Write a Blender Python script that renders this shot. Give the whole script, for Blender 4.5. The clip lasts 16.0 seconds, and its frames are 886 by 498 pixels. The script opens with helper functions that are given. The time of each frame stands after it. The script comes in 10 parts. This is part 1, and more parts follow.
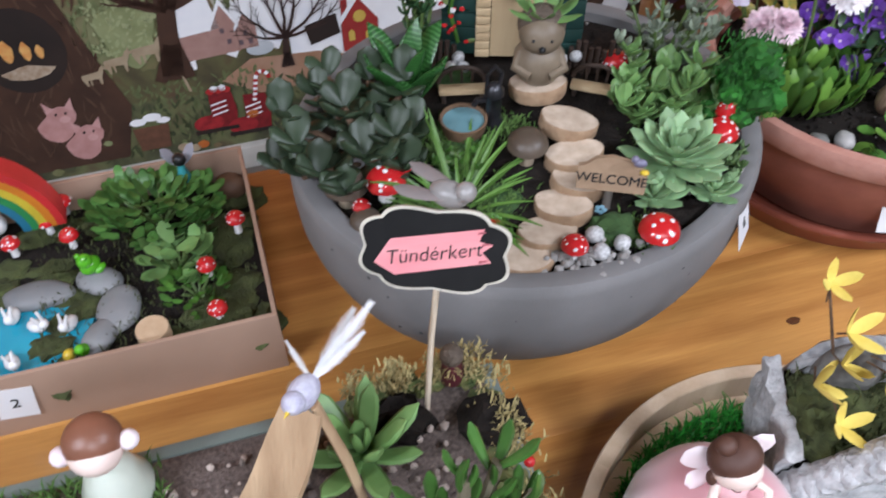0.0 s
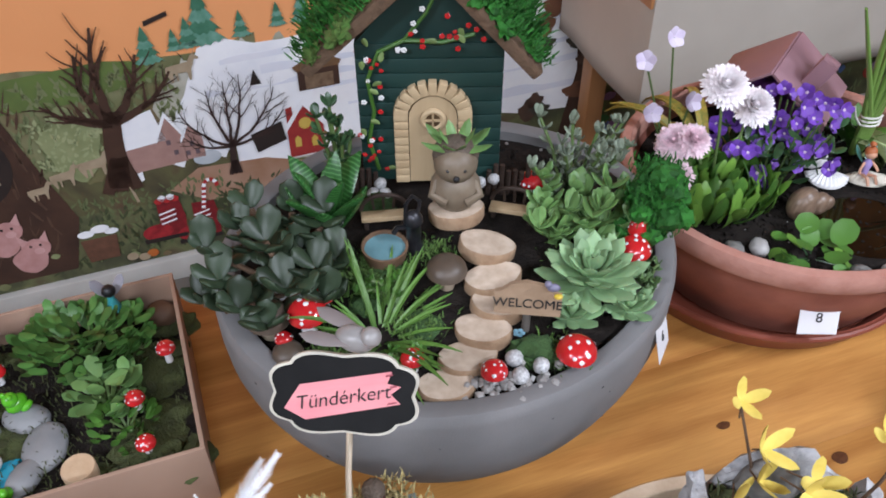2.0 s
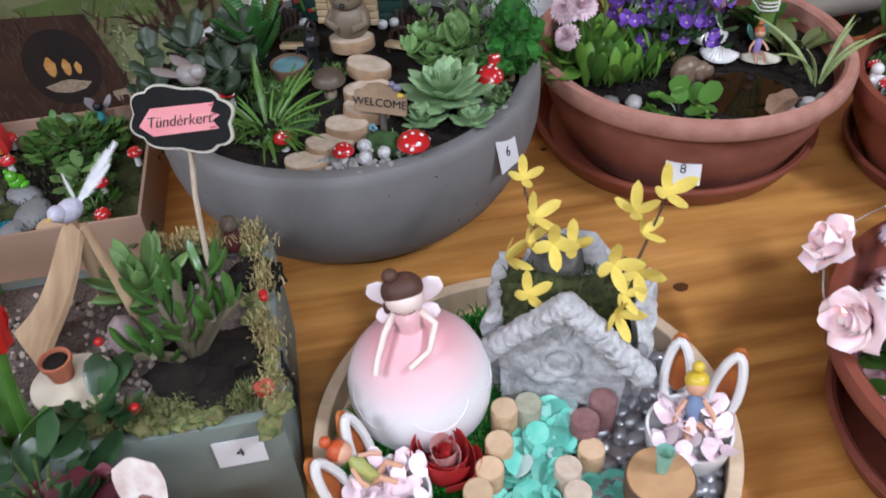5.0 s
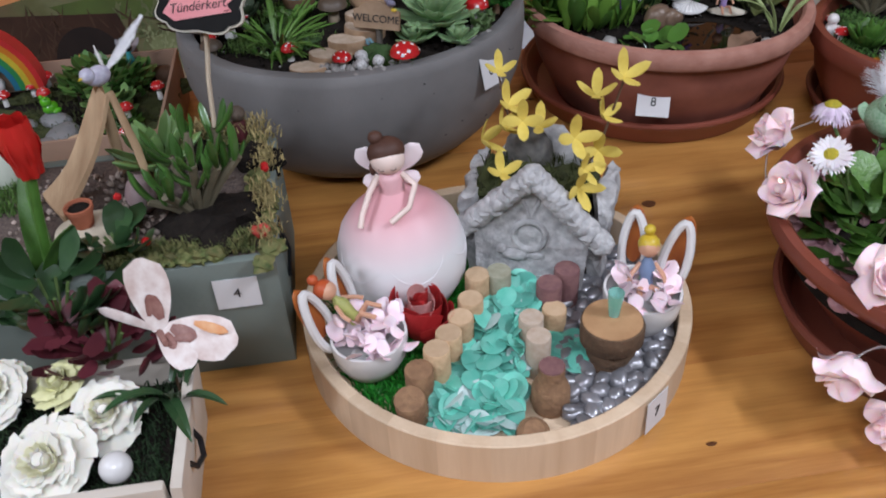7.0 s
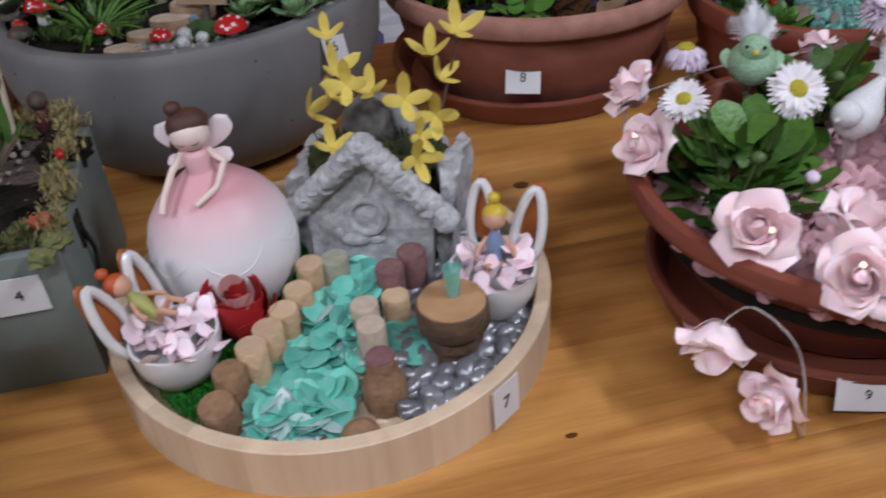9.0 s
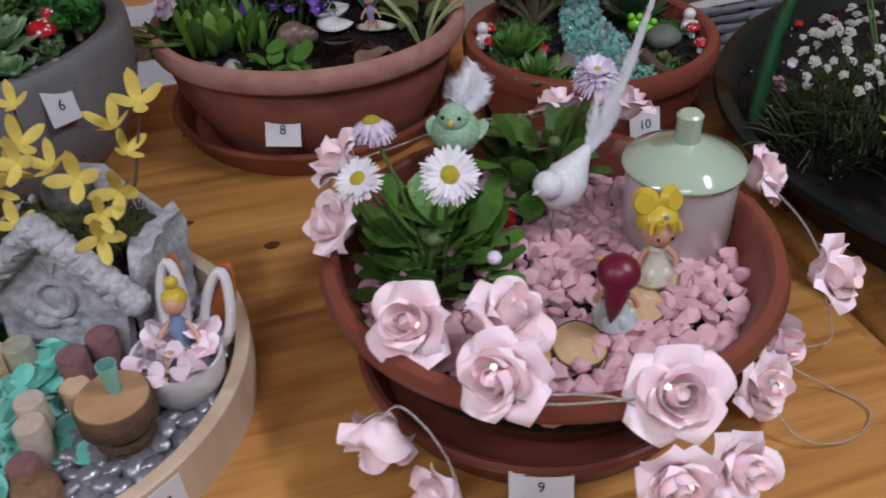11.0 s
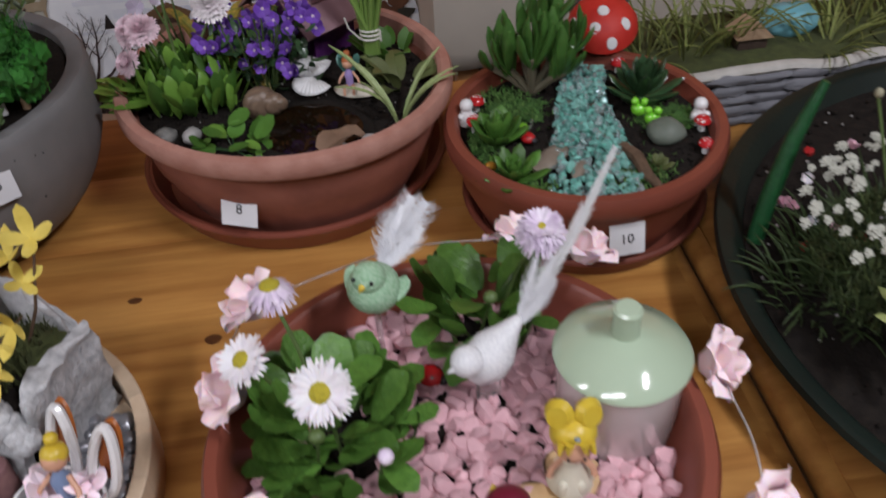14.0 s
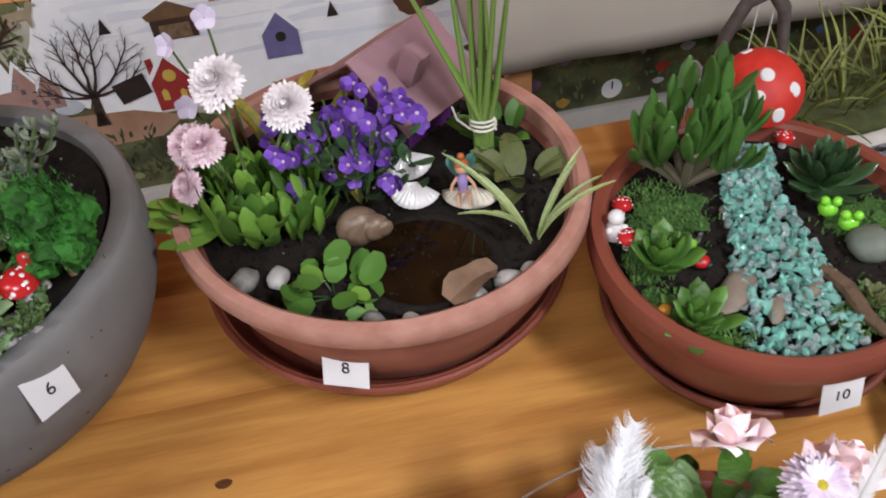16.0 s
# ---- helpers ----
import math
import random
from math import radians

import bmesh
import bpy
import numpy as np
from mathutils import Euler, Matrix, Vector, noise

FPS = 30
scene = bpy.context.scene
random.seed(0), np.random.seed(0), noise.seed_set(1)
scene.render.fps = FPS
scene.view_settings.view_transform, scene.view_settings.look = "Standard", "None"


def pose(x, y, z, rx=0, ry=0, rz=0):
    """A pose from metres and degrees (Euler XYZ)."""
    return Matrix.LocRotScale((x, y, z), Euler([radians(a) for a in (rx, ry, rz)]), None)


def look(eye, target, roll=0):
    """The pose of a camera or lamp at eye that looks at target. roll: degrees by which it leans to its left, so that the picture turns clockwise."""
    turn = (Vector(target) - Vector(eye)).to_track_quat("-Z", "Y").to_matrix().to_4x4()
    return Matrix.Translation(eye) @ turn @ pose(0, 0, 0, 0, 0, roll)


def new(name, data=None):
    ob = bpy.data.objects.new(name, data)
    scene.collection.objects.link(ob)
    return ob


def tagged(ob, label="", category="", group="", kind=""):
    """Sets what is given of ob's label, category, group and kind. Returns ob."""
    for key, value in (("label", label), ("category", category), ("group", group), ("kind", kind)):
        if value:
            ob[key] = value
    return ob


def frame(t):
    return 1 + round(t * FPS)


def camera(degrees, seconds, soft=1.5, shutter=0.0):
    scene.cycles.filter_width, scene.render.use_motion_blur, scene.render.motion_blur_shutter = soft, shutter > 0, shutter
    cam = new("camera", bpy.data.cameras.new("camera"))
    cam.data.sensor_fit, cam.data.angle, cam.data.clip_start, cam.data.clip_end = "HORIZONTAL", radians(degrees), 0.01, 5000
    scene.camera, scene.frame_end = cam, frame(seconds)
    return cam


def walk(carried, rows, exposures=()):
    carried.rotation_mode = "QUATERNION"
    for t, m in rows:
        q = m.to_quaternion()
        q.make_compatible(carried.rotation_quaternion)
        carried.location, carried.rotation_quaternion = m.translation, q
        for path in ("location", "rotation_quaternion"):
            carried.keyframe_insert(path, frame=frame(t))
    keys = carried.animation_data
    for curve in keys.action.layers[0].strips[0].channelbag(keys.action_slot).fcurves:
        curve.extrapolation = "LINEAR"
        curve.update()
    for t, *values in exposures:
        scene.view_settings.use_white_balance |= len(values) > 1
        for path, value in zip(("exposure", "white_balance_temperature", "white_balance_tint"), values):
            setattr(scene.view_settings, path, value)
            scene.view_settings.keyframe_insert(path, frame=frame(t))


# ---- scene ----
cam = camera(54.6, 16.0, soft=1.8, shutter=0.5)
PATH = [
    (0, (0.168, 0.15, 0.683), (0.115, 1.464, -0.824), -0.1),
    (0.5, (0.18, 0.161, 0.696), (0.188, 1.514, -0.777), 0.1),
    (1, (0.191, 0.17, 0.709), (0.248, 1.577, -0.712), 0.7),
    (1.5, (0.198, 0.171, 0.713), (0.229, 1.614, -0.672), 0.1),
    (2, (0.206, 0.169, 0.717), (0.226, 1.621, -0.658), -0.2),
    (2.5, (0.209, 0.163, 0.717), (0.242, 1.619, -0.655), 0.2),
    (3, (0.222, 0.148, 0.719), (0.251, 1.594, -0.662), -0.0),
    (3.5, (0.257, 0.11, 0.711), (0.281, 1.56, -0.666), -0.2),
    (4, (0.323, 0.059, 0.71), (0.245, 1.488, -0.687), -0.2),
    (4.5, (0.418, -0.002, 0.699), (0.221, 1.416, -0.698), -1.7),
    (5, (0.472, -0.05, 0.686), (0.182, 1.372, -0.69), -3.9),
    (5.2, (0.481, -0.07, 0.684), (0.186, 1.358, -0.685), -4.3),
    (7.3, (0.546, -0.23, 0.58), (0.195, 1.301, -0.657), -3.3),
    (7.5, (0.556, -0.223, 0.558), (0.195, 1.315, -0.668), -3.7),
    (8, (0.575, -0.194, 0.512), (0.279, 1.365, -0.704), -3.5),
    (8.5, (0.588, -0.179, 0.494), (0.308, 1.399, -0.703), -4.4),
    (9, (0.636, -0.163, 0.503), (0.371, 1.423, -0.686), -4.5),
    (9.5, (0.701, -0.155, 0.514), (0.476, 1.451, -0.656), -3.2),
    (10, (0.753, -0.122, 0.527), (0.59, 1.495, -0.639), -3.7),
    (10.2, (0.766, -0.116, 0.525), (0.647, 1.507, -0.638), -2.7),
    (12.3, (0.952, 0.002, 0.531), (0.705, 1.519, -0.749), -3.5),
    (12.5, (0.959, 0.009, 0.539), (0.703, 1.523, -0.742), -3.2),
    (13, (0.99, 0.017, 0.557), (0.691, 1.515, -0.734), -3.7),
    (13.5, (0.985, 0.04, 0.594), (0.671, 1.523, -0.711), -3.7),
    (14, (0.951, 0.109, 0.621), (0.618, 1.566, -0.709), -3.3),
    (14.5, (0.893, 0.192, 0.631), (0.545, 1.619, -0.726), -4.3),
    (15, (0.843, 0.269, 0.643), (0.52, 1.657, -0.761), -5.7),
    (15.5, (0.799, 0.325, 0.646), (0.512, 1.678, -0.799), -6.0),
    (16, (0.767, 0.353, 0.657), (0.489, 1.681, -0.814), -5.8),
]
walk(cam, [(t, look(eye, target, roll)) for t, eye, target, roll in PATH],
     [(0, -0.02, 6180, 13), (3.5, -0.03, 6180, 13), (5.2, -0.40, 6180, 13), (7.5, -0.88, 6300, 14), (9.5, -1.13, 6300, 15), (10.2, -1.18, 6300, 16), (12.5, -1.27, 6400, 17),
      (13.5, -1.15, 6550, 16), (14.5, -0.90, 6750, 15), (15.5, -0.52, 6850, 14), (16, -0.28, 6850, 14)])

# ---- light ----
world = bpy.data.worlds.new("room_air")
scene.world = world
world.use_nodes = True
world.node_tree.nodes["Background"].inputs[0].default_value = (0.75, 0.85, 1.0, 1)
world.node_tree.nodes["Background"].inputs[1].default_value = 0.14
scene.view_settings.exposure = 0.0

TURN = 19.0                              # the tables stand turned by this
RT = pose(0, 0, 0, 0, 0, TURN)


def area(name, u, v, z, su, sv, watts, colour):
    data = bpy.data.lights.new(name, "AREA")
    data.shape, data.size, data.size_y, data.energy, data.color = "RECTANGLE", su, sv, watts, colour
    ob = new(name, data)
    ob.matrix_world = RT @ pose(u, v, z)
    return ob


# first two follow the cast shadows; the third is added to brighten front faces
LAMPS = [(1.85, -0.55, 0.14, 0.70, 66), (-1.45, -0.40, 1.25, 0.12, 74), (0.30, -1.20, 1.25, 0.12, 55)]
for u, v, su, sv, watts in LAMPS:
    area("tube_and_fill_light", u, v, 1.78, su, sv, watts, (0.86, 0.91, 1.0))


# ---- materials ----
MATS = {}


def mat(name, base, rough=0.5, second=None, scale=30.0, var=0.5, bump=0.15, bscale=180.0, metal=0.0, coat=0.0,
        island=0.0, each=0.0, trans=0.0, sss=0.0, stretch=(1, 1, 1), glow=0.0, ior=1.45, spec=0.5):
    """A surface with variation at two scales: colour patches between base and second, and fine relief."""
    if name in MATS:
        return MATS[name]
    m = bpy.data.materials.new(name)
    m.use_nodes = True
    nt = m.node_tree
    b = nt.nodes["Principled BSDF"]
    b.inputs["Roughness"].default_value = rough
    b.inputs["Metallic"].default_value = metal
    b.inputs["Coat Weight"].default_value = coat
    b.inputs["Coat Roughness"].default_value = 0.08
    b.inputs["Transmission Weight"].default_value = trans
    b.inputs["IOR"].default_value = ior
    b.inputs["Specular IOR Level"].default_value = spec
    if sss:
        b.inputs["Subsurface Weight"].default_value = sss
        b.inputs["Subsurface Radius"].default_value = (0.004, 0.002, 0.001)
    second = second or tuple(c * 0.7 for c in base)
    co = nt.nodes.new("ShaderNodeTexCoord")
    mp = nt.nodes.new("ShaderNodeMapping")
    mp.inputs["Scale"].default_value = stretch
    nt.links.new(co.outputs["Object"], mp.inputs["Vector"])
    n1 = nt.nodes.new("ShaderNodeTexNoise")
    n1.inputs["Scale"].default_value, n1.inputs["Detail"].default_value = scale, 5.0
    nt.links.new(mp.outputs["Vector"], n1.inputs["Vector"])
    ramp = nt.nodes.new("ShaderNodeMapRange")
    ramp.inputs[1].default_value, ramp.inputs[2].default_value = 0.5 - 0.22, 0.5 + 0.22
    ramp.inputs[3].default_value, ramp.inputs[4].default_value = 0.0, var * 2 if var < 0.5 else 1.0
    nt.links.new(n1.outputs["Fac"], ramp.inputs[0])
    mix = nt.nodes.new("ShaderNodeMix")
    mix.data_type = "RGBA"
    mix.inputs[6].default_value, mix.inputs[7].default_value = (*base, 1), (*second, 1)
    nt.links.new(ramp.outputs[0], mix.inputs[0])
    colour = mix.outputs[2]
    if island or each:
        hsv = nt.nodes.new("ShaderNodeHueSaturation")
        amount = island or each
        if island and each:
            mixed = nt.nodes.new("ShaderNodeMath")
            mixed.operation = "ADD"
            nt.links.new(nt.nodes.new("ShaderNodeNewGeometry").outputs["Random Per Island"], mixed.inputs[0])
            nt.links.new(nt.nodes.new("ShaderNodeObjectInfo").outputs["Random"], mixed.inputs[1])
            wrap = nt.nodes.new("ShaderNodeMath")
            wrap.operation = "FRACT"
            nt.links.new(mixed.outputs[0], wrap.inputs[0])
            src = wrap.outputs[0]
        elif island:
            src = nt.nodes.new("ShaderNodeNewGeometry").outputs["Random Per Island"]
        else:
            src = nt.nodes.new("ShaderNodeObjectInfo").outputs["Random"]
        r = nt.nodes.new("ShaderNodeMapRange")
        r.inputs[3].default_value, r.inputs[4].default_value = 1 - amount, 1 + amount
        nt.links.new(src, r.inputs[0])
        nt.links.new(r.outputs[0], hsv.inputs["Value"])
        nt.links.new(colour, hsv.inputs["Color"])
        colour = hsv.outputs["Color"]
    nt.links.new(colour, b.inputs["Base Color"])
    if bump:
        n2 = nt.nodes.new("ShaderNodeTexNoise")
        n2.inputs["Scale"].default_value, n2.inputs["Detail"].default_value = bscale, 4.0
        nt.links.new(mp.outputs["Vector"], n2.inputs["Vector"])
        bp = nt.nodes.new("ShaderNodeBump")
        bp.inputs["Strength"].default_value, bp.inputs["Distance"].default_value = bump, 0.002
        nt.links.new(n2.outputs["Fac"], bp.inputs["Height"])
        nt.links.new(bp.outputs["Normal"], b.inputs["Normal"])
    if glow:
        nt.links.new(colour, b.inputs["Emission Color"])
        b.inputs["Emission Strength"].default_value = glow
    MATS[name] = m
    return m


def wood(name, light, dark, rough=0.4, grain=9.0, along=0, each=0.12, coat=0.0, fine=90.0, ring=0.6):
    """Sawn timber with growth lines along one axis."""
    if name in MATS:
        return MATS[name]
    m = bpy.data.materials.new(name)
    m.use_nodes = True
    nt, L = m.node_tree, m.node_tree.links
    b = nt.nodes["Principled BSDF"]
    b.inputs["Roughness"].default_value = rough
    b.inputs["Coat Weight"].default_value = coat
    b.inputs["Coat Roughness"].default_value = 0.15
    co = nt.nodes.new("ShaderNodeTexCoord")
    info = nt.nodes.new("ShaderNodeObjectInfo")
    off = nt.nodes.new("ShaderNodeVectorMath")
    off.operation = "MULTIPLY_ADD"
    off.inputs[1].default_value = (7.3, 5.1, 3.7)
    L.new(info.outputs["Random"], off.inputs[0])
    L.new(co.outputs["Object"], off.inputs[2])
    mp = nt.nodes.new("ShaderNodeMapping")
    sc = [1.0, 1.0, 1.0]
    sc[along] = 0.07
    mp.inputs["Scale"].default_value = sc
    L.new(off.outputs[0], mp.inputs["Vector"])
    warp = nt.nodes.new("ShaderNodeTexNoise")
    warp.inputs["Scale"].default_value, warp.inputs["Detail"].default_value = grain * 0.7, 3.0
    L.new(mp.outputs["Vector"], warp.inputs["Vector"])
    n1 = nt.nodes.new("ShaderNodeTexNoise")
    n1.inputs["Scale"].default_value, n1.inputs["Detail"].default_value = grain * 3, 6.0
    n1.inputs["Distortion"].default_value = 0.6
    L.new(mp.outputs["Vector"], n1.inputs["Vector"])
    n2 = nt.nodes.new("ShaderNodeTexNoise")
    n2.inputs["Scale"].default_value, n2.inputs["Detail"].default_value = fine * 3, 3.0
    L.new(mp.outputs["Vector"], n2.inputs["Vector"])
    add = nt.nodes.new("ShaderNodeMath")
    add.operation = "MULTIPLY_ADD"
    add.inputs[1].default_value = 14.0
    L.new(warp.outputs["Fac"], add.inputs[0])
    L.new(n1.outputs["Fac"], add.inputs[2])
    sine = nt.nodes.new("ShaderNodeMath")
    sine.operation = "PINGPONG"
    sine.inputs[1].default_value = 1.0
    L.new(add.outputs[0], sine.inputs[0])
    blend = nt.nodes.new("ShaderNodeMix")
    blend.inputs[0].default_value = 1 - ring
    L.new(sine.outputs[0], blend.inputs[2])
    L.new(n1.outputs["Fac"], blend.inputs[3])
    blend2 = nt.nodes.new("ShaderNodeMix")
    blend2.inputs[0].default_value = 0.42
    L.new(blend.outputs[0], blend2.inputs[2])
    L.new(n2.outputs["Fac"], blend2.inputs[3])
    mix = nt.nodes.new("ShaderNodeMix")
    mix.data_type = "RGBA"
    mix.inputs[6].default_value, mix.inputs[7].default_value = (*light, 1), (*dark, 1)
    L.new(blend2.outputs[0], mix.inputs[0])
    hsv = nt.nodes.new("ShaderNodeHueSaturation")
    r = nt.nodes.new("ShaderNodeMapRange")
    r.inputs[3].default_value, r.inputs[4].default_value = 1 - each, 1 + each
    L.new(info.outputs["Random"], r.inputs[0])
    L.new(r.outputs[0], hsv.inputs["Value"])
    L.new(mix.outputs[2], hsv.inputs["Color"])
    L.new(hsv.outputs["Color"], b.inputs["Base Color"])
    bp = nt.nodes.new("ShaderNodeBump")
    bp.inputs["Strength"].default_value, bp.inputs["Distance"].default_value = 0.12, 0.001
    L.new(blend2.outputs[0], bp.inputs["Height"])
    L.new(bp.outputs["Normal"], b.inputs["Normal"])
    MATS[name] = m
    return m


# ---- mesh tools ----
def mesh_of(name, bm, material=None, smooth=True):
    me = bpy.data.meshes.new(name)
    bm.to_mesh(me)
    bm.free()
    if material:
        me.materials.append(material)
    if smooth:
        me.polygons.foreach_set("use_smooth", [True] * len(me.polygons))
        me.set_sharp_from_angle(angle=radians(40))
    return me


def part(name, bm, material, parent, label="", m=None):
    """One mesh object under a thing or a part."""
    ob = new(name, mesh_of(name, bm, material))
    ob.parent = parent
    if m is not None:
        ob.matrix_basis = m
    return tagged(ob, label)


def piece(name, mesh, parent, m):
    """One of many alike pieces that share a mesh."""
    ob = new(name, mesh)
    ob.parent = parent
    ob.matrix_basis = m
    return ob


def scatter(name, shapes, parent, spots, cap=300):
    """Alike pieces: the first ones as objects, the rest joined into one mesh. spots: (which shape, matrix)."""
    for which, m in spots[:cap]:
        piece(name, shapes[which], parent, m)
    if len(spots) > cap:
        out = bmesh.new()
        for which, m in spots[cap:]:
            tmp = shapes[which].copy()
            tmp.transform(m)
            out.from_mesh(tmp)
            bpy.data.meshes.remove(tmp)
        me = bpy.data.meshes.new(name)
        out.to_mesh(me)
        out.free()
        me.materials.append(shapes[0].materials[0])
        ob = new(name, me)
        ob.parent = parent
        tagged(ob, kind="stuff")


def thing(name, m, label, category, group="", kind=""):
    ob = new(name)
    ob.empty_display_size = 0.02
    ob.matrix_basis = m
    return tagged(ob, label, category, group, kind)


def solo(name, bm, material, m, label, category, group="", kind=""):
    """A thing of one mesh."""
    ob = new(name, mesh_of(name, bm, material))
    ob.matrix_basis = m
    return tagged(ob, label, category, group, kind)


def multi(name, pairs, m, label="", category="", parent=None, group=""):
    """One mesh of several colours."""
    me = bpy.data.meshes.new(name)
    out = bmesh.new()
    for k, (bm, material) in enumerate(pairs):
        tmp = bpy.data.meshes.new("tmp")
        bm.to_mesh(tmp)
        bm.free()
        n = len(out.faces)
        out.from_mesh(tmp)
        out.faces.ensure_lookup_table()
        for f in out.faces[n:]:
            f.material_index, f.smooth = k, True
        bpy.data.meshes.remove(tmp)
        me.materials.append(material)
    out.to_mesh(me)
    out.free()
    me.set_sharp_from_angle(angle=radians(45))
    ob = new(name, me)
    ob.parent = parent
    ob.matrix_basis = m
    return tagged(ob, label, category, group)


def moved(bm, m):
    bm.transform(m)
    return bm


def merge(*bms):
    out = bmesh.new()
    for bm in bms:
        tmp = bpy.data.meshes.new("tmp")
        bm.to_mesh(tmp)
        bm.free()
        out.from_mesh(tmp)
        bpy.data.meshes.remove(tmp)
    return out


def lathe(profile, seg=48, squash=1.0, wob=0.0):
    """Turns a profile of (radius, height) round z."""
    bm = bmesh.new()
    rings = []
    for r, z in profile:
        if r < 1e-6:
            rings.append([bm.verts.new((0, 0, z))])
        else:
            rings.append([bm.verts.new((r * math.cos(a) * (1 + wob * math.sin(3 * a + 40 * z)), r * squash * math.sin(a), z))
                          for a in (2 * math.pi * k / seg for k in range(seg))])
    for p, q in zip(rings, rings[1:]):
        for k in range(seg):
            k2 = (k + 1) % seg
            vs = [p[k % len(p)], p[k2 % len(p)], q[k2 % len(q)], q[k % len(q)]]
            vs = [v for i, v in enumerate(vs) if v not in vs[:i]]
            if len(vs) > 2:
                bm.faces.new(vs)
    bmesh.ops.recalc_face_normals(bm, faces=bm.faces)
    return bm


def boxm(sx, sy, sz, bevel=0.0015, z0=0.0):
    bm = bmesh.new()
    bmesh.ops.create_cube(bm, size=1)
    bm.transform(Matrix.Translation((0, 0, z0 + sz / 2)) @ Matrix.Diagonal((sx, sy, sz, 1)))
    if bevel:
        bmesh.ops.bevel(bm, geom=bm.edges[:], offset=bevel, segments=2, profile=0.6, affect="EDGES")
    return bm


def tube(pts, radius, seg=8, flat=1.0):
    """A round bar along points; radius is one number or one a point."""
    pts = [Vector(p) for p in pts]
    n = len(pts)
    rad = radius if isinstance(radius, (list, tuple)) else [radius] * n
    bm = bmesh.new()
    rings = []
    side = None
    for i, p in enumerate(pts):
        d = (pts[min(i + 1, n - 1)] - pts[max(i - 1, 0)]).normalized()
        ref = side if side is not None else (Vector((0, 0, 1)) if abs(d.z) < 0.9 else Vector((1, 0, 0)))
        s = (ref - d * ref.dot(d)).normalized() if side is not None else d.cross(ref).normalized()
        side = s
        u = d.cross(s)
        rings.append([bm.verts.new(p + rad[i] * (math.cos(a) * s + flat * math.sin(a) * u))
                      for a in (2 * math.pi * k / seg for k in range(seg))])
    for p, q in zip(rings, rings[1:]):
        for k in range(seg):
            bm.faces.new((p[k], p[(k + 1) % seg], q[(k + 1) % seg], q[k]))
    bm.faces.new(rings[0][::-1])
    bm.faces.new(rings[-1])
    bmesh.ops.recalc_face_normals(bm, faces=bm.faces)
    return bm


def blob(rx, ry, rz, amp=0.15, freq=1.5, seed=0, sub=3):
    """A lumpy rounded body."""
    bm = bmesh.new()
    bmesh.ops.create_icosphere(bm, subdivisions=sub, radius=1)
    o = Vector((seed * 3.1, seed * 1.7, seed * 0.9))
    for v in bm.verts:
        k = 1 + amp * noise.noise(v.co * freq + o) + 0.4 * amp * noise.noise(v.co * freq * 3 + o)
        v.co = Vector((v.co.x * rx * k, v.co.y * ry * k, v.co.z * rz * k))
    return bm


def stone(seed, sub=1, amp=0.5):
    """A chipped stone of unit size."""
    bm = bmesh.new()
    bmesh.ops.create_icosphere(bm, subdivisions=sub, radius=1)
    rnd = random.Random(seed)
    cuts = [(Vector((rnd.uniform(-1, 1), rnd.uniform(-1, 1), rnd.uniform(-1, 1))).normalized(), rnd.uniform(0.45, 0.8)) for _ in range(6)]
    for v in bm.verts:
        for n, d in cuts:
            over = v.co.dot(n) - d
            if over > 0:
                v.co -= n * over * amp * 1.8
    return bm


def fatleaf(L, W, T, curl=0.2, base=0.35, widest=0.6, point=0.15, nr=7, seg=8, cup=0.0):
    """A thick leaf along +y from the origin, its face up; curl lifts the tip."""
    bm = bmesh.new()
    rings = []
    for i in range(nr):
        t = i / (nr - 1)
        if t < widest:
            w = base + (1 - base) * math.sin(t / widest * math.pi / 2)
        else:
            s = (t - widest) / (1 - widest)
            w = point + (1 - point) * math.sqrt(max(0, 1 - s ** 2)) if s < 1 else point
        a = curl * t
        y = L * t * math.cos(a * 0.7)
        z = L * t * math.sin(a)
        tt = T * (0.5 + 0.5 * w)
        if i == nr - 1:
            tt, w = T * 0.25, max(point * 0.5, 0.03)
        ring = []
        for k in range(seg):
            ang = 2 * math.pi * k / seg
            x = W / 2 * w * math.cos(ang)
            ring.append(bm.verts.new((x, y, z + tt / 2 * math.sin(ang) + cup * abs(x) / (W / 2) * W * 0.3)))
        rings.append(ring)
    for p, q in zip(rings, rings[1:]):
        for k in range(seg):
            bm.faces.new((p[k], p[(k + 1) % seg], q[(k + 1) % seg], q[k]))
    bm.faces.new(rings[0][::-1])
    bm.faces.new(rings[-1])
    bmesh.ops.recalc_face_normals(bm, faces=bm.faces)
    return bm


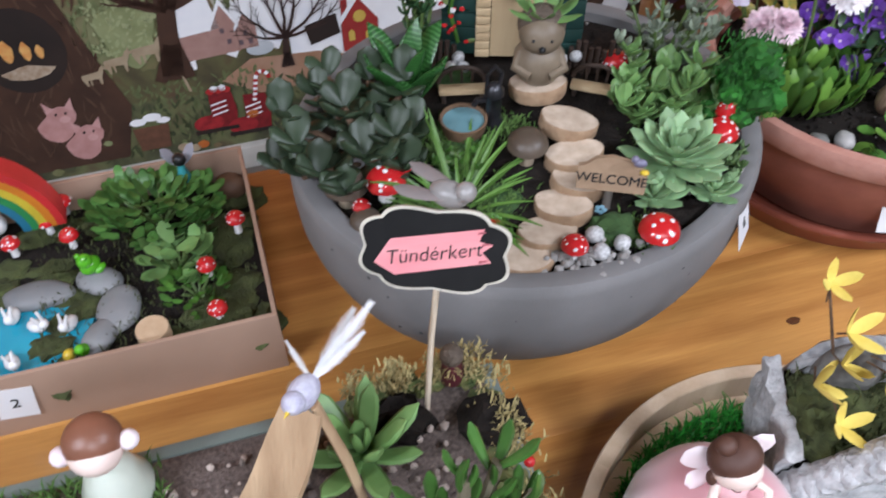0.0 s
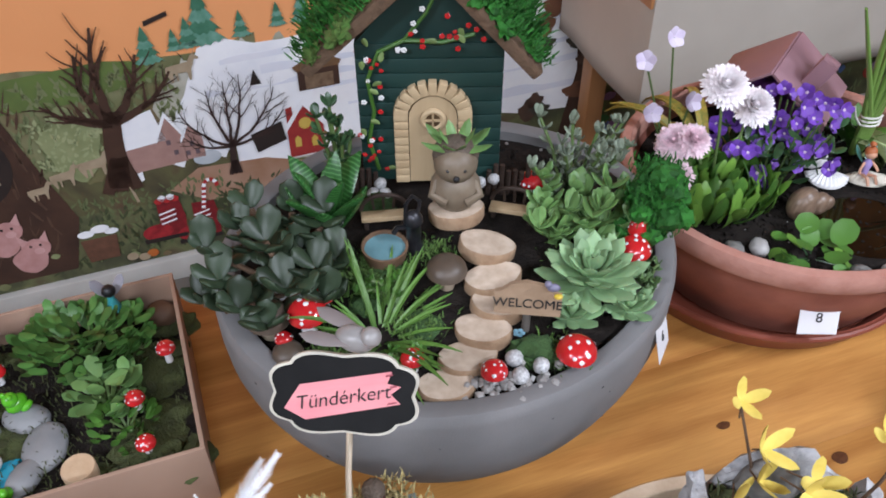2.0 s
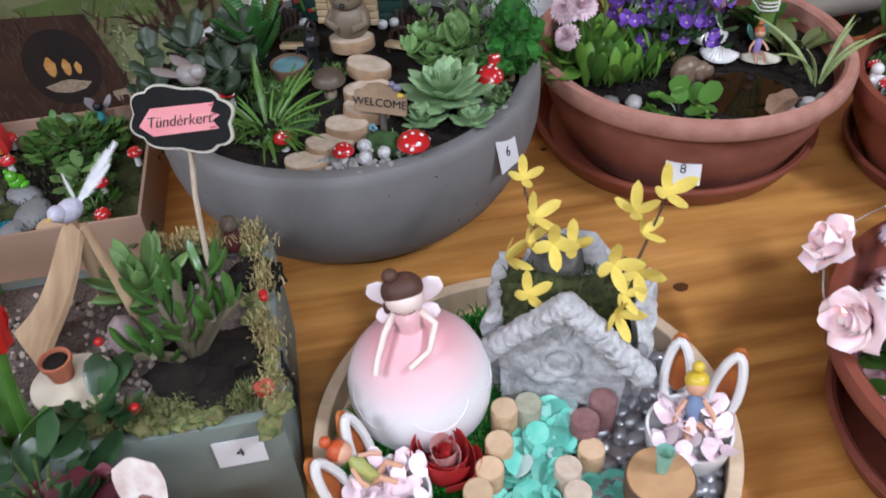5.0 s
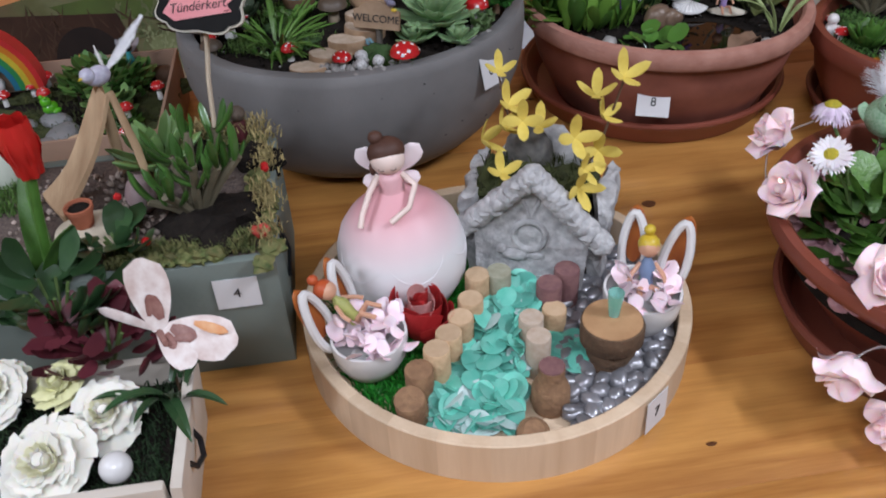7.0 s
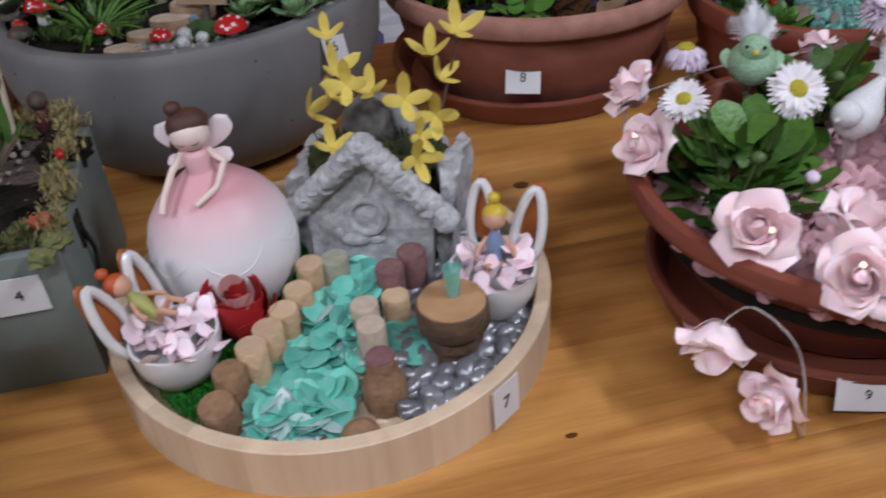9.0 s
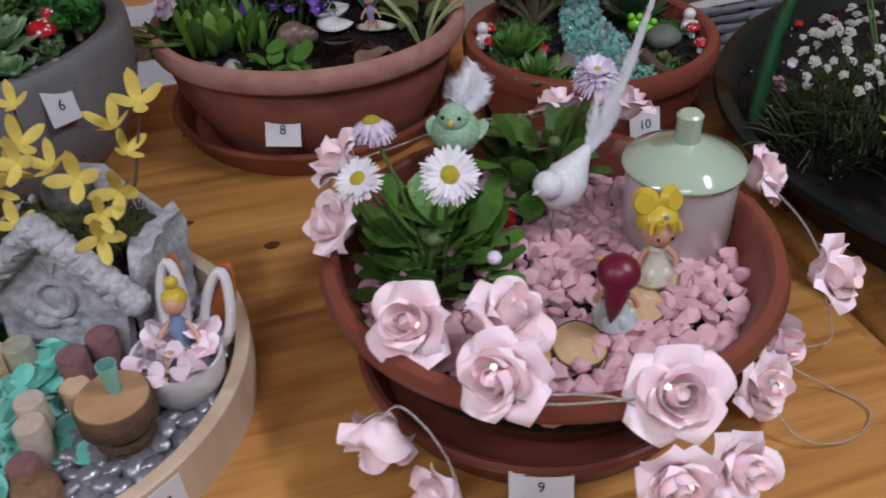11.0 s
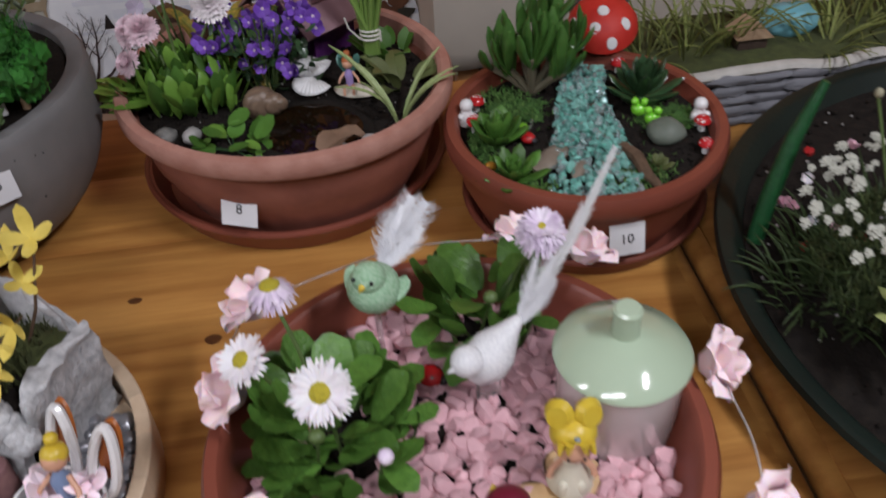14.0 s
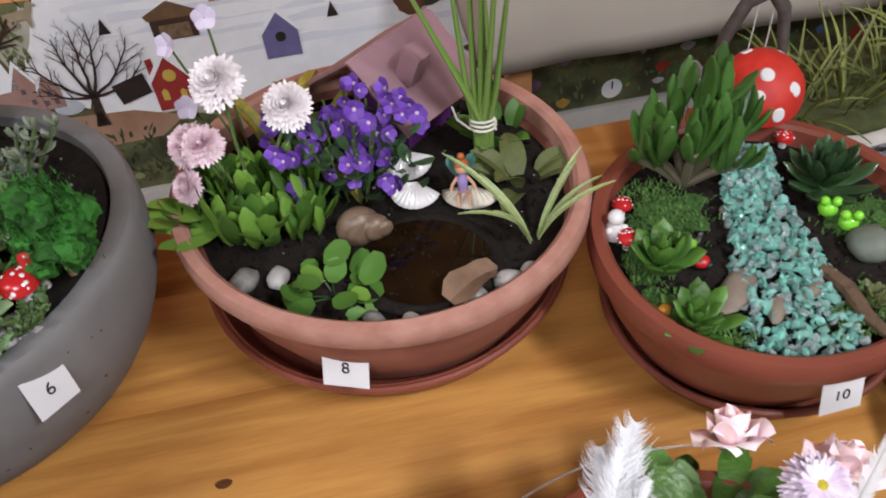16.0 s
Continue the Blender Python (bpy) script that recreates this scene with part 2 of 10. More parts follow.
def blade(L, W, curl=0.5, fold=0.15, nr=8, rise=1.0, wave=0.0, thick=0.0006):
    """A thin leaf or grass blade with a folded midrib, growing along +y and bending over."""
    bm = bmesh.new()
    rows = []
    y = z = 0.0
    for i in range(nr):
        t = i / (nr - 1)
        ang = rise - curl * t
        if i:
            y += L / (nr - 1) * math.cos(ang)
            z += L / (nr - 1) * math.sin(ang)
        w = W / 2 * max(0.04, math.sin(math.pi * min(1, 0.12 + 0.88 * t)) ** 0.7 if W > 0.006 else (1 - t) ** 0.6 + 0.05)
        lift = fold * w
        dz = wave * W * math.sin(9 * t)
        nrm = Vector((0, -math.sin(ang), math.cos(ang)))
        c = Vector((0, y, z))
        rows.append([bm.verts.new(c + Vector((-w, 0, 0)) + nrm * (lift + dz)), bm.verts.new(c), bm.verts.new(c + Vector((w, 0, 0)) + nrm * (lift - dz)),
                     bm.verts.new(c + Vector((w, 0, 0)) + nrm * (lift - dz - thick)), bm.verts.new(c - nrm * thick), bm.verts.new(c + Vector((-w, 0, 0)) + nrm * (lift + dz - thick))])
    for p, q in zip(rows, rows[1:]):
        for k in range(6):
            bm.faces.new((p[k], p[(k + 1) % 6], q[(k + 1) % 6], q[k]))
    bm.faces.new(rows[0][::-1])
    bm.faces.new(rows[-1])
    bmesh.ops.recalc_face_normals(bm, faces=bm.faces)
    return bm


def turned(az, tilt=0.0, x=0.0, y=0.0, z=0.0, s=1.0, roll=0.0):
    """Turn by az about the upright, after lifting by tilt degrees; then move."""
    return Matrix.Translation((x, y, z)) @ pose(0, 0, 0, 0, 0, az) @ pose(0, 0, 0, tilt, roll, 0) @ Matrix.Scale(s, 4)


def lettering(words, size, depth=0.0003, slant=0.0):
    cu = bpy.data.curves.new("letters", "FONT")
    cu.shear = slant
    cu.offset = -0.00012 if slant else 0.0
    cu.body, cu.size, cu.align_x, cu.align_y, cu.extrude = words, size, "CENTER", "CENTER", depth
    tmp = bpy.data.objects.new("letters", cu)
    scene.collection.objects.link(tmp)
    bpy.context.view_layer.update()
    me = bpy.data.meshes.new_from_object(tmp.evaluated_get(bpy.context.evaluated_depsgraph_get()))
    bpy.data.objects.remove(tmp)
    bpy.data.curves.remove(cu)
    return me


def letters(name, words, size, material, parent, m, label=""):
    me = lettering(words, size, slant=0.22 if words.isalpha() and not words.isupper() else 0.0)
    me.materials.clear()
    me.materials.append(material)
    ob = new(name, me)
    ob.parent = parent
    ob.matrix_basis = m
    return tagged(ob, label)


def polygon(points, depth=0.001):
    """A flat plate in the x-z plane, its face towards -y."""
    bm = bmesh.new()
    f = bm.faces.new([bm.verts.new((x, 0, z)) for x, z in points])
    r = bmesh.ops.extrude_face_region(bm, geom=[f])
    bmesh.ops.translate(bm, verts=[v for v in r["geom"] if isinstance(v, bmesh.types.BMVert)], vec=(0, depth, 0))
    bmesh.ops.recalc_face_normals(bm, faces=bm.faces)
    return bm



# ---- surfaces ----
PINE = wood("varnished_pine", (0.62, 0.315, 0.085), (0.25, 0.082, 0.016), rough=0.38, grain=15.0, each=0.06, coat=0.34, fine=150.0, ring=0.72)
KNOT = mat("pine_knot", (0.06, 0.02, 0.008), 0.4, (0.12, 0.045, 0.015), scale=200)
CONCRETE = mat("grey_concrete", (0.205, 0.200, 0.197), 0.75, (0.145, 0.142, 0.140), scale=14, bump=0.12, bscale=420)
PIT = mat("concrete_pit", (0.05, 0.05, 0.05), 0.9)
TERRA = mat("terracotta_plastic", (0.225, 0.060, 0.036), 0.42, (0.17, 0.045, 0.028), scale=9, bump=0.06, bscale=300)
TERRA_OLD = mat("faded_terracotta", (0.27, 0.095, 0.064), 0.6, (0.19, 0.062, 0.042), scale=30, bump=0.2, bscale=260)
TERRA_DARK = mat("dark_terracotta", (0.19, 0.05, 0.03), 0.5, (0.13, 0.035, 0.022), scale=12, bump=0.08)
GREENTUB = mat("dark_green_plastic", (0.006, 0.011, 0.009), 0.4, (0.010, 0.016, 0.012), scale=20)
SOIL = mat("potting_soil", (0.009, 0.007, 0.006), 0.95, (0.018, 0.014, 0.011), scale=90, bump=1.0, bscale=260, spec=0.2)
ORANGE = mat("orange_wall_paint", (0.88, 0.38, 0.15), 0.8, (0.82, 0.34, 0.13), scale=4, bump=0.12, bscale=120)
PLASTER = mat("cream_wall_paint", (0.42, 0.39, 0.33), 0.85, (0.36, 0.33, 0.28), scale=3, bump=0.1, bscale=120)
WHITEPAINT = mat("white_skirting_paint", (0.62, 0.6, 0.56), 0.5, (0.5, 0.48, 0.44), scale=10)
FLOORM = mat("grey_floor", (0.16, 0.14, 0.12), 0.6, (0.12, 0.1, 0.085), scale=8)
CLOTH = mat("beige_tablecloth", (0.52, 0.47, 0.40), 0.95, (0.45, 0.40, 0.34), scale=6, bump=0.5, bscale=900)
LEGWOOD = wood("table_leg_wood", (0.45, 0.22, 0.09), (0.3, 0.13, 0.05), along=2)

# ---- room ----
def slab(name, u0, u1, v0, v1, z0, z1, material, label, category):
    bm = bmesh.new()
    bmesh.ops.create_cube(bm, size=1)
    bm.transform(Matrix.Translation(((u0 + u1) / 2, (v0 + v1) / 2, (z0 + z1) / 2)) @ Matrix.Diagonal((u1 - u0, v1 - v0, z1 - z0, 1)))
    return solo(name, bm, material, RT.copy(), label, category, kind="structure")


slab("floor", -3.2, 4.2, -3.2, 1.69, -0.85, -0.75, FLOORM, "plain dark grey-brown floor under the tables", "floor")
slab("ceiling", -3.2, 4.2, -3.2, 1.69, 1.85, 1.95, PLASTER, "plain pale ceiling above the exhibition tables", "ceiling")
slab("wall_north", -3.2, 4.2, 1.69, 1.84, -0.85, 1.95, ORANGE, "orange painted wall carrying the fairy-tale mural", "wall")
slab("wall_south", -3.2, 4.2, -3.35, -3.2, -0.85, 1.95, PLASTER, "plain cream wall closing the room", "wall")
slab("wall_west", -3.35, -3.2, -3.35, 1.84, -0.85, 1.95, PLASTER, "plain cream wall closing the room", "wall")
slab("wall_east", 4.2, 4.35, -3.35, 1.84, -0.85, 1.95, PLASTER, "plain cream wall closing the room", "wall")
skirt = solo("baseboard", boxm(6.0, 0.02, 0.066, 0.004), WHITEPAINT, RT @ pose(0.5, 1.6785, -0.75), "white painted baseboard under the mural", "baseboard", kind="structure")
# housings stay out of view; the third hangs over the added front fill
for u, v, su, sv, watts in LAMPS:
    fix = thing("ceiling_light", RT @ pose(u, v, 1.85), "assumed white ceiling batten over a tube or fill lamp", "lamp", group="ceiling lights")
    part("housing", moved(boxm(su + 0.06, sv + 0.05, 0.045, 0.006), pose(0, 0, -0.0455)), WHITEPAINT, fix)

# ---- tables ----
def table(u0, u1, v0, v1, label):
    t = thing("table", RT @ pose((u0 + u1) / 2, (v0 + v1) / 2, -0.75), label, "table", group="exhibition tables")
    n = 8
    w = (v1 - v0) / n
    for k in range(n):
        bm = boxm(u1 - u0, w - 0.0001, 0.032, 0.0003)
        part("board", bm, PINE, t, m=pose(0, v0 + w * (k + 0.5) - (v0 + v1) / 2, 0.718))
    for sx in (-1, 1):
        part("end_rail", merge(moved(tube([(0, v0 - v1, 0), (0, 0, 0)], 0.0155, 12), pose(0, (v1 - v0) / 2, 0))), PINE, t,
             m=pose(sx * ((u1 - u0) / 2 + 0.004), 0, 0.7335))
        for sy in (-1, 1):
            part("leg", boxm(0.055, 0.055, 0.716, 0.004), LEGWOOD, t, m=pose(sx * ((u1 - u0) / 2 - 0.08), sy * ((v1 - v0) / 2 - 0.08), 0))
    return t


TABLE = table(-0.75, 1.247, -0.27, 0.832, "varnished orange pine table crowded with planted fairy gardens")
table(1.292, 2.9, -0.27, 0.832, "second varnished pine table pushed against the first")
for x, y, s, r in ((0.492, 0.665, 0.0075, 0.6), (0.595, 0.626, 0.0085, 0.8), (0.649, 0.277, 0.005, 0.5), (0.668, 0.217, 0.006, 0.5), (0.43, 0.86, 0.005, 0.7), (0.30, 0.30, 0.004, 0.5)):
    k = part("knot", lathe([(0, 0.0005), (s * 0.6, 0.0005), (s, 0.0002), (s, -0.002)], 20, r, 0.08), KNOT, TABLE, "dark knot in the pine")
    k.matrix_parent_inverse = TABLE.matrix_basis.inverted()
    k.matrix_basis = pose(x, y, 0, 0, 0, TURN)

# ---- covered table behind ----
far = thing("covered_table", RT @ pose(1.7, 1.49, -0.75), "side table under a plain beige cloth beside the mural", "table")
part("tabletop", boxm(1.2, 0.33, 0.03), LEGWOOD, far, m=pose(0, 0, 0.70))
for sx in (-1, 1):
    for sy in (-1, 1):
        part("leg", boxm(0.045, 0.045, 0.70, 0.004), LEGWOOD, far, m=pose(sx * 0.525, sy * 0.12, 0))


def cloth_bm(w, d, drop, fold=0.004):
    bm = bmesh.new()
    n = 120
    per = 2 * (w + d)
    cols = []
    for i in range(n):
        s = per * i / n
        if s < w:
            p, nrm = Vector((-w / 2 + s, -d / 2, 0)), Vector((0, -1, 0))
        elif s < w + d:
            p, nrm = Vector((w / 2, -d / 2 + s - w, 0)), Vector((1, 0, 0))
        elif s < 2 * w + d:
            p, nrm = Vector((w / 2 - (s - w - d), d / 2, 0)), Vector((0, 1, 0))
        else:
            p, nrm = Vector((-w / 2, d / 2 - (s - 2 * w - d), 0)), Vector((-1, 0, 0))
        col = []
        for j in range(8):
            t = j / 7
            o = fold * t * (1 + math.sin(s * 23 + 1.3 * math.sin(s * 7)))
            col.append(bm.verts.new(p + nrm * (0.003 + o) + Vector((0, 0, -drop * t))))
        cols.append(col)
    for i in range(n):
        a, b = cols[i], cols[(i + 1) % n]
        for j in range(7):
            bm.faces.new((a[j], b[j], b[j + 1], a[j + 1]))
    bm.faces.new([c[0] for c in cols])
    bmesh.ops.recalc_face_normals(bm, faces=bm.faces)
    return bm


cl = solo("tablecloth", cloth_bm(1.24, 0.345, 0.285), CLOTH, RT @ pose(1.727, 1.497, 0.0185), "plain beige cloth hanging over the side table", "tablecloth")
md = cl.modifiers.new("thickness", "SOLIDIFY")
md.thickness = 0.002

# ---- containers ----
def ring_profile(outer, inner):
    return [(0, outer[0][1])] + outer + inner + [(0, inner[-1][1])]


BOWL = thing("bowl_planter", pose(0.2186, 0.7408, 0, 0, 0, 25.5) @ Matrix.Diagonal((1, 0.9, 1, 1)), "large grey concrete bowl planted as a fairy garden", "planter")
part("bowl", lathe(ring_profile([(0.075, 0.0), (0.105, 0.002), (0.132, 0.010), (0.1495, 0.021), (0.166, 0.034), (0.1785, 0.047), (0.1905, 0.066), (0.1985, 0.083), (0.2065, 0.104), (0.2115, 0.125), (0.2135, 0.150), (0.2135, 0.172), (0.2125, 0.180), (0.2095, 0.1845)],
                                 [(0.1955, 0.1850), (0.1925, 0.183), (0.189, 0.165), (0.175, 0.14)]), 128), CONCRETE, BOWL)
rnd = random.Random(5)
pit = mesh_of("pit", blob(0.0012, 0.0005, 0.0009, 0.3, 2, 1, 1), PIT)
for k in range(40):
    a, z = math.radians(rnd.uniform(165, 325)), rnd.uniform(0.03, 0.17)
    r = np.interp(z, [0.021, 0.047, 0.083, 0.104, 0.15, 0.18], [0.1495, 0.1785, 0.1985, 0.2065, 0.2135, 0.2125])
    piece("pit", pit, BOWL, pose(r * math.cos(a), r * math.sin(a), z, 0, 0, math.degrees(a) + 90) @ Matrix.Scale(rnd.uniform(0.8, 2.1), 4))
part("soil", moved(lathe([(0.192, 0.160), (0.1895, 0.1745), (0.15, 0.179), (0.10, 0.190), (0.05, 0.194), (0, 0.196)], 64, 1, 0.01), pose(0, 0, 0)), SOIL, BOWL, "dark soil surface")

POT8 = thing("round_planter", pose(0.599, 0.902, 0, 0, 0, -10), "wide faded terracotta plastic planter with flowers and a small pond", "planter", "terracotta planters")
part("pot", lathe(ring_profile([(0.125, 0.012), (0.139, 0.014), (0.1665, 0.070), (0.1725, 0.094), (0.1720, 0.097), (0.1765, 0.116), (0.178, 0.1200)],
                               [(0.173, 0.1250), (0.170, 0.118), (0.14, 0.09)]), 112, 0.93), TERRA_OLD, POT8)
part("rim", lathe([(0.1775, 0.1190), (0.187, 0.1205), (0.1900, 0.125), (0.1905, 0.138), (0.1875, 0.1435), (0.178, 0.1445), (0.174, 0.141), (0.1725, 0.124), (0.1775, 0.1190)], 112, 0.93), mat("faded_terracotta_rim", (0.46, 0.24, 0.185), 0.75, (0.34, 0.15, 0.11), scale=45, bump=0.3, bscale=260), POT8, "faded rounded rim")
part("soil", lathe([(0.172, 0.10), (0.1695, 0.116), (0.10, 0.120), (0, 0.120)], 64, 0.93), SOIL, POT8, "dark moist soil")
sau = thing("pot_saucer", pose(0.591, 0.926, 0), "round terracotta saucer under the wide planter", "saucer", "saucers")
part("dish", lathe(ring_profile([(0.150, 0.0), (0.166, 0.002), (0.178, 0.024), (0.182, 0.030), (0.179, 0.034)], [(0.174, 0.034), (0.169, 0.028), (0.158, 0.008), (0.15, 0.006)]), 80), TERRA, sau)
part("rim", tube([(0.1795 * math.cos(k * 0.1309), 0.1795 * math.sin(k * 0.1309), 0.0325) for k in range(49)], 0.0036, 8), TERRA, sau, "rounded rim")

POT10 = thing("round_planter", pose(0.9342, 0.8824, 0), "round terracotta planter with succulents and a stream of aqua glass", "planter", "terracotta planters")
part("pot", lathe(ring_profile([(0.095, 0.012), (0.109, 0.013), (0.131, 0.060), (0.1375, 0.094), (0.139, 0.0975), (0.1455, 0.0985), (0.148, 0.104), (0.1482, 0.116), (0.145, 0.1225)],
                               [(0.1365, 0.123), (0.133, 0.120), (0.130, 0.10), (0.11, 0.08)]), 112), TERRA, POT10)
part("soil", lathe([(0.132, 0.085), (0.1305, 0.103), (0.08, 0.107), (0, 0.109)], 64), SOIL, POT10, "dark soil")
sau = thing("pot_saucer", pose(0.938, 0.892, 0), "round terracotta saucer under the succulent planter", "saucer", "saucers")
part("dish", lathe(ring_profile([(0.115, 0.0), (0.124, 0.002), (0.132, 0.018), (0.135, 0.022), (0.133, 0.025)], [(0.129, 0.025), (0.125, 0.02), (0.119, 0.008), (0.11, 0.006)]), 80), TERRA_DARK, sau)
part("rim", tube([(0.1325 * math.cos(k * 0.1309), 0.1325 * math.sin(k * 0.1309), 0.0235) for k in range(49)], 0.0036, 8), TERRA_DARK, sau, "rounded rim")

POT9 = thing("round_planter", pose(0.872, 0.470, 0), "round terracotta planter filled with pink gravel and daisies", "planter", "terracotta planters")
part("pot", lathe(ring_profile([(0.098, 0.010), (0.110, 0.012), (0.139, 0.055), (0.159, 0.100), (0.162, 0.104), (0.174, 0.1055), (0.1795, 0.110), (0.1810, 0.117), (0.1775, 0.1245)],
                               [(0.169, 0.1255), (0.165, 0.122), (0.161, 0.105), (0.145, 0.070)]), 112), TERRA, POT9)
part("soil", lathe([(0.152, 0.070), (0.152, 0.081), (0.10, 0.084), (0, 0.085)], 64), SOIL, POT9, "dark soil")
sau = thing("pot_saucer", pose(0.864, 0.462, 0), "deep terracotta saucer under the pink gravel planter", "saucer", "saucers")
part("dish", lathe(ring_profile([(0.122, 0.0), (0.136, 0.002), (0.147, 0.026), (0.151, 0.032), (0.148, 0.036)], [(0.143, 0.036), (0.138, 0.03), (0.128, 0.008), (0.12, 0.006)]), 80), TERRA_DARK, sau)
part("rim", tube([(0.1475 * math.cos(k * 0.1309), 0.1475 * math.sin(k * 0.1309), 0.0345) for k in range(49)], 0.0036, 8), TERRA_DARK, sau, "rounded rim")

TUB = thing("garden_tub", pose(1.44, 0.775, 0), "large dark green plastic tub planted with white flowers", "planter")
part("tub", lathe(ring_profile([(0.29, 0.0), (0.31, 0.002), (0.345, 0.055), (0.352, 0.066), (0.366, 0.068), (0.372, 0.074), (0.37, 0.080)],
                               [(0.358, 0.080), (0.352, 0.076), (0.342, 0.06), (0.32, 0.05)]), 120), GREENTUB, TUB)
part("soil", lathe([(0.345, 0.05), (0.342, 0.062), (0.2, 0.068), (0, 0.072)], 72), SOIL, TUB, "black soil")

# ---- surfaces of small things ----
WHITE = mat("white_glaze", (0.72, 0.71, 0.70), 0.25, (0.66, 0.65, 0.64), scale=40, coat=0.4, bump=0.03)
PAPER = mat("white_card", (0.68, 0.68, 0.69), 0.75, (0.62, 0.62, 0.63), scale=20, bump=0.03)
INK = mat("black_ink", (0.02, 0.02, 0.02), 0.6)
REDGLOSS = mat("glossy_red_enamel", (0.50, 0.018, 0.02), 0.18, (0.42, 0.012, 0.015), scale=60, coat=0.7, bump=0.03)
LEAF = mat("leaf_green", (0.075, 0.185, 0.03), 0.4, (0.05, 0.13, 0.02), scale=60, each=0.3, bump=0.25, bscale=400, sss=0.05)
LEAFDARK = mat("dark_leaf_green", (0.022, 0.055, 0.022), 0.3, (0.035, 0.08, 0.03), scale=80, each=0.3, bump=0.1, coat=0.15)
LEAFJADE = mat("jade_leaf", (0.016, 0.028, 0.014), 0.40, (0.030, 0.047, 0.025), scale=60, each=0.35, bump=0.05, spec=0.4)
LEAFLIGHT = mat("pale_green_leaf", (0.17, 0.30, 0.10), 0.45, (0.11, 0.21, 0.06), scale=50, each=0.25, bump=0.1, sss=0.1)
LEAFBLUE = mat("blue_green_succulent", (0.27, 0.40, 0.21), 0.5, (0.18, 0.31, 0.14), scale=60, each=0.22, bump=0.08, sss=0.1)
LEAFGREY = mat("grey_green_succulent", (0.20, 0.24, 0.17), 0.6, (0.13, 0.16, 0.11), scale=60, each=0.3, bump=0.1)
LEAFYELLOW = mat("variegated_leaf", (0.34, 0.36, 0.14), 0.45, (0.14, 0.22, 0.06), scale=70, each=0.2, bump=0.1)
GRASS = mat("bright_grass", (0.03, 0.30, 0.03), 0.5, (0.012, 0.16, 0.012), scale=90, island=0.4, bump=0.1)
BRIGHTMOSS = mat("bright_green_moss", (0.02, 0.13, 0.012), 0.8, (0.012, 0.09, 0.008), scale=120, island=0.5, bump=0.6, bscale=500)
MOSS = mat("olive_moss", (0.07, 0.085, 0.025), 0.95, (0.035, 0.04, 0.014), scale=70, bump=1.0, bscale=420)
DRYMOSS = mat("pale_dry_moss", (0.46, 0.37, 0.17), 0.95, (0.24, 0.20, 0.08), scale=90, island=0.3, bump=0.8, bscale=500)
TAN = mat("pale_cut_wood", (0.58, 0.42, 0.27), 0.75, (0.46, 0.31, 0.18), scale=60, bump=0.2, bscale=300, each=0.12)
BARK = mat("brown_bark", (0.14, 0.085, 0.05), 0.9, (0.08, 0.048, 0.028), scale=90, bump=0.9, bscale=220)
PALEBARK = mat("pale_bark", (0.42, 0.29, 0.18), 0.85, (0.27, 0.17, 0.10), scale=80, bump=0.7, bscale=200)
STEM = mat("green_stem", (0.10, 0.16, 0.05), 0.5, (0.07, 0.11, 0.03), scale=80)
BLACK = mat("black_plastic", (0.012, 0.012, 0.013), 0.45)
GREYSTONE = mat("grey_pebble", (0.10, 0.10, 0.095), 0.5, (0.24, 0.23, 0.21), scale=120, bump=0.3, each=0.25)
PALESTONE = mat("pale_pebble", (0.36, 0.345, 0.325), 0.55, (0.22, 0.21, 0.20), scale=90, bump=0.3, each=0.2)
PINKWHITE = mat("pink_porcelain", (0.70, 0.36, 0.39), 0.35, (0.73, 0.45, 0.47), scale=30, bump=0.03)
SKIN = mat("pale_clay", (0.80, 0.65, 0.58), 0.45, (0.76, 0.60, 0.54), scale=40, bump=0.03)
HAIRBROWN = mat("brown_glaze", (0.09, 0.040, 0.026), 0.6, (0.07, 0.03, 0.02), scale=80, bump=0.2)
YELLOW = mat("yellow_enamel", (0.62, 0.46, 0.05), 0.35, (0.55, 0.38, 0.03), scale=80, bump=0.1)
PINKFOAM = mat("pale_pink_foam", (0.98, 0.72, 0.75), 0.75, (0.98, 0.79, 0.81), scale=60, bump=0.1, sss=0.3, each=0.06)
PINKPETAL = mat("pink_petal", (0.70, 0.36, 0.45), 0.6, (0.78, 0.52, 0.6), scale=90, island=0.12, sss=0.1)
WHITEPETAL = mat("white_petal", (0.80, 0.78, 0.78), 0.6, (0.72, 0.66, 0.70), scale=120, island=0.08, sss=0.1)
LILACPETAL = mat("lilac_tinged_petal", (0.55, 0.42, 0.58), 0.6, (0.75, 0.68, 0.74), scale=120, island=0.15)
YELLOWPETAL = mat("yellow_felt", (0.70, 0.57, 0.14), 0.85, (0.56, 0.42, 0.07), scale=70, island=0.12, bump=0.2)
POLLEN = mat("yellow_pollen", (0.52, 0.42, 0.03), 0.8, (0.38, 0.33, 0.03), scale=300, bump=1.0, bscale=700)
VIOLET = mat("violet_petal", (0.11, 0.035, 0.30), 0.55, (0.20, 0.08, 0.45), scale=90, island=0.35)
FEATHER = mat("white_feather", (0.74, 0.74, 0.75), 0.7, (0.62, 0.63, 0.66), scale=120, bump=0.3, bscale=700)
SHEER = mat("sheer_white_feather", (0.62, 0.62, 0.60), 0.6, (0.74, 0.74, 0.74), scale=120, trans=0.35, bump=0)
GLITTER = mat("glittered_white", (0.82, 0.82, 0.82), 0.2, (0.66, 0.66, 0.68), scale=420, bump=0.6, bscale=900)
TEALGLASS = mat("aqua_glass", (0.24, 0.68, 0.57), 0.03, (0.52, 0.88, 0.80), scale=40, trans=0.60, each=0.3, island=0.3, bump=0.0, ior=1.5)
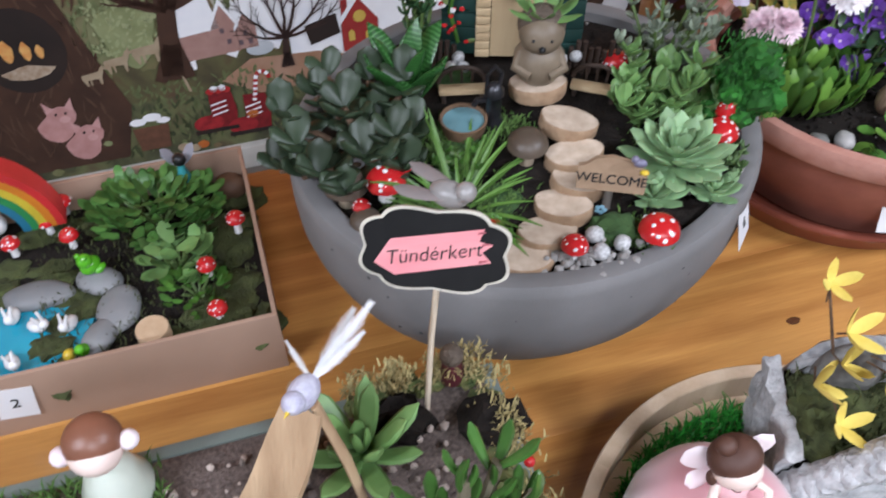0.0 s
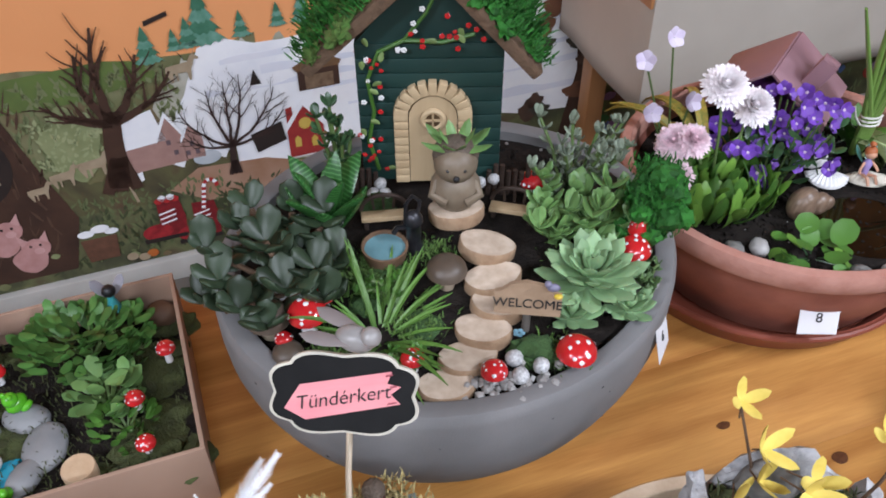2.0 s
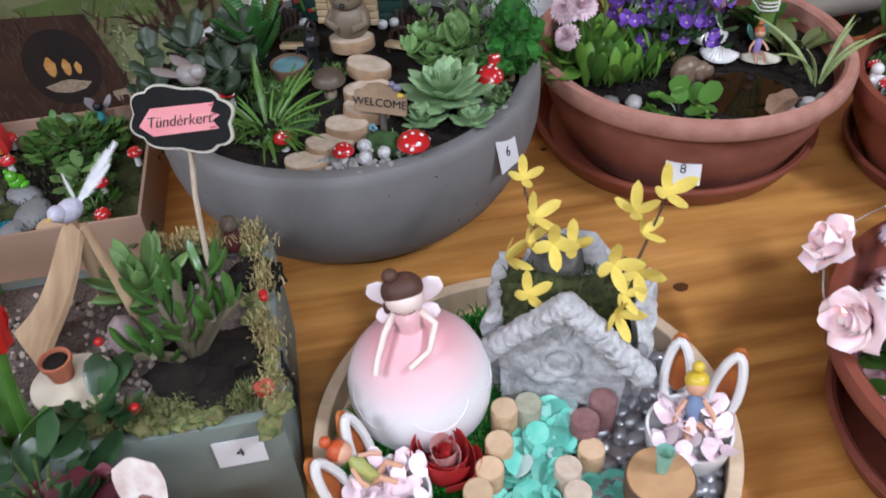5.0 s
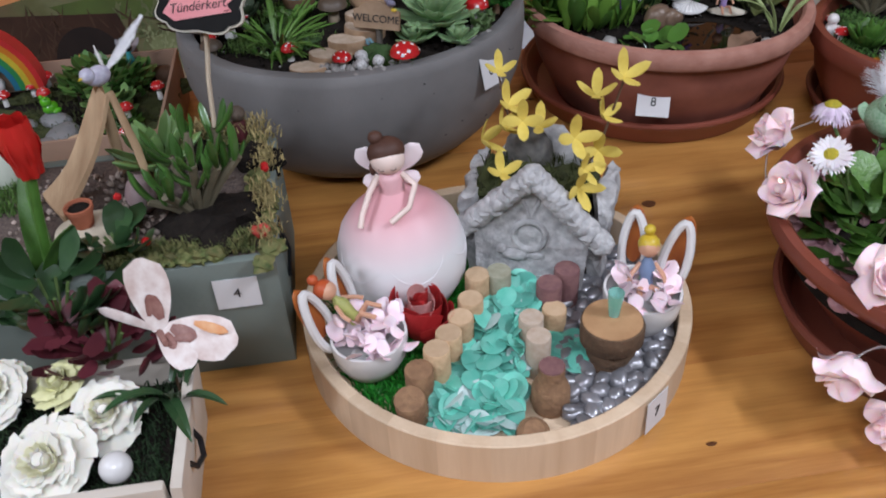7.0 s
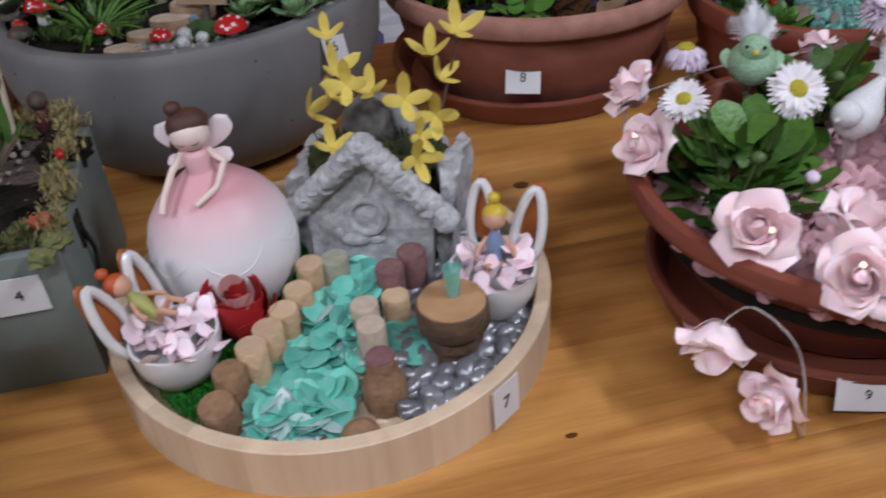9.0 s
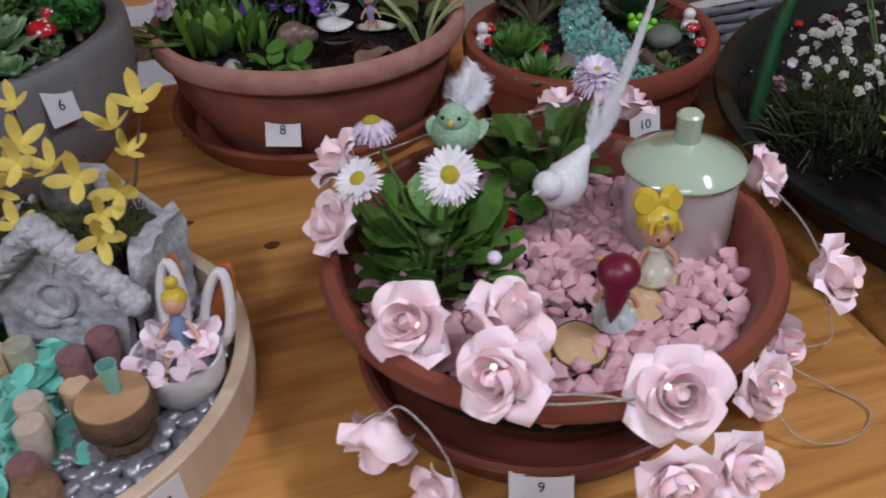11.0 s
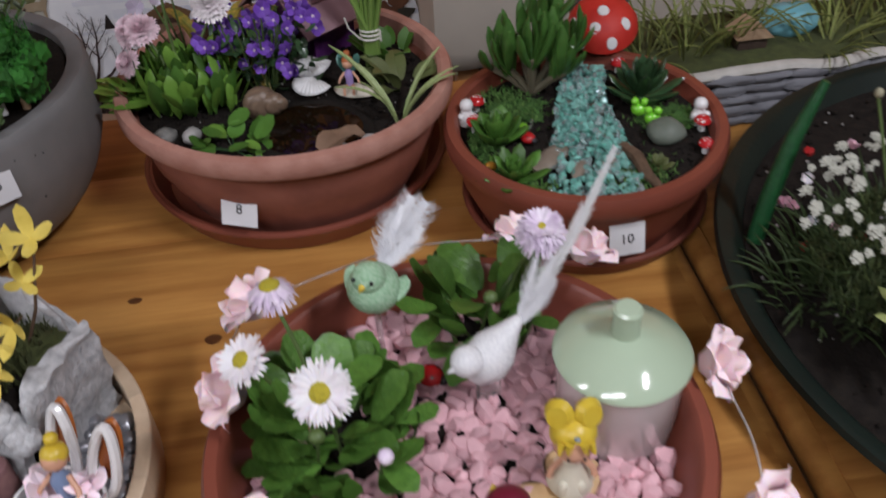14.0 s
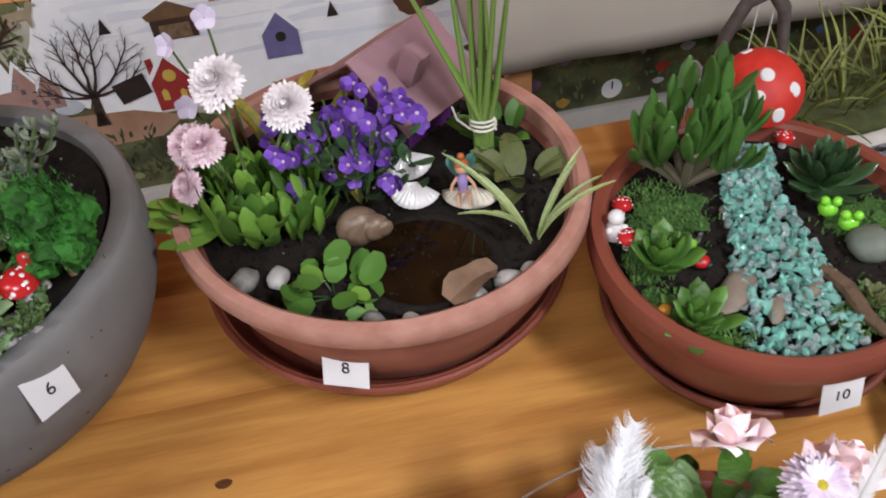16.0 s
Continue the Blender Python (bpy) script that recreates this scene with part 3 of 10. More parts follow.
GLASS = mat("clear_plastic", (0.9, 0.9, 0.9), 0.08, (0.85, 0.85, 0.85), trans=0.9, bump=0.0)


# ---- kinds of small things ----
def petal(w, h, cup=0.4, curl=0.3, n=5, tipw=0.75):
    """A cupped petal growing up +z from the origin, hollow side to -y, its rim rolled out."""
    bm = bmesh.new()
    rows = []
    for i in range(n + 1):
        t = i / n
        ww = w / 2 * (0.35 + 0.65 * math.sin(min(1, t * 1.25) * math.pi / 2)) * (1 - (1 - tipw) * max(0, t - 0.6) / 0.4)
        row = []
        for j in range(n + 1):
            s = 2 * j / n - 1
            y = cup * w * 0.5 * (1 - s * s) - 0.5 * cup * w * (1 - t) * 0.6 + curl * h * max(0, t - 0.55) ** 2 * 2.2
            drop = 0.10 * h * (s ** 2) * t
            row.append(bm.verts.new((ww * s, y, h * t - drop - curl * h * 0.25 * max(0, t - 0.7))))
        rows.append(row)
    for a, b in zip(rows, rows[1:]):
        for j in range(n):
            bm.faces.new((a[j], a[j + 1], b[j + 1], b[j]))
    return bm


PETAL_SHAPES = {}
ROSE_BUD = ((2, 0.03, 0.22, 1.06, 210, -0.05), (3, 0.12, 0.40, 1.08, 150, 0.07), (4, 0.20, 0.60, 1.02, 150, 0.13), (5, 0.26, 0.80, 0.82, 124, 0.24))
ROSE_SHUT = ((3, 0.04, 0.20, 1.06, 200, 0.03), (3, 0.16, 0.38, 1.08, 180, 0.05), (3, 0.34, 0.60, 1.02, 160, 0.045), (4, 0.46, 0.82, 0.94, 130, 0.045))
ROSE_FULL = ((3, 0.04, 0.14, 0.60, 180, 0.03), (5, 0.08, 0.28, 0.63, 100, 0.08), (7, 0.12, 0.44, 0.57, 76, 0.15), (8, 0.16, 0.62, 0.46, 68, 0.24), (9, 0.20, 0.74, 0.32, 62, 0.34))


def wrap_petal(r0, r1, h, span, flare, ruffle=0.0):
    """A petal wrapped round the z axis about +y, spiralling a little outward, its rim rolled back to a blunt point."""
    bm = bmesh.new()
    ns, nt = 8, 6
    sheets = []
    for off in (0.0, 0.018):
        rows = []
        for i in range(nt + 1):
            t = i / nt
            row = []
            for j in range(ns + 1):
                s = 2 * j / ns - 1
                ang = math.radians(span / 2) * s * (0.72 + 0.28 * math.sin(min(1, t * 1.4) * math.pi / 2)) * (1 - (0.62 * max(0, t - 0.5) ** 2 * 4 if ruffle == 0 and flare > 0.1 else 0))
                roll = max(0, t - 0.5) ** 2 * 4
                R = r0 + (r1 - r0) * (t ** 0.85 if flare > 0.1 else math.sin(min(1, t * 1.5) * math.pi / 2)) + flare * roll * (0.8 + 0.3 * s * s) + 0.05 * r1 * s + ruffle * t * math.sin(s * 9) - off * (1 - 0.6 * t)
                if ruffle == 0 and flare > 0.1:
                    R = R * (1 - 0.14 * t * abs(s) ** 1.6) + flare * roll * 0.55 * (abs(s) ** 1.7 - 0.2)
                elif flare > 0.05:
                    R = R * (1 - (0.33 if ruffle == 0 else 0.12) * t * abs(s) ** 1.6)
                z = h * t * (1 - 0.20 * s * s * s * s * t) - flare * 0.5 * roll * (1.2 - 0.6 * s * s) + ruffle * 0.6 * t * math.cos(s * 7) + off * (0.6 if flare > 0.1 else 0.1) * t
                if ruffle == 0 and flare > 0.1:
                    z -= h * 0.20 * t * t * abs(s) ** 1.4
                row.append(bm.verts.new((R * math.sin(ang), R * math.cos(ang), z)))
            rows.append(row)
        for a, b in zip(rows, rows[1:]):
            for j in range(ns):
                bm.faces.new((a[j], a[j + 1], b[j + 1], b[j]))
        sheets.append(rows)
    rims = [r[0] + [x[-1] for x in r[1:]] + r[-1][-2::-1] + [x[0] for x in r[-2:0:-1]] for r in sheets]
    for k in range(len(rims[0])):
        bm.faces.new((rims[0][k - 1], rims[0][k], rims[1][k], rims[1][k - 1]))
    bmesh.ops.recalc_face_normals(bm, faces=bm.faces)
    return bm


def rose(name, m, size, material, label, group, layers=ROSE_BUD, stem=None, seed=0, heart=None, ruffle=0.0):
    """A rose of wrapped petals; size is its radius; m stands at its base, looking along +z."""
    r = random.Random(seed)
    ob = thing(name, m, label, "flower", group)
    for k, (n, r0, r1, h, span, flare) in enumerate(layers):
        skin = heart if heart and k == 1 else material
        key = (skin.name, layers, k)
        if key not in PETAL_SHAPES:
            PETAL_SHAPES[key] = mesh_of("petal", wrap_petal(r0, r1, h, span, flare, ruffle), skin)
        for i in range(n):
            a = 360 * i / n + k * 47 + r.uniform(-16, 16)
            lean = r.uniform(-12, 12) if k > 1 else r.uniform(-3, 3)
            piece("petal", PETAL_SHAPES[key], ob, pose(0, 0, 0, 0, 0, a) @ pose(0, 0, 0, -lean, r.uniform(-7, 7), 0) @ Matrix.Diagonal((size * r.uniform(0.94, 1.06), size * r.uniform(0.92, 1.08), size * r.uniform(0.86, 1.10), 1)))
    part("bud", lathe([(0, size * 0.08), (size * 0.13, size * 0.25), (size * 0.17, size * layers[0][3] * 0.6), (size * 0.13, size * layers[0][3] * 0.86), (0, size * layers[0][3] * 0.93)], 14), material, ob)
    part("calyx", lathe([(0, -size * 0.06), (size * 0.16, -size * 0.02), (size * 0.30, size * 0.10), (size * 0.34, size * 0.22), (0, size * 0.2)], 14), material, ob)
    if stem:
        part("stem", stem, STEM, ob)
    return ob


def daisy_head(parent, m, r, n, petal_mat, rows=1, droop=0.1, seed=0, centre=0.36):
    n = int(n * 1.25)
    rn = random.Random(seed)
    bms = []
    for row in range(rows):
        for i in range(n):
            a = 360 * i / n + rn.uniform(-4, 4) + row * 180 / n
            L = r * (1 - 0.13 * row) * rn.uniform(0.9, 1.06)
            bm = fatleaf(L, r * (0.36 if rows > 5 else 0.24) * (18 / n) ** 0.5, r * 0.025, curl=-droop + 0.28 * row + rn.uniform(-0.1, 0.1), base=0.45, widest=0.7, point=0.5, nr=5, seg=6)
            bms.append(moved(bm, pose(0, 0, row * r * 0.05, 0, 0, a)))
    part("petals", merge(*bms), petal_mat, parent, m=m)
    if centre:
        part("flower_centre", lathe([(0, r * 0.20), (r * centre * 0.6, r * 0.17), (r * centre, r * 0.05), (r * centre, -r * 0.03), (0, -r * 0.08)], 18), POLLEN, parent, "yellow domed centre", m=m)


def mushroom(m, h, r, cap, label, group, stem_mat=None, spots=True, seed=0, dome=0.72):
    rn = random.Random(seed)
    ob = thing("toy_mushroom", m, label, "mushroom", group)
    part("stem", lathe([(0, 0), (r * 0.42, 0), (r * 0.36, h * 0.35), (r * 0.3, h * 0.62), (0, h * 0.66)], 16), stem_mat or WHITE, ob)
    part("cap", lathe([(0, h * 0.56), (r * 0.8, h * 0.55), (r, h * 0.60), (r * 0.93, h * 0.60 + r * dome * 0.4), (r * 0.7, h * 0.60 + r * dome * 0.75), (r * 0.36, h * 0.60 + r * dome * 0.96), (0, h * 0.60 + r * dome)], 24), cap, ob)
    if spots:
        dot = mesh_of("spot", lathe([(0, r * 0.05), (r * 0.07, r * 0.035), (r * 0.10, 0), (0, -r * 0.03)], 8), WHITE)
        for k in range(11):
            t, a = (rn.uniform(0.2, 0.95), rn.uniform(0, 2 * math.pi)) if k else (0, 0)
            rr = r * math.sin(t * math.pi / 2) * 0.985
            zz = h * 0.60 + r * dome * math.cos(t * math.pi / 2) * 0.99
            piece("spot", dot, ob, pose(rr * math.cos(a), rr * math.sin(a), zz) @ pose(0, 0, 0, 0, 0, math.degrees(a)) @ pose(0, 0, 0, 0, t * 62, 0) @ Matrix.Scale(rn.uniform(0.8, 1.5), 4))
    return ob


def card(number, m, w=0.036, h=0.036, parent_label="white paper card with an exhibit number"):
    ob = thing("number_card", m, parent_label, "card", "number cards")
    part("sheet", moved(boxm(w, h, 0.0006, 0), pose(0, 0, 0)), PAPER, ob)
    letters("numeral", number, h * 0.42, INK, ob, pose(0, 0, 0.0009))
    return ob


def rosette(name, m, label, material, layers, category="succulent", group="succulents", seed=0):
    """A leaf rosette: layers of (count, length, width, thickness, lift, height)."""
    rn = random.Random(seed)
    ob = thing(name, m, label, category, group)
    for k, (n, L, W, T, lift, z) in enumerate(layers):
        me = mesh_of("leaf", fatleaf(L, W, T, curl=0.25, base=0.5, widest=0.62, point=0.12, cup=0.35), material)
        for i in range(n):
            piece("leaf", me, ob, turned(360 * i / n + k * 137.5 + rn.uniform(-8, 8), lift + rn.uniform(-6, 6), 0, 0, z, rn.uniform(0.85, 1.1)))
    part("core", blob(layers[-1][2] * 0.5, layers[-1][2] * 0.5, max(z for *_, z in layers) * 0.5 + 0.004, 0.1), material, ob, m=pose(0, 0, 0.003))
    return ob


def shrub(name, m, label, category, leaf_meshes, stems, leaf_at, bark, group="plants"):
    """A plant of stems (points, radius) and leaves (which, matrix)."""
    ob = thing(name, m, label, category, group)
    for pts, rad in stems:
        part("stem", tube(pts, rad, 7), bark, ob)
    for which, lm in leaf_at:
        piece("leaf", leaf_meshes[which], ob, lm)
    return ob


def tuft(name, m, label, material, n, L, W, spread, seed=0, category="grass", group="plants", r0=0.01, curl=(0.3, 1.3), rise=(0.9, 1.45)):
    """A tuft of single blades fanning out."""
    rn = random.Random(seed)
    ob = thing(name, m, label, category, group)
    shapes = [mesh_of("blade", blade(1.0, W / L, curl=rn.uniform(*curl), rise=rn.uniform(*rise), fold=0.4, nr=9, thick=0.012), material) for _ in range(5)]
    for i in range(n):
        a, d = rn.uniform(0, 360), r0 * math.sqrt(rn.random())
        piece("blade", rn.choice(shapes), ob, turned(a + rn.uniform(-20, 20), rn.uniform(-spread, spread) * 0.3, d * math.sin(-math.radians(a)), d * math.cos(math.radians(a)), 0, L * rn.uniform(0.6, 1.1)))
    return ob


def fuzz(name, parent, region, n, L, W, material, seed=0, label=""):
    """Short blades or moss fibres over a region, as one joined part. region(rnd) gives x, y, z."""
    rn = random.Random(seed)
    verts, faces = [], []
    for i in range(n):
        x, y, z = region(rn)
        a, lean = rn.uniform(0, 2 * math.pi), rn.uniform(0.1, 1.0)
        l = L * rn.uniform(0.5, 1.2)
        dx, dy = math.cos(a), math.sin(a)
        k = len(verts)
        verts += [(x - dy * W, y + dx * W, z), (x + dy * W, y - dx * W, z),
                  (x + dx * l * lean * 0.5 + dy * W * 0.8, y + dy * l * lean * 0.5 - dx * W * 0.8, z + l * 0.65), (x + dx * l * lean * 0.5 - dy * W * 0.8, y + dy * l * lean * 0.5 + dx * W * 0.8, z + l * 0.65),
                  (x + dx * l * lean, y + dy * l * lean, z + l * (1 - 0.35 * lean))]
        faces += [(k, k + 1, k + 2, k + 3), (k + 3, k + 2, k + 4)]
    me = bpy.data.meshes.new(name)
    me.from_pydata(verts, [], faces)
    me.materials.append(material)
    ob = new(name, me)
    ob.parent = parent
    return tagged(ob, label, kind="stuff")


def clumps(name, parent, spots, material, seed=0, label="", amp=0.45):
    """Lumps of moss, joined into one part: spots of (x, y, z, rx, ry, rz)."""
    bms = [moved(blob(rx, ry, rz, amp, 2.2, seed + k, 3), pose(x, y, z)) for k, (x, y, z, rx, ry, rz) in enumerate(spots)]
    return part(name, merge(*bms), material, parent, label)


def rel(ob, x, y, z=0.0):
    """A place of the world, seen from a thing that stands upright and unturned."""
    p = ob.matrix_basis.inverted() @ Vector((x, y, z))
    return p.x, p.y, p.z


def body(profile, seg=18, m=None):
    bm = lathe(profile, seg)
    return moved(bm, m) if m else bm


def ball(r, x=0, y=0, z=0, sx=1, sy=1, sz=1, sub=2):
    bm = bmesh.new()
    bmesh.ops.create_icosphere(bm, subdivisions=sub, radius=r)
    return moved(bm, Matrix.Translation((x, y, z)) @ Matrix.Diagonal((sx, sy, sz, 1)))



# ---- round wooden tray with corks and fairy figures ----
TRAYWOOD = wood("pale_tray_wood", (0.72, 0.57, 0.41), (0.50, 0.35, 0.22), rough=0.55, grain=14, along=2, each=0.13)
CORK = mat("natural_cork", (0.60, 0.42, 0.25), 0.85, (0.46, 0.30, 0.17), scale=160, bump=0.5, bscale=300, each=0.15)
CORKDARK = mat("brown_cork", (0.33, 0.19, 0.10), 0.9, (0.20, 0.11, 0.06), scale=130, bump=0.7, bscale=260)
CORKWINE = mat("wine_stained_cork", (0.15, 0.07, 0.075), 0.85, (0.24, 0.12, 0.11), scale=120, bump=0.4)
SILVER = mat("silver_grey_pebble", (0.24, 0.24, 0.26), 0.32, (0.42, 0.42, 0.44), scale=60, metal=0.55, bump=0.1, each=0.3)
TEALSEQ = mat("teal_translucent_disc", (0.10, 0.56, 0.43), 0.4, (0.26, 0.70, 0.58), scale=50, trans=0.25, each=0.3, bump=0.05)
PALESEQ = mat("pale_mint_disc", (0.50, 0.68, 0.64), 0.35, (0.62, 0.74, 0.72), scale=50, trans=0.2, bump=0.05)
STONEGREY = mat("grey_cast_stone", (0.58, 0.58, 0.58), 0.9, (0.30, 0.30, 0.305), scale=110, bump=0.9, bscale=320)

TX, TY, TR = 0.4435, 0.3945, 0.1875
TRAY = thing("wooden_tray", pose(TX, TY, 0), "round pale wooden tray holding a cork and pebble fairy scene", "tray")
n = 26
for k in range(n):
    bm = bmesh.new()
    a0, a1 = 2 * math.pi * k / n, 2 * math.pi * (k + 1) / n
    st = 4
    cols = []
    for j in range(st + 1):
        a = a0 + (a1 - a0) * j / st
        cols.append([bm.verts.new((r * math.cos(a), r * math.sin(a), z)) for r, z in ((TR, 0.0), (TR, 0.0455), (TR - 0.001, 0.0465), (TR - 0.0115, 0.0465), (TR - 0.0125, 0.0455), (TR - 0.0125, 0.0))])
    for p, q in zip(cols, cols[1:]):
        for j in range(6):
            bm.faces.new((p[j], p[(j + 1) % 6], q[(j + 1) % 6], q[j]))
    bm.faces.new(cols[0])
    bm.faces.new(cols[-1][::-1])
    bmesh.ops.recalc_face_normals(bm, faces=bm.faces)
    part("stave", bm, TRAYWOOD, TRAY)
part("tray_floor", lathe([(0, 0.004), (TR - 0.013, 0.004), (TR - 0.013, 0.016), (0, 0.017)], 64), TRAYWOOD, TRAY)
card("7", pose(TX + 0.1892 * math.cos(-0.60), TY + 0.1892 * math.sin(-0.60), 0.023) @ pose(0, 0, 0, 0, 0, 90 - math.degrees(0.60)) @ pose(0, 0, 0, 88, 0, 0), 0.030, 0.038)


def in_tray(rn, x0, x1, y0, y1, edge=0.170):
    while True:
        x, y = rn.uniform(x0, x1), rn.uniform(y0, y1)
        if math.hypot(x - TX, y - TY) < edge:
            return x, y


turf = thing("grass_mat", pose(0, 0, 0.016), "bright green shredded paper grass in the tray", "grass", kind="stuff")


def grass_spot(rn):
    while True:
        x, y = in_tray(rn, 0.27, 0.46, 0.22, 0.56, 0.162)
        if x < 0.385 + 0.30 * (y - 0.25):
            return x, y, 0.0


fuzz("blades", turf, grass_spot, 8000, 0.016, 0.0010, GRASS, 3)

peb = thing("silver_pebbles", pose(0, 0, 0.016), "silver-grey polished pebbles filling part of the tray", "pebbles", kind="stuff")
shapes = [mesh_of("pebble", blob(0.0075, 0.0055, 0.0042, 0.25, 1.2, s, 2), SILVER) for s in range(4)]
rn = random.Random(11)
spots = []
tries = 0
while len(spots) < 380 and tries < 40000:
    tries += 1
    x, y = in_tray(rn, 0.49, 0.64, 0.22, 0.50, 0.168)
    if x < 0.535 - 0.35 * (y - 0.25) or (0.53 < x < 0.585 and 0.31 < y < 0.36 and rn.random() < 0.7):
        continue
    z = rn.choice((0.003, 0.008, 0.013))
    if all((x - a) ** 2 + (y - b) ** 2 > 0.0118 ** 2 or abs(z - c) > 0.004 for a, b, c in spots):
        spots.append((x, y, z))
for x, y, z in spots:
    piece("pebble", rn.choice(shapes), peb, pose(x, y, z, rn.uniform(-25, 25), rn.uniform(-25, 25), rn.uniform(0, 360)) @ Matrix.Scale(rn.uniform(1.1, 1.6), 4))

discs = thing("teal_discs", pose(0, 0, 0.016), "loose teal translucent plastic discs piled like a stream", "decoration", kind="stuff")
dm = mesh_of("disc", lathe([(0, 0.0005), (0.0112, 0.0005), (0.0124, 0.0002), (0.0124, -0.0002), (0, -0.0004)], 18), TEALSEQ)
dp = mesh_of("disc", lathe([(0, 0.0005), (0.0112, 0.0005), (0.0124, 0.0002), (0.0124, -0.0002), (0, -0.0004)], 18), PALESEQ)
rn = random.Random(21)
for k in range(240):
    t = rn.random()
    y = 0.24 + 0.18 * t
    x = np.interp(y, [0.24, 0.30, 0.36, 0.42], [0.440, 0.452, 0.455, 0.468]) + rn.uniform(-1, 1) * np.interp(t, [0, 0.3, 0.7, 1], [0.042, 0.030, 0.026, 0.017])
    z = 0.004 + rn.uniform(0, 0.010) + np.interp(t, [0, 0.25, 0.5, 0.8, 1], [0.0, 0.012, 0.024, 0.022, 0.024]) * rn.random()
    piece("disc", dp if rn.random() < 0.18 else dm, discs, pose(x, y, z, rn.uniform(-55, 40), rn.uniform(-35, 35), rn.uniform(0, 360)) @ Matrix.Scale(rn.uniform(0.8, 1.15), 4))
for k in range(24):
    piece("disc", dm, discs, pose(rn.uniform(0.505, 0.55), rn.uniform(0.325, 0.36), 0.012 + rn.uniform(0, 0.006), rn.uniform(-20, 20), rn.uniform(-20, 20), 0))


def cork(x, y, top, r=0.0122, material=CORK, label="upright natural wine cork edging the teal stream", lean=(0, 0), bulge=0.0):
    ob = thing("wine_cork", pose(x, y, 0.017, lean[0], lean[1], 40 * x * 100), label, "cork", "wine corks")
    h = top - 0.017
    part("plug", lathe([(0, 0), (r * 0.95, 0), (r, 0.001), (r * (1 + bulge), h * 0.5), (r, h - 0.001), (r * 0.94, h), (0, h)], 28), material, ob)
    if material is CORK:
        part("end_face", lathe([(0, h + 0.0003), (r * 0.90, h + 0.0003), (r * 0.92, h - 0.001)], 24), TAN, ob)
    if material is CORKWINE:
        part("end_face", lathe([(0, h + 0.0004), (r * 0.93, h + 0.0004), (r * 0.95, h - 0.001)], 24), CORKWINE, ob, "wine-stained end")
    return ob


for x, y in ((0.426, 0.397), (0.425, 0.362), (0.420, 0.336), (0.413, 0.314), (0.406, 0.293)):
    cork(x, y, 0.066)
cork(0.446, 0.405, 0.066, material=mat("greyed_cork", (0.36, 0.36, 0.27), 0.85, (0.27, 0.26, 0.18), scale=120, bump=0.4), label="greenish stained wine cork beside the stream")
cork(0.394, 0.272, 0.060, 0.0128, CORKDARK, "brown crumbly wine cork leaning by the stream")
cork(0.392, 0.252, 0.050, 0.0140, CORKDARK, "brown crumbly wine cork leaning by the stream", (-8, -6))
cork(0.496, 0.394, 0.066, 0.0125, CORKWINE, "wine-stained dark cork beside the stream")
cork(0.511, 0.417, 0.066, 0.0125, CORKWINE, "wine-stained dark cork beside the stream")
cork(0.503, 0.374, 0.052, 0.0118)
cork(0.484, 0.345, 0.066, 0.0115, mat("white_cork", (0.55, 0.46, 0.37), 0.8, (0.45, 0.34, 0.25), scale=120, bump=0.3), "pale printed wine cork beside the stream")
cork(0.493, 0.324, 0.064, 0.0115, mat("white_cork", (0.55, 0.46, 0.37), 0.8), "pale printed wine cork beside the stream")
big = thing("champagne_cork", pose(0.508, 0.285, 0.017), "large brown sparkling wine cork with a stained top", "cork", "wine corks")
part("plug", lathe([(0, 0), (0.0155, 0), (0.0175, 0.008), (0.0172, 0.022), (0.0145, 0.030), (0.0118, 0.034), (0.0115, 0.050), (0, 0.051)], 30), CORKDARK, big)
part("end_face", lathe([(0, 0.0516), (0.0108, 0.0514), (0.0113, 0.0495)], 24), CORKWINE, big, "wine-stained top")
low = solo("cork_stub", lathe([(0, 0), (0.0125, 0), (0.0148, 0.006), (0.0142, 0.013), (0.009, 0.018), (0, 0.0185)], 26), CORKDARK, pose(0.496, 0.247, 0.016, 14, 8, 0), "short rounded end of a brown cork", "cork", "wine corks")

# stump table with a glass
st = thing("stump_table", pose(0.556, 0.336, 0.017), "small table made of stacked bark-edged wood slices", "table")
part("base_slice", lathe([(0, 0), (0.0175, 0), (0.0190, 0.003), (0.0185, 0.018), (0.0165, 0.022), (0, 0.022)], 30, 1, 0.05), BARK, st, "bark-covered foot")
part("middle_slice", lathe([(0, 0.021), (0.0205, 0.022), (0.0225, 0.026), (0.0215, 0.037), (0.019, 0.040), (0, 0.040)], 30, 1, 0.06), BARK, st, "bark-edged middle slice")
part("top_slice", lathe([(0, 0.039), (0.0265, 0.040), (0.0285, 0.043), (0.0285, 0.060), (0.0275, 0.063), (0.026, 0.0635)], 36, 1, 0.03), BARK, st, "bark edge")
part("cut_face", lathe([(0.0268, 0.0625), (0.0262, 0.0642), (0, 0.0645)], 36, 1, 0.02), mat("warm_cut_wood", (0.50, 0.30, 0.15), 0.7, (0.38, 0.21, 0.10), scale=50, bump=0.2), st, "smooth cut face")
solo("glass_cup", lathe([(0, 0), (0.0048, 0), (0.0075, 0.026), (0.0068, 0.026), (0.0042, 0.002), (0, 0.002)], 20), TEALGLASS, pose(0.557, 0.341, 0.0818), "tiny teal glass cup on the stump table", "cup")

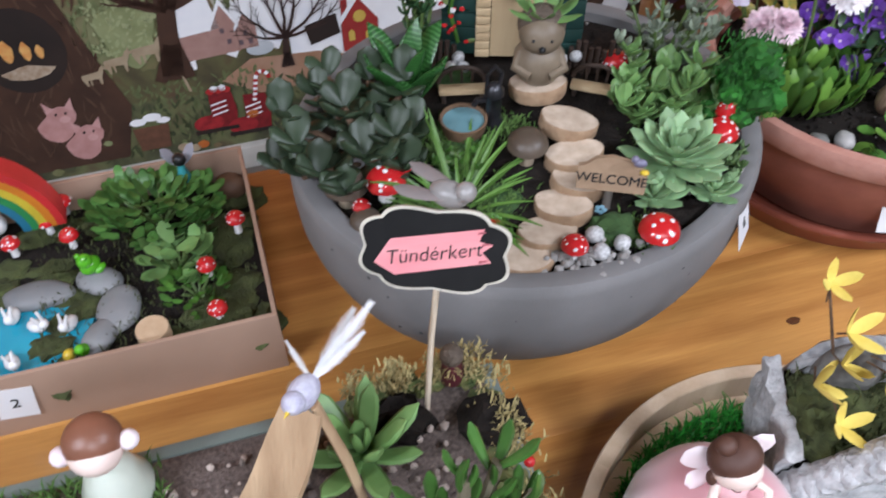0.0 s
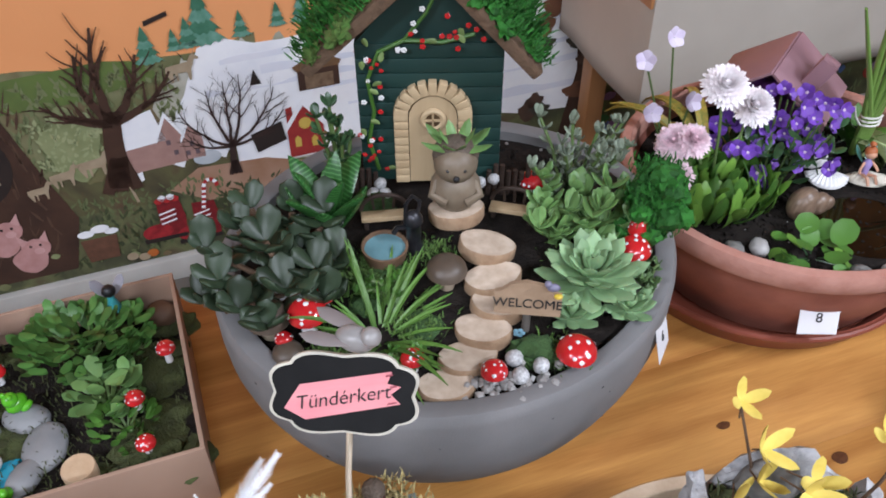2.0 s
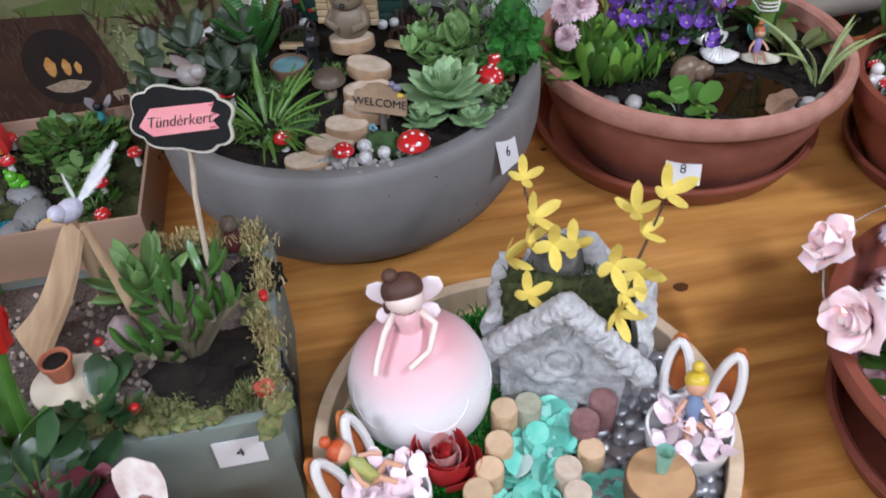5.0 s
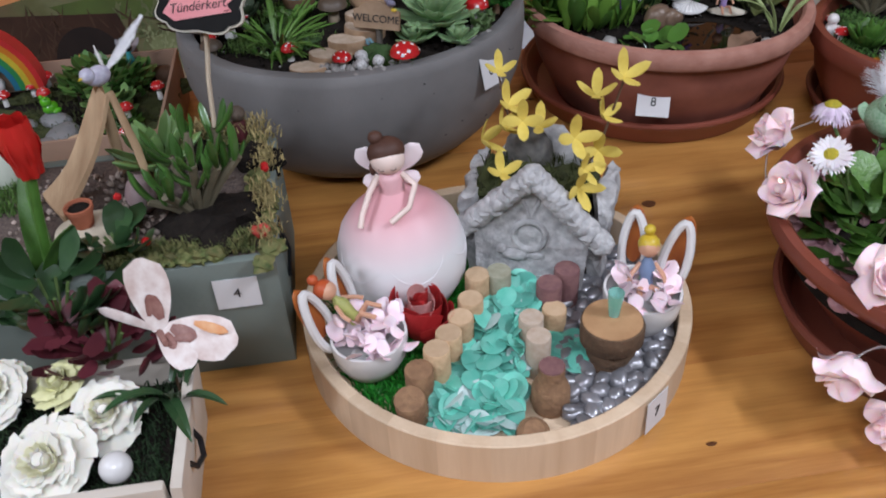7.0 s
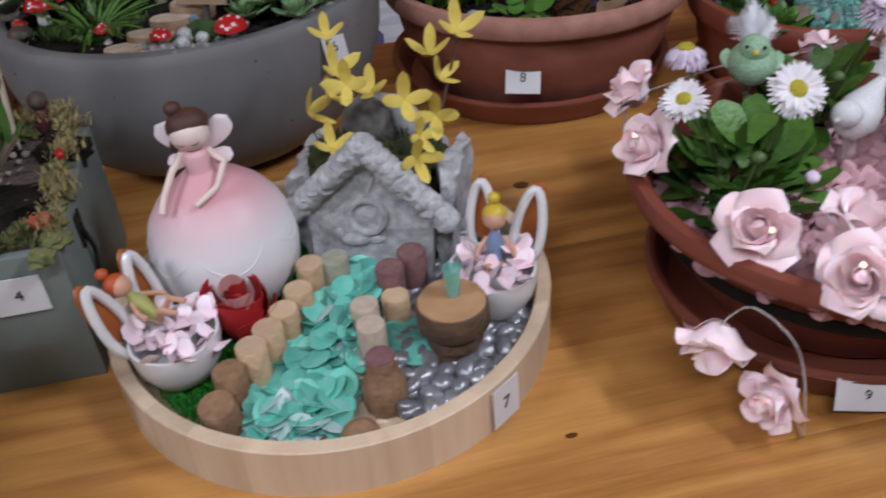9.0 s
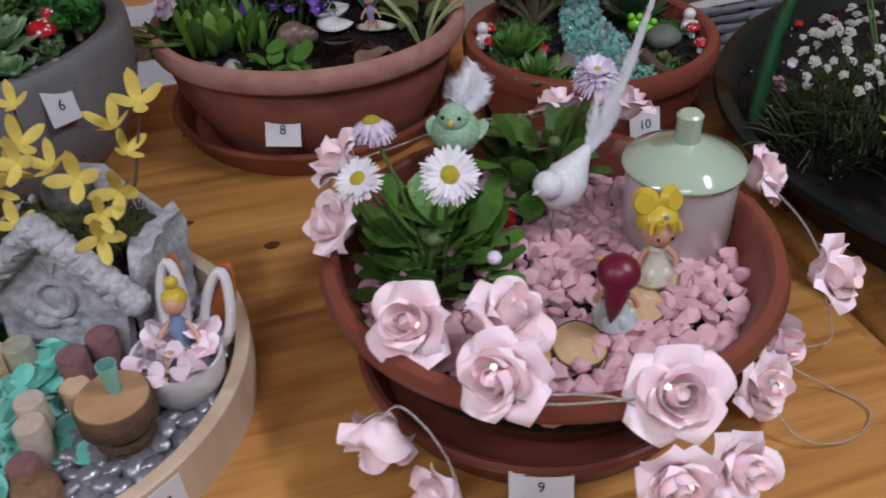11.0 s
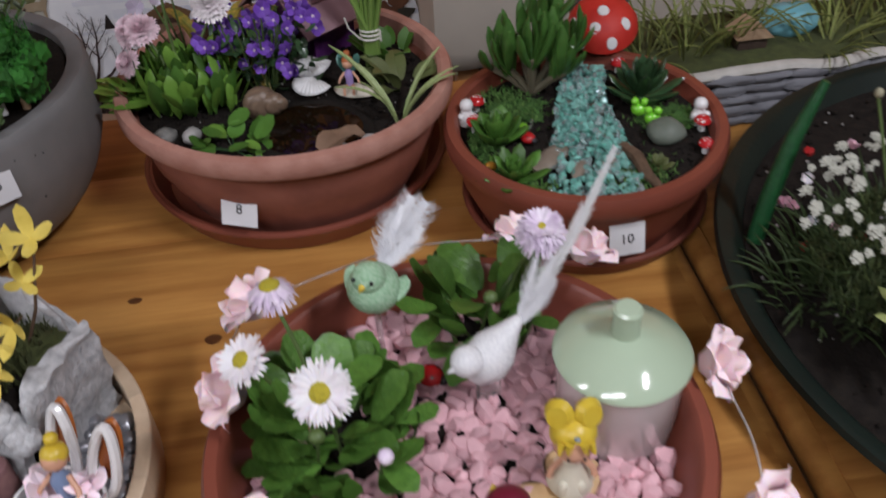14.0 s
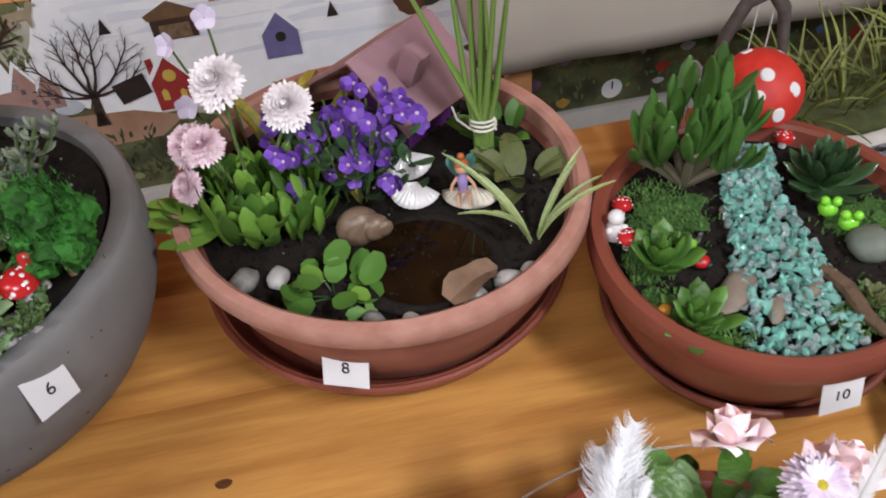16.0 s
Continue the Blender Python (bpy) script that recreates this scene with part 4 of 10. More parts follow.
# fairy bank: a ball skirt with a fairy seated on top, one plain figure
FAIRYSKIRT = mat("white_matt_porcelain", (0.72, 0.70, 0.71), 0.5, (0.68, 0.66, 0.67), scale=20, bump=0.05)
fx, fy = 0.352, 0.412
SKIRT = mat("pink_to_white_porcelain", (0.74, 0.72, 0.73), 0.45, (0.70, 0.68, 0.69), scale=20, bump=0.04)
nt_ = SKIRT.node_tree
sep, fade, mixc = nt_.nodes.new("ShaderNodeSeparateXYZ"), nt_.nodes.new("ShaderNodeMapRange"), nt_.nodes.new("ShaderNodeMix")
mixc.data_type = "RGBA"
fade.inputs[1].default_value, fade.inputs[2].default_value = 0.082, 0.126     # spray-painted fade up the skirt
nt_.links.new(nt_.nodes.new("ShaderNodeTexCoord").outputs["Object"], sep.inputs[0])
nt_.links.new(sep.outputs["Z"], fade.inputs[0])
nt_.links.new(fade.outputs[0], mixc.inputs[0])
mixc.inputs[6].default_value, mixc.inputs[7].default_value = (0.80, 0.78, 0.79, 1), (0.70, 0.36, 0.39, 1)
nt_.links.new(mixc.outputs[2], nt_.nodes["Principled BSDF"].inputs["Base Color"])
pairs = [(body([(0, 0.000), (0.030, 0.001), (0.050, 0.014), (0.0625, 0.038), (0.0655, 0.060), (0.0635, 0.080), (0.0575, 0.098), (0.0475, 0.1125), (0.0350, 0.1245), (0.0220, 0.1345), (0.0125, 0.1420)], 48), SKIRT)]
for k in range(6):
    a = 2 * math.pi * k / 6 - 0.2
    sc = []
    for j in range(17):
        t = j / 16
        az = a + (t - 0.5) * 2 * math.pi / 6
        zz = 0.094 - 0.026 * math.sin(math.pi * t) ** 0.8 + 0.0012 * math.sin(50 * t)
        rr = np.interp(zz, [0.038, 0.060, 0.080, 0.098, 0.110], [0.0625, 0.0655, 0.0635, 0.056, 0.044]) + 0.0004
        sc.append((rr * math.cos(az), rr * math.sin(az), zz))
    pairs.append((tube(sc, 0.0004, 5), SKIRT))
pairs += [(body([(0.0145, 0.139), (0.0115, 0.145), (0.0130, 0.1555), (0.0095, 0.161), (0.0050, 0.1635), (0.0045, 0.1665)], 20), PINKWHITE),
          (ball(0.0155, 0, -0.001, 0.1755, 1.06, 0.95, 0.94, 3), SKIN),
          (moved(ball(0.0168, 0, 0, 0, 1.08, 1.0, 0.86, 3), pose(-0.0010, 0.0044, 0.1812, -24, -14, 0)), HAIRBROWN), (ball(0.0070, -0.009, 0.006, 0.1965, 1.0, 1, 0.95, 3), HAIRBROWN), (ball(0.0048, -0.0155, 0.0, 0.1655, 0.7, 1, 1.5, 2), HAIRBROWN)]
pairs += [(tube([(sx * 0.0085, -0.0134, 0.1730), (sx * 0.0060, -0.0150, 0.1714), (sx * 0.0032, -0.0157, 0.1724)], 0.0004, 5), HAIRBROWN) for sx in (-1, 1)]
for sx in (-1, 1):
    pairs.append((tube([(sx * 0.011, -0.002, 0.1585), (sx * 0.020, -0.014, 0.149), (sx * 0.028, -0.030, 0.135), (sx * 0.031, -0.038, 0.125)] if sx < 0 else [(0.011, -0.002, 0.1585), (0.023, -0.010, 0.150), (0.016, -0.028, 0.137), (-0.002, -0.038, 0.128)], [0.0036, 0.0031, 0.0027, 0.0030], 10), SKIN))
    pairs.append((moved(fatleaf(0.036, 0.020, 0.0035, 0.1, 0.3, 0.66, 0.06, 9, 10), pose(sx * 0.006, 0.011, 0.153) @ pose(0, 0, 0, 74, 0, 0) @ pose(0, 0, 0, 0, 0, -sx * 42)), mat("pale_pink_wing", (0.84, 0.70, 0.73), 0.4, (0.86, 0.78, 0.80), scale=40)))
    pairs.append((moved(fatleaf(0.022, 0.014, 0.0035, 0.1, 0.35, 0.65, 0.2, 9, 10), pose(sx * 0.006, 0.011, 0.147) @ pose(0, 0, 0, 55, 0, 0) @ pose(0, 0, 0, 0, 0, -sx * 98)), mat("pale_pink_wing", (0.70, 0.46, 0.50), 0.4)))
multi("fairy_bank", pairs, pose(fx, fy, 0.017, 0, -3, 12) @ Matrix.Diagonal((0.98, 0.98, 0.95, 1)), "round porcelain fairy figure with a pink and white ball skirt", "figurine")

rose("red_rose", pose(0.380, 0.348, 0.030, 8, 0, 20), 0.030, mat("red_foam", (0.36, 0.012, 0.014), 0.6, (0.46, 0.03, 0.03), scale=60, each=0.25), "red foam rose with a pale edged heart set in the grass", "roses", tuple((n, a, b, h * 1.75, sp, fl) for n, a, b, h, sp, fl in ROSE_SHUT), seed=4, heart=mat("blush_foam", (0.58, 0.20, 0.19), 0.7, (0.74, 0.46, 0.43), scale=60))

def rough_box(sx, sy, sz, amp, seed):
    """A block of rough stone standing on its base."""
    bm = boxm(sx, sy, sz, 0.002)
    bmesh.ops.subdivide_edges(bm, edges=[e for e in bm.edges if e.calc_length() > 0.006], cuts=9, use_grid_fill=True)
    o = Vector((seed * 2.3, seed * 1.1, seed))
    for v in bm.verts:
        v.co += noise.noise_vector(v.co * 45 + o) * amp + noise.noise_vector(v.co * 130 + o) * amp * 0.4
    return bm


def carved_gable(n=36):
    """A gabled slab of cast stone whose face is rough and hand carved."""
    bm = bmesh.new()
    sheets = []
    for y0 in (-0.006, 0.006):
        rows = []
        for j in range(n + 1):
            z = 0.128 * j / n
            w = 0.052 + 0.006 * min(1, z / 0.075) if z < 0.075 else max(0.002, 0.058 * (0.128 - z) / 0.053)
            row = []
            for i in range(n + 1):
                x = w * (2 * i / n - 1)
                q = Vector((x, 0, z))
                y = y0 + (noise.noise(q * 60) * 0.0020 + noise.noise(q * 170) * 0.0014 + noise.noise(q * 420) * 0.0007 if y0 < 0 else 0)
                row.append(bm.verts.new((x, y, z)))
            rows.append(row)
        for a, b in zip(rows, rows[1:]):
            for i in range(n):
                bm.faces.new((a[i], a[i + 1], b[i + 1], b[i]))
        sheets.append(rows)
    rims = [r[0] + [x[-1] for x in r[1:]] + r[-1][-2::-1] + [x[0] for x in r[-2:0:-1]] for r in sheets]
    for k in range(len(rims[0])):
        bm.faces.new((rims[0][k - 1], rims[0][k], rims[1][k], rims[1][k - 1]))
    bmesh.ops.recalc_face_normals(bm, faces=bm.faces)
    return bm


# stone bird house planter with forsythia
HX, HY = 0.476, 0.475
HOUSE = thing("stone_planter", pose(HX, HY, 0.017, 0, 0, -4) @ Matrix.Diagonal((1, 1, 1.06, 1)), "grey cast stone planter shaped like a bird house", "planter")
part("front", moved(carved_gable(), pose(0, -0.042, 0, -10, 0, 0)), STONEGREY, HOUSE, "carved stone gable")
for sx in (-1, 1):
    bms = [moved(blob(0.0118, 0.0130, 0.0105, 0.24, 1.9, k + 20 * sx, 3), pose(sx * (0.069 - 0.069 * k / 11), -0.036, 0.064 + 0.062 * k / 11)) for k in range(12)]
    part("roof_edge", merge(*bms), STONEGREY, HOUSE, "rough stone roof edge", m=pose(0, -0.010, 0, -6, 0, 0))
    part("side", rough_box(0.016, 0.088, 0.096, 0.008, 7 + sx), STONEGREY, HOUSE, m=pose(sx * 0.060, 0.018, 0.0, 0, sx * 4, 0))
part("back", moved(blob(0.055, 0.014, 0.062, 0.25, 2, 9, 3), pose(0, 0.062, 0.066)), STONEGREY, HOUSE, "rounded stone back")
part("bottom", boxm(0.115, 0.10, 0.012), STONEGREY, HOUSE, m=pose(0, 0.015, 0))
part("hole", lathe([(0.0120, 0), (0.0150, 0.003), (0.0175, 0.003), (0.0190, 0.001), (0.0190, -0.003), (0.0120, -0.003)], 30, 0.90), STONEGREY, HOUSE, "carved round entrance", m=pose(-0.0017, -0.0373, 0.0649, 80, 0, 0))
part("leaf_relief", fatleaf(0.022, 0.0045, 0.0040, 0), STONEGREY, HOUSE, "carved leaf", m=pose(-0.0027, -0.0338, 0.0839, 80, 0, 0) @ pose(0, 0, 0, 0, 0, 24))
part("leaf_relief", fatleaf(0.022, 0.0045, 0.0040, 0), STONEGREY, HOUSE, "carved leaf", m=pose(-0.0007, -0.0338, 0.0839, 80, 0, 0) @ pose(0, 0, 0, 0, 0, -20))
part("bird_relief", merge(ball(0.0080, 0, 0, 0, 1.75, 0.8, 0.45, 3), ball(0.0055, -0.0135, 0.0045, 0, 1, 1, 0.6, 2), moved(fatleaf(0.019, 0.007, 0.004, 0), pose(0.010, -0.001, 0, 0, 0, -80))), STONEGREY, HOUSE, "carved bird", m=pose(-0.0153, -0.0410, 0.0437, 80, 0, 0))
part("soil", boxm(0.112, 0.085, 0.07, 0.004), SOIL, HOUSE, m=pose(0, 0.018, 0.012))
clumps("moss", HOUSE, [(-0.045, 0.005, 0.09, 0.022, 0.03, 0.018), (-0.02, 0.02, 0.088, 0.03, 0.03, 0.014), (0.03, 0.03, 0.086, 0.03, 0.025, 0.014), (-0.05, 0.03, 0.08, 0.016, 0.02, 0.022)], MOSS, 3, "olive moss")
fuzz("moss_fuzz", HOUSE, lambda r: (r.uniform(-0.06, 0.05), r.uniform(-0.015, 0.05), 0.090 + r.uniform(-0.01, 0.012)), 700, 0.012, 0.0008, MOSS, 8)
solo("grey_stone", blob(0.026, 0.014, 0.034, 0.15, 1.2, 4, 3), GREYSTONE, pose(0.463, 0.523, 0.125), "rounded grey stone standing in the moss", "stone")


def forsythia(x, y, z, top, heads, seed):
    rn = random.Random(seed)
    ob = thing("forsythia_sprig", pose(x, y, z), "artificial forsythia sprig with yellow felt flowers", "flower", "forsythia sprigs")
    p1 = Vector(top) - Vector((x, y, z))
    part("twig", tube([Vector((0, 0, 0)), p1 * 0.5 + Vector((0.006, 0, 0.0)), p1], [0.0016, 0.0014, 0.001], 7), BARK, ob)
    me = mesh_of("bloom", merge(*[moved(fatleaf(0.025, 0.0100, 0.0014, 0.25, 0.35, 0.45, 0.04, 7, 8, 0.25), pose(0, 0, 0, 30, 0, 90 * k)) for k in range(4)]), YELLOWPETAL)
    for (hx, hy, hz, az, ti) in heads:
        piece("bloom", me, ob, turned(az, ti, hx - x, hy - y, hz - z, rn.uniform(0.85, 1.15)))
        q = Vector((hx - x, hy - y, hz - z))
        part("pedicel", tube([q, q.lerp(p1 * 0.8, 0.35) - Vector((0, 0, 0.008))], 0.0008, 5), BARK, ob)
    return ob


forsythia(0.448, 0.505, 0.095, (0.428, 0.541, 0.203), [(0.428, 0.543, 0.207, 20, 30), (0.440, 0.515, 0.186, 50, 40), (0.459, 0.475, 0.192, 10, 55), (0.436, 0.498, 0.172, 70, 50), (0.440, 0.470, 0.135, 30, 30), (0.474, 0.492, 0.178, 0, 30), (0.418, 0.488, 0.160, 80, 60)], 1)
forsythia(0.505, 0.495, 0.095, (0.549, 0.516, 0.216), [(0.549, 0.516, 0.222, 30, 35), (0.509, 0.464, 0.184, 20, 55), (0.533, 0.506, 0.184, 60, 40), (0.519, 0.463, 0.151, 40, 60), (0.531, 0.480, 0.162, 10, 65), (0.516, 0.456, 0.134, 30, 70), (0.525, 0.512, 0.203, 0, 20)], 2)


def egg_cup(m, seed):
    """An egg cup with two rabbit-ear loops."""
    ob = thing("rabbit_cup", m, "white porcelain cup with two rabbit ear loops", "cup", "rabbit ear cups")
    part("cup", lathe([(0, 0), (0.014, 0.0), (0.022, 0.006), (0.028, 0.018), (0.030, 0.032), (0.0295, 0.036), (0.0275, 0.036), (0.026, 0.022), (0.018, 0.010), (0, 0.009)], 36, 0.95), WHITE, ob)
    for sx in (-1, 1):
        pts = [(sx * 0.0112 + 0.0090 * math.cos(a) * (1 - 0.25 * math.sin(a)), 0.022 + 0.008 * (math.sin(a) + 1), 0.052 + 0.025 * math.sin(a)) for a in (2 * math.pi * k / 22 for k in range(22))]
        ear = part("ear", tube(pts + pts[:1], 0.0034, 8), WHITE, ob)
        ear.matrix_basis = pose(0, 0, 0, 0, sx * 6, 0)
        part("ear_lining", moved(lathe([(0, 0.001), (0.0085, 0.001), (0.009, -0.001), (0, -0.0015)], 20), pose(0, 0, 0)), mat("amber_lining", (0.42, 0.13, 0.025), 0.4, (0.25, 0.06, 0.015), scale=60), ear, "amber lining", m=pose(sx * 0.012, 0.036, 0.058, 70, 0, 0) @ Matrix.Diagonal((1, 2.6, 1, 1)))
    rn = random.Random(seed)
    me = mesh_of("petal", fatleaf(0.014, 0.011, 0.001, 0.4, 0.5, 0.6, 0.4), mat("blush_cloth_petal", (0.84, 0.58, 0.65), 0.7, (0.88, 0.76, 0.80), scale=90, each=0.25, sss=0.1))
    pile = thing("petal_filling", m @ pose(0, 0, 0.030), "loose pink artificial petals heaped in the cup", "petals", kind="stuff")
    for k in range(44):
        a, d = rn.uniform(0, 2 * math.pi), 0.025 * math.sqrt(rn.random())
        piece("petal", me, pile, turned(rn.uniform(0, 360), rn.uniform(-5, 40), d * math.cos(a), d * math.sin(a) - 0.003, rn.uniform(-0.002, 0.010), rn.uniform(0.75, 1.25)))
    return ob


def little_fairy(m, hair, dress, skin=None, lean=0):
    skin = skin or mat("doll_skin", (0.62, 0.34, 0.22), 0.4, (0.58, 0.31, 0.2), scale=50)
    pairs = [(body([(0, 0), (0.0055, 0.002), (0.0048, 0.010), (0.0062, 0.020), (0.003, 0.025), (0.0022, 0.028)], 14), dress),
             (ball(0.0075, 0, 0, 0.0345), skin), (ball(0.0080, 0, 0.0016, 0.0368, 1, 1, 0.92), hair), (ball(0.0042, 0, 0.003, 0.047), hair)]
    for sx in (-1, 1):
        pairs.append((tube([(sx * 0.005, 0, 0.022), (sx * 0.011, -0.004, 0.015), (sx * 0.013, -0.008, 0.010)], 0.0017, 7), skin))
        pairs.append((tube([(sx * 0.003, -0.002, 0.003), (sx * 0.006, -0.014, 0.008), (sx * 0.006, -0.022, 0.000)], [0.0026, 0.0022, 0.0018], 7), skin))
    return pairs


cupm = pose(0.583, 0.392, 0.026, 0, 0, -14) @ Matrix.Scale(1.24, 4)
egg_cup(cupm, 5)
multi("fairy_doll", little_fairy(None, YELLOW, mat("powder_blue_paint", (0.20, 0.27, 0.42), 0.5)), cupm @ pose(0.000, 0.008, 0.029, -10, 0, 20) @ Matrix.Scale(1.05, 4), "tiny yellow-haired toy fairy sitting in petals", "figurine")
cupm = pose(0.343, 0.299, 0.026, 0, 0, 74) @ Matrix.Scale(1.22, 4)
egg_cup(cupm, 6)
multi("fairy_doll", little_fairy(None, mat("orange_paint", (0.5, 0.09, 0.025), 0.5), mat("lime_paint", (0.42, 0.42, 0.12), 0.5, (0.3, 0.32, 0.1), scale=300)), cupm @ pose(0.004, 0.010, 0.040, -40, 0, 10), "tiny orange-capped toy elf lying in petals", "figurine")

# ---- planter with pink gravel ----
PINKSTONE = mat("pink_gravel", (0.68, 0.41, 0.44), 0.85, (0.58, 0.33, 0.36), scale=90, bump=0.3, each=0.16, island=0.16)
PX, PY = 0.872, 0.470
grav = thing("pink_gravel", pose(PX, PY, 0.084), "chipped pale pink gravel covering the planter", "gravel", kind="stuff")
shapes = [mesh_of("stone", moved(stone(s, 2, 0.62), Matrix.Diagonal((0.0104, 0.0084, 0.0066, 1))), PINKSTONE, smooth=False) for s in range(7)]
rn = random.Random(31)
spots = []
tries = 0
while len(spots) < 620 and tries < 60000:
    tries += 1
    a, d = rn.uniform(0, 2 * math.pi), 0.152 * math.sqrt(rn.random())
    x, y = d * math.cos(a), d * math.sin(a)
    if math.hypot(x + 0.084, y + 0.002) < 0.034 or math.hypot(x + 0.004, y - 0.124) < 0.024 or math.hypot(x - 0.109, y - 0.056) < 0.044:
        continue
    z = rn.choice((0.002, 0.002, 0.008))
    if all((x - p) ** 2 + (y - q) ** 2 > 0.0112 ** 2 or abs(z - r) > 0.004 for p, q, r in spots):
        spots.append((x, y, z))
spots.sort(key=lambda p: p[1])
scatter("stone", shapes, grav, [(rn.randrange(7), pose(x, y, z, rn.uniform(-28, 28), rn.uniform(-28, 28), rn.uniform(0, 360)) @ Matrix.Scale(rn.uniform(0.72, 1.28), 4)) for x, y, z in spots])

card("9", pose(0.864, 0.3095, 0.023) @ pose(0, 0, 0, 70, 0, 2), 0.046, 0.026)

# lidded jar
JARG = mat("mint_glaze", (0.42, 0.52, 0.38), 0.12, (0.37, 0.47, 0.33), scale=12, coat=0.8, bump=0.02)
JARW = mat("cream_glaze", (0.62, 0.57, 0.55), 0.2, (0.58, 0.53, 0.51), scale=12, coat=0.6, bump=0.02)
jar = thing("lidded_jar", pose(0.981, 0.526, 0.0865) @ Matrix.Scale(1.04, 4), "round ceramic jar with a mint green lid and knob", "jar")
part("jar_body", lathe([(0, 0), (0.041, 0), (0.043, 0.003), (0.044, 0.070), (0, 0.072)], 48), JARW, jar, "cream glazed body")
lid = part("lid", lathe([(0, 0.066), (0.046, 0.067), (0.0475, 0.070), (0.0455, 0.0735), (0.030, 0.081), (0.012, 0.089), (0, 0.091)], 56), JARG, jar, "mint green domed lid")
part("knob", lathe([(0.0100, 0.088), (0.0094, 0.104), (0.0100, 0.1105), (0.008, 0.1125), (0, 0.113)], 28), JARG, lid)

# wooden discs and dolls
cutw = mat("golden_cut_wood", (0.62, 0.43, 0.24), 0.75, (0.48, 0.29, 0.13), scale=60, bump=0.25)
for x, y, r, z in ((0.891, 0.379, 0.0225, 0.090), (0.853, 0.366, 0.0200, 0.089), (0.936, 0.428, 0.0255, 0.089), (0.955, 0.466, 0.022, 0.087)):
    w = thing("wood_slice", pose(x, y, z, 5, -4, x * 900), "round slice of pale branch laid in the gravel", "wood slice", "wood slices")
    part("disc", lathe([(0, 0), (r * 0.97, 0), (r, 0.002), (r, 0.006), (r * 0.94, 0.0075), (0, 0.008)], 26, 0.9, 0.05), cutw, w)
    part("bark_rim", lathe([(r, 0.0005), (r * 1.04, 0.002), (r * 1.04, 0.006), (r * 0.99, 0.0075)], 26, 0.9, 0.05), BARK, w)


def petal_doll(m, hair, dress, buns, label):
    sk = mat("doll_skin", (0.62, 0.34, 0.22), 0.4)
    pairs = [(body([(0, 0.0), (0.012, 0.001), (0.0145, 0.006), (0.011, 0.016), (0.006, 0.025), (0.0065, 0.031), (0.003, 0.035)], 20), dress)]
    for k in range(6):
        pairs.append((moved(ball(0.006, 0, 0, 0, 0.8, 0.6, 1.5), pose(0.0105 * math.cos(k * 1.047), 0.0105 * math.sin(k * 1.047), 0.009)), dress))
    pairs += [(ball(0.0125, 0, -0.0006, 0.0455, 1, 1, 0.95, 3), sk), (moved(ball(0.0139, 0, 0, 0, 1.04, 1.0, 0.88, 3), pose(0, 0.0042, 0.0500, -16, 0, 0)), hair)]
    if buns:
        pairs += [(moved(body([(0, -0.004), (0.006, -0.004), (0.0085, 0), (0.006, 0.004), (0, 0.004)], 16), pose(sx * 0.0085, 0.007, 0.0635, 70, 0, sx * 25) @ Matrix.Diagonal((1.1, 1.2, 1.3, 1))), hair) for sx in (-1, 1)]
        pairs += [(ball(0.0013, sx * 0.0048, -0.0128, 0.0455, 1, 0.5, 1.3, 1), INK) for sx in (-1, 1)]
        pairs += [(tube([(k * 0.0042, -0.0085 - 0.0022 * (2 - abs(k)), 0.0585 - 0.0012 * abs(k)), (k * 0.0052, -0.0122 - 0.0006 * (2 - abs(k)), 0.0520 - 0.001 * abs(k))], [0.0030, 0.0012], 6), hair) for k in (-2, -1, 1, 2)]
        pairs.append((ball(0.0021, 0, -0.0100, 0.0612, 1, 0.7, 1, 1), mat("blue_gem", (0.25, 0.36, 0.48), 0.2)))
    else:
        pairs.append((tube([(0, 0.004, 0.050), (0, 0.0095, 0.038), (0.001, 0.0115, 0.026), (0.002, 0.0125, 0.014)], [0.0125, 0.0118, 0.0075, 0.0012], 12, 0.75), hair))
        pairs.append((tube([(0.010, -0.004, 0.055), (0.0115, 0.001, 0.051), (0.010, 0.004, 0.044)], 0.003, 7), YELLOW))
    for sx in (-1, 1):
        pairs.append((tube([(sx * 0.005, 0, 0.031), (sx * 0.012, -0.003, 0.024), (sx * 0.014, -0.004, 0.017)], 0.0022, 7), sk))
    return multi("fairy_doll", pairs, m, label, "figurine")


petal_doll(pose(0.953, 0.455, 0.093, 0, 0, 12) @ Matrix.Scale(1.12, 4), YELLOW, mat("cream_doll_dress", (0.68, 0.64, 0.50), 0.4), True, "small toy fairy with yellow buns and a cream petal dress")
petal_doll(pose(0.918, 0.401, 0.094, 0, 0, 170) @ Matrix.Scale(1.08, 4), mat("wine_red_paint", (0.16, 0.012, 0.03), 0.35), mat("pale_blue_doll_dress", (0.56, 0.62, 0.60), 0.4), False, "small toy fairy with wine-red hair seen from behind")


def ladybird(m, s, label="small glossy red ladybird ornament"):
    ob = thing("ladybird", m, label, "ornament", "ladybirds")
    part("shell", moved(ball(s, 0, 0, s * 0.35, 1, 1.15, 0.75, 3), pose(0, 0, 0)), REDGLOSS, ob)
    part("head", ball(s * 0.55, 0, -s * 1.15, s * 0.3, 1, 0.8, 0.8), BLACK, ob, "black head")
    part("spots", merge(*[ball(s * 0.2, sx * s * 0.5, yy * s, s * 0.98 - 0.28 * s * abs(yy), 1, 1, 0.35, 1) for sx in (-1, 1) for yy in (-0.35, 0.4)]), BLACK, ob, "black spots")
    return ob


ladybird(pose(0.838, 0.534, 0.094, 0, 0, 80), 0.0098)

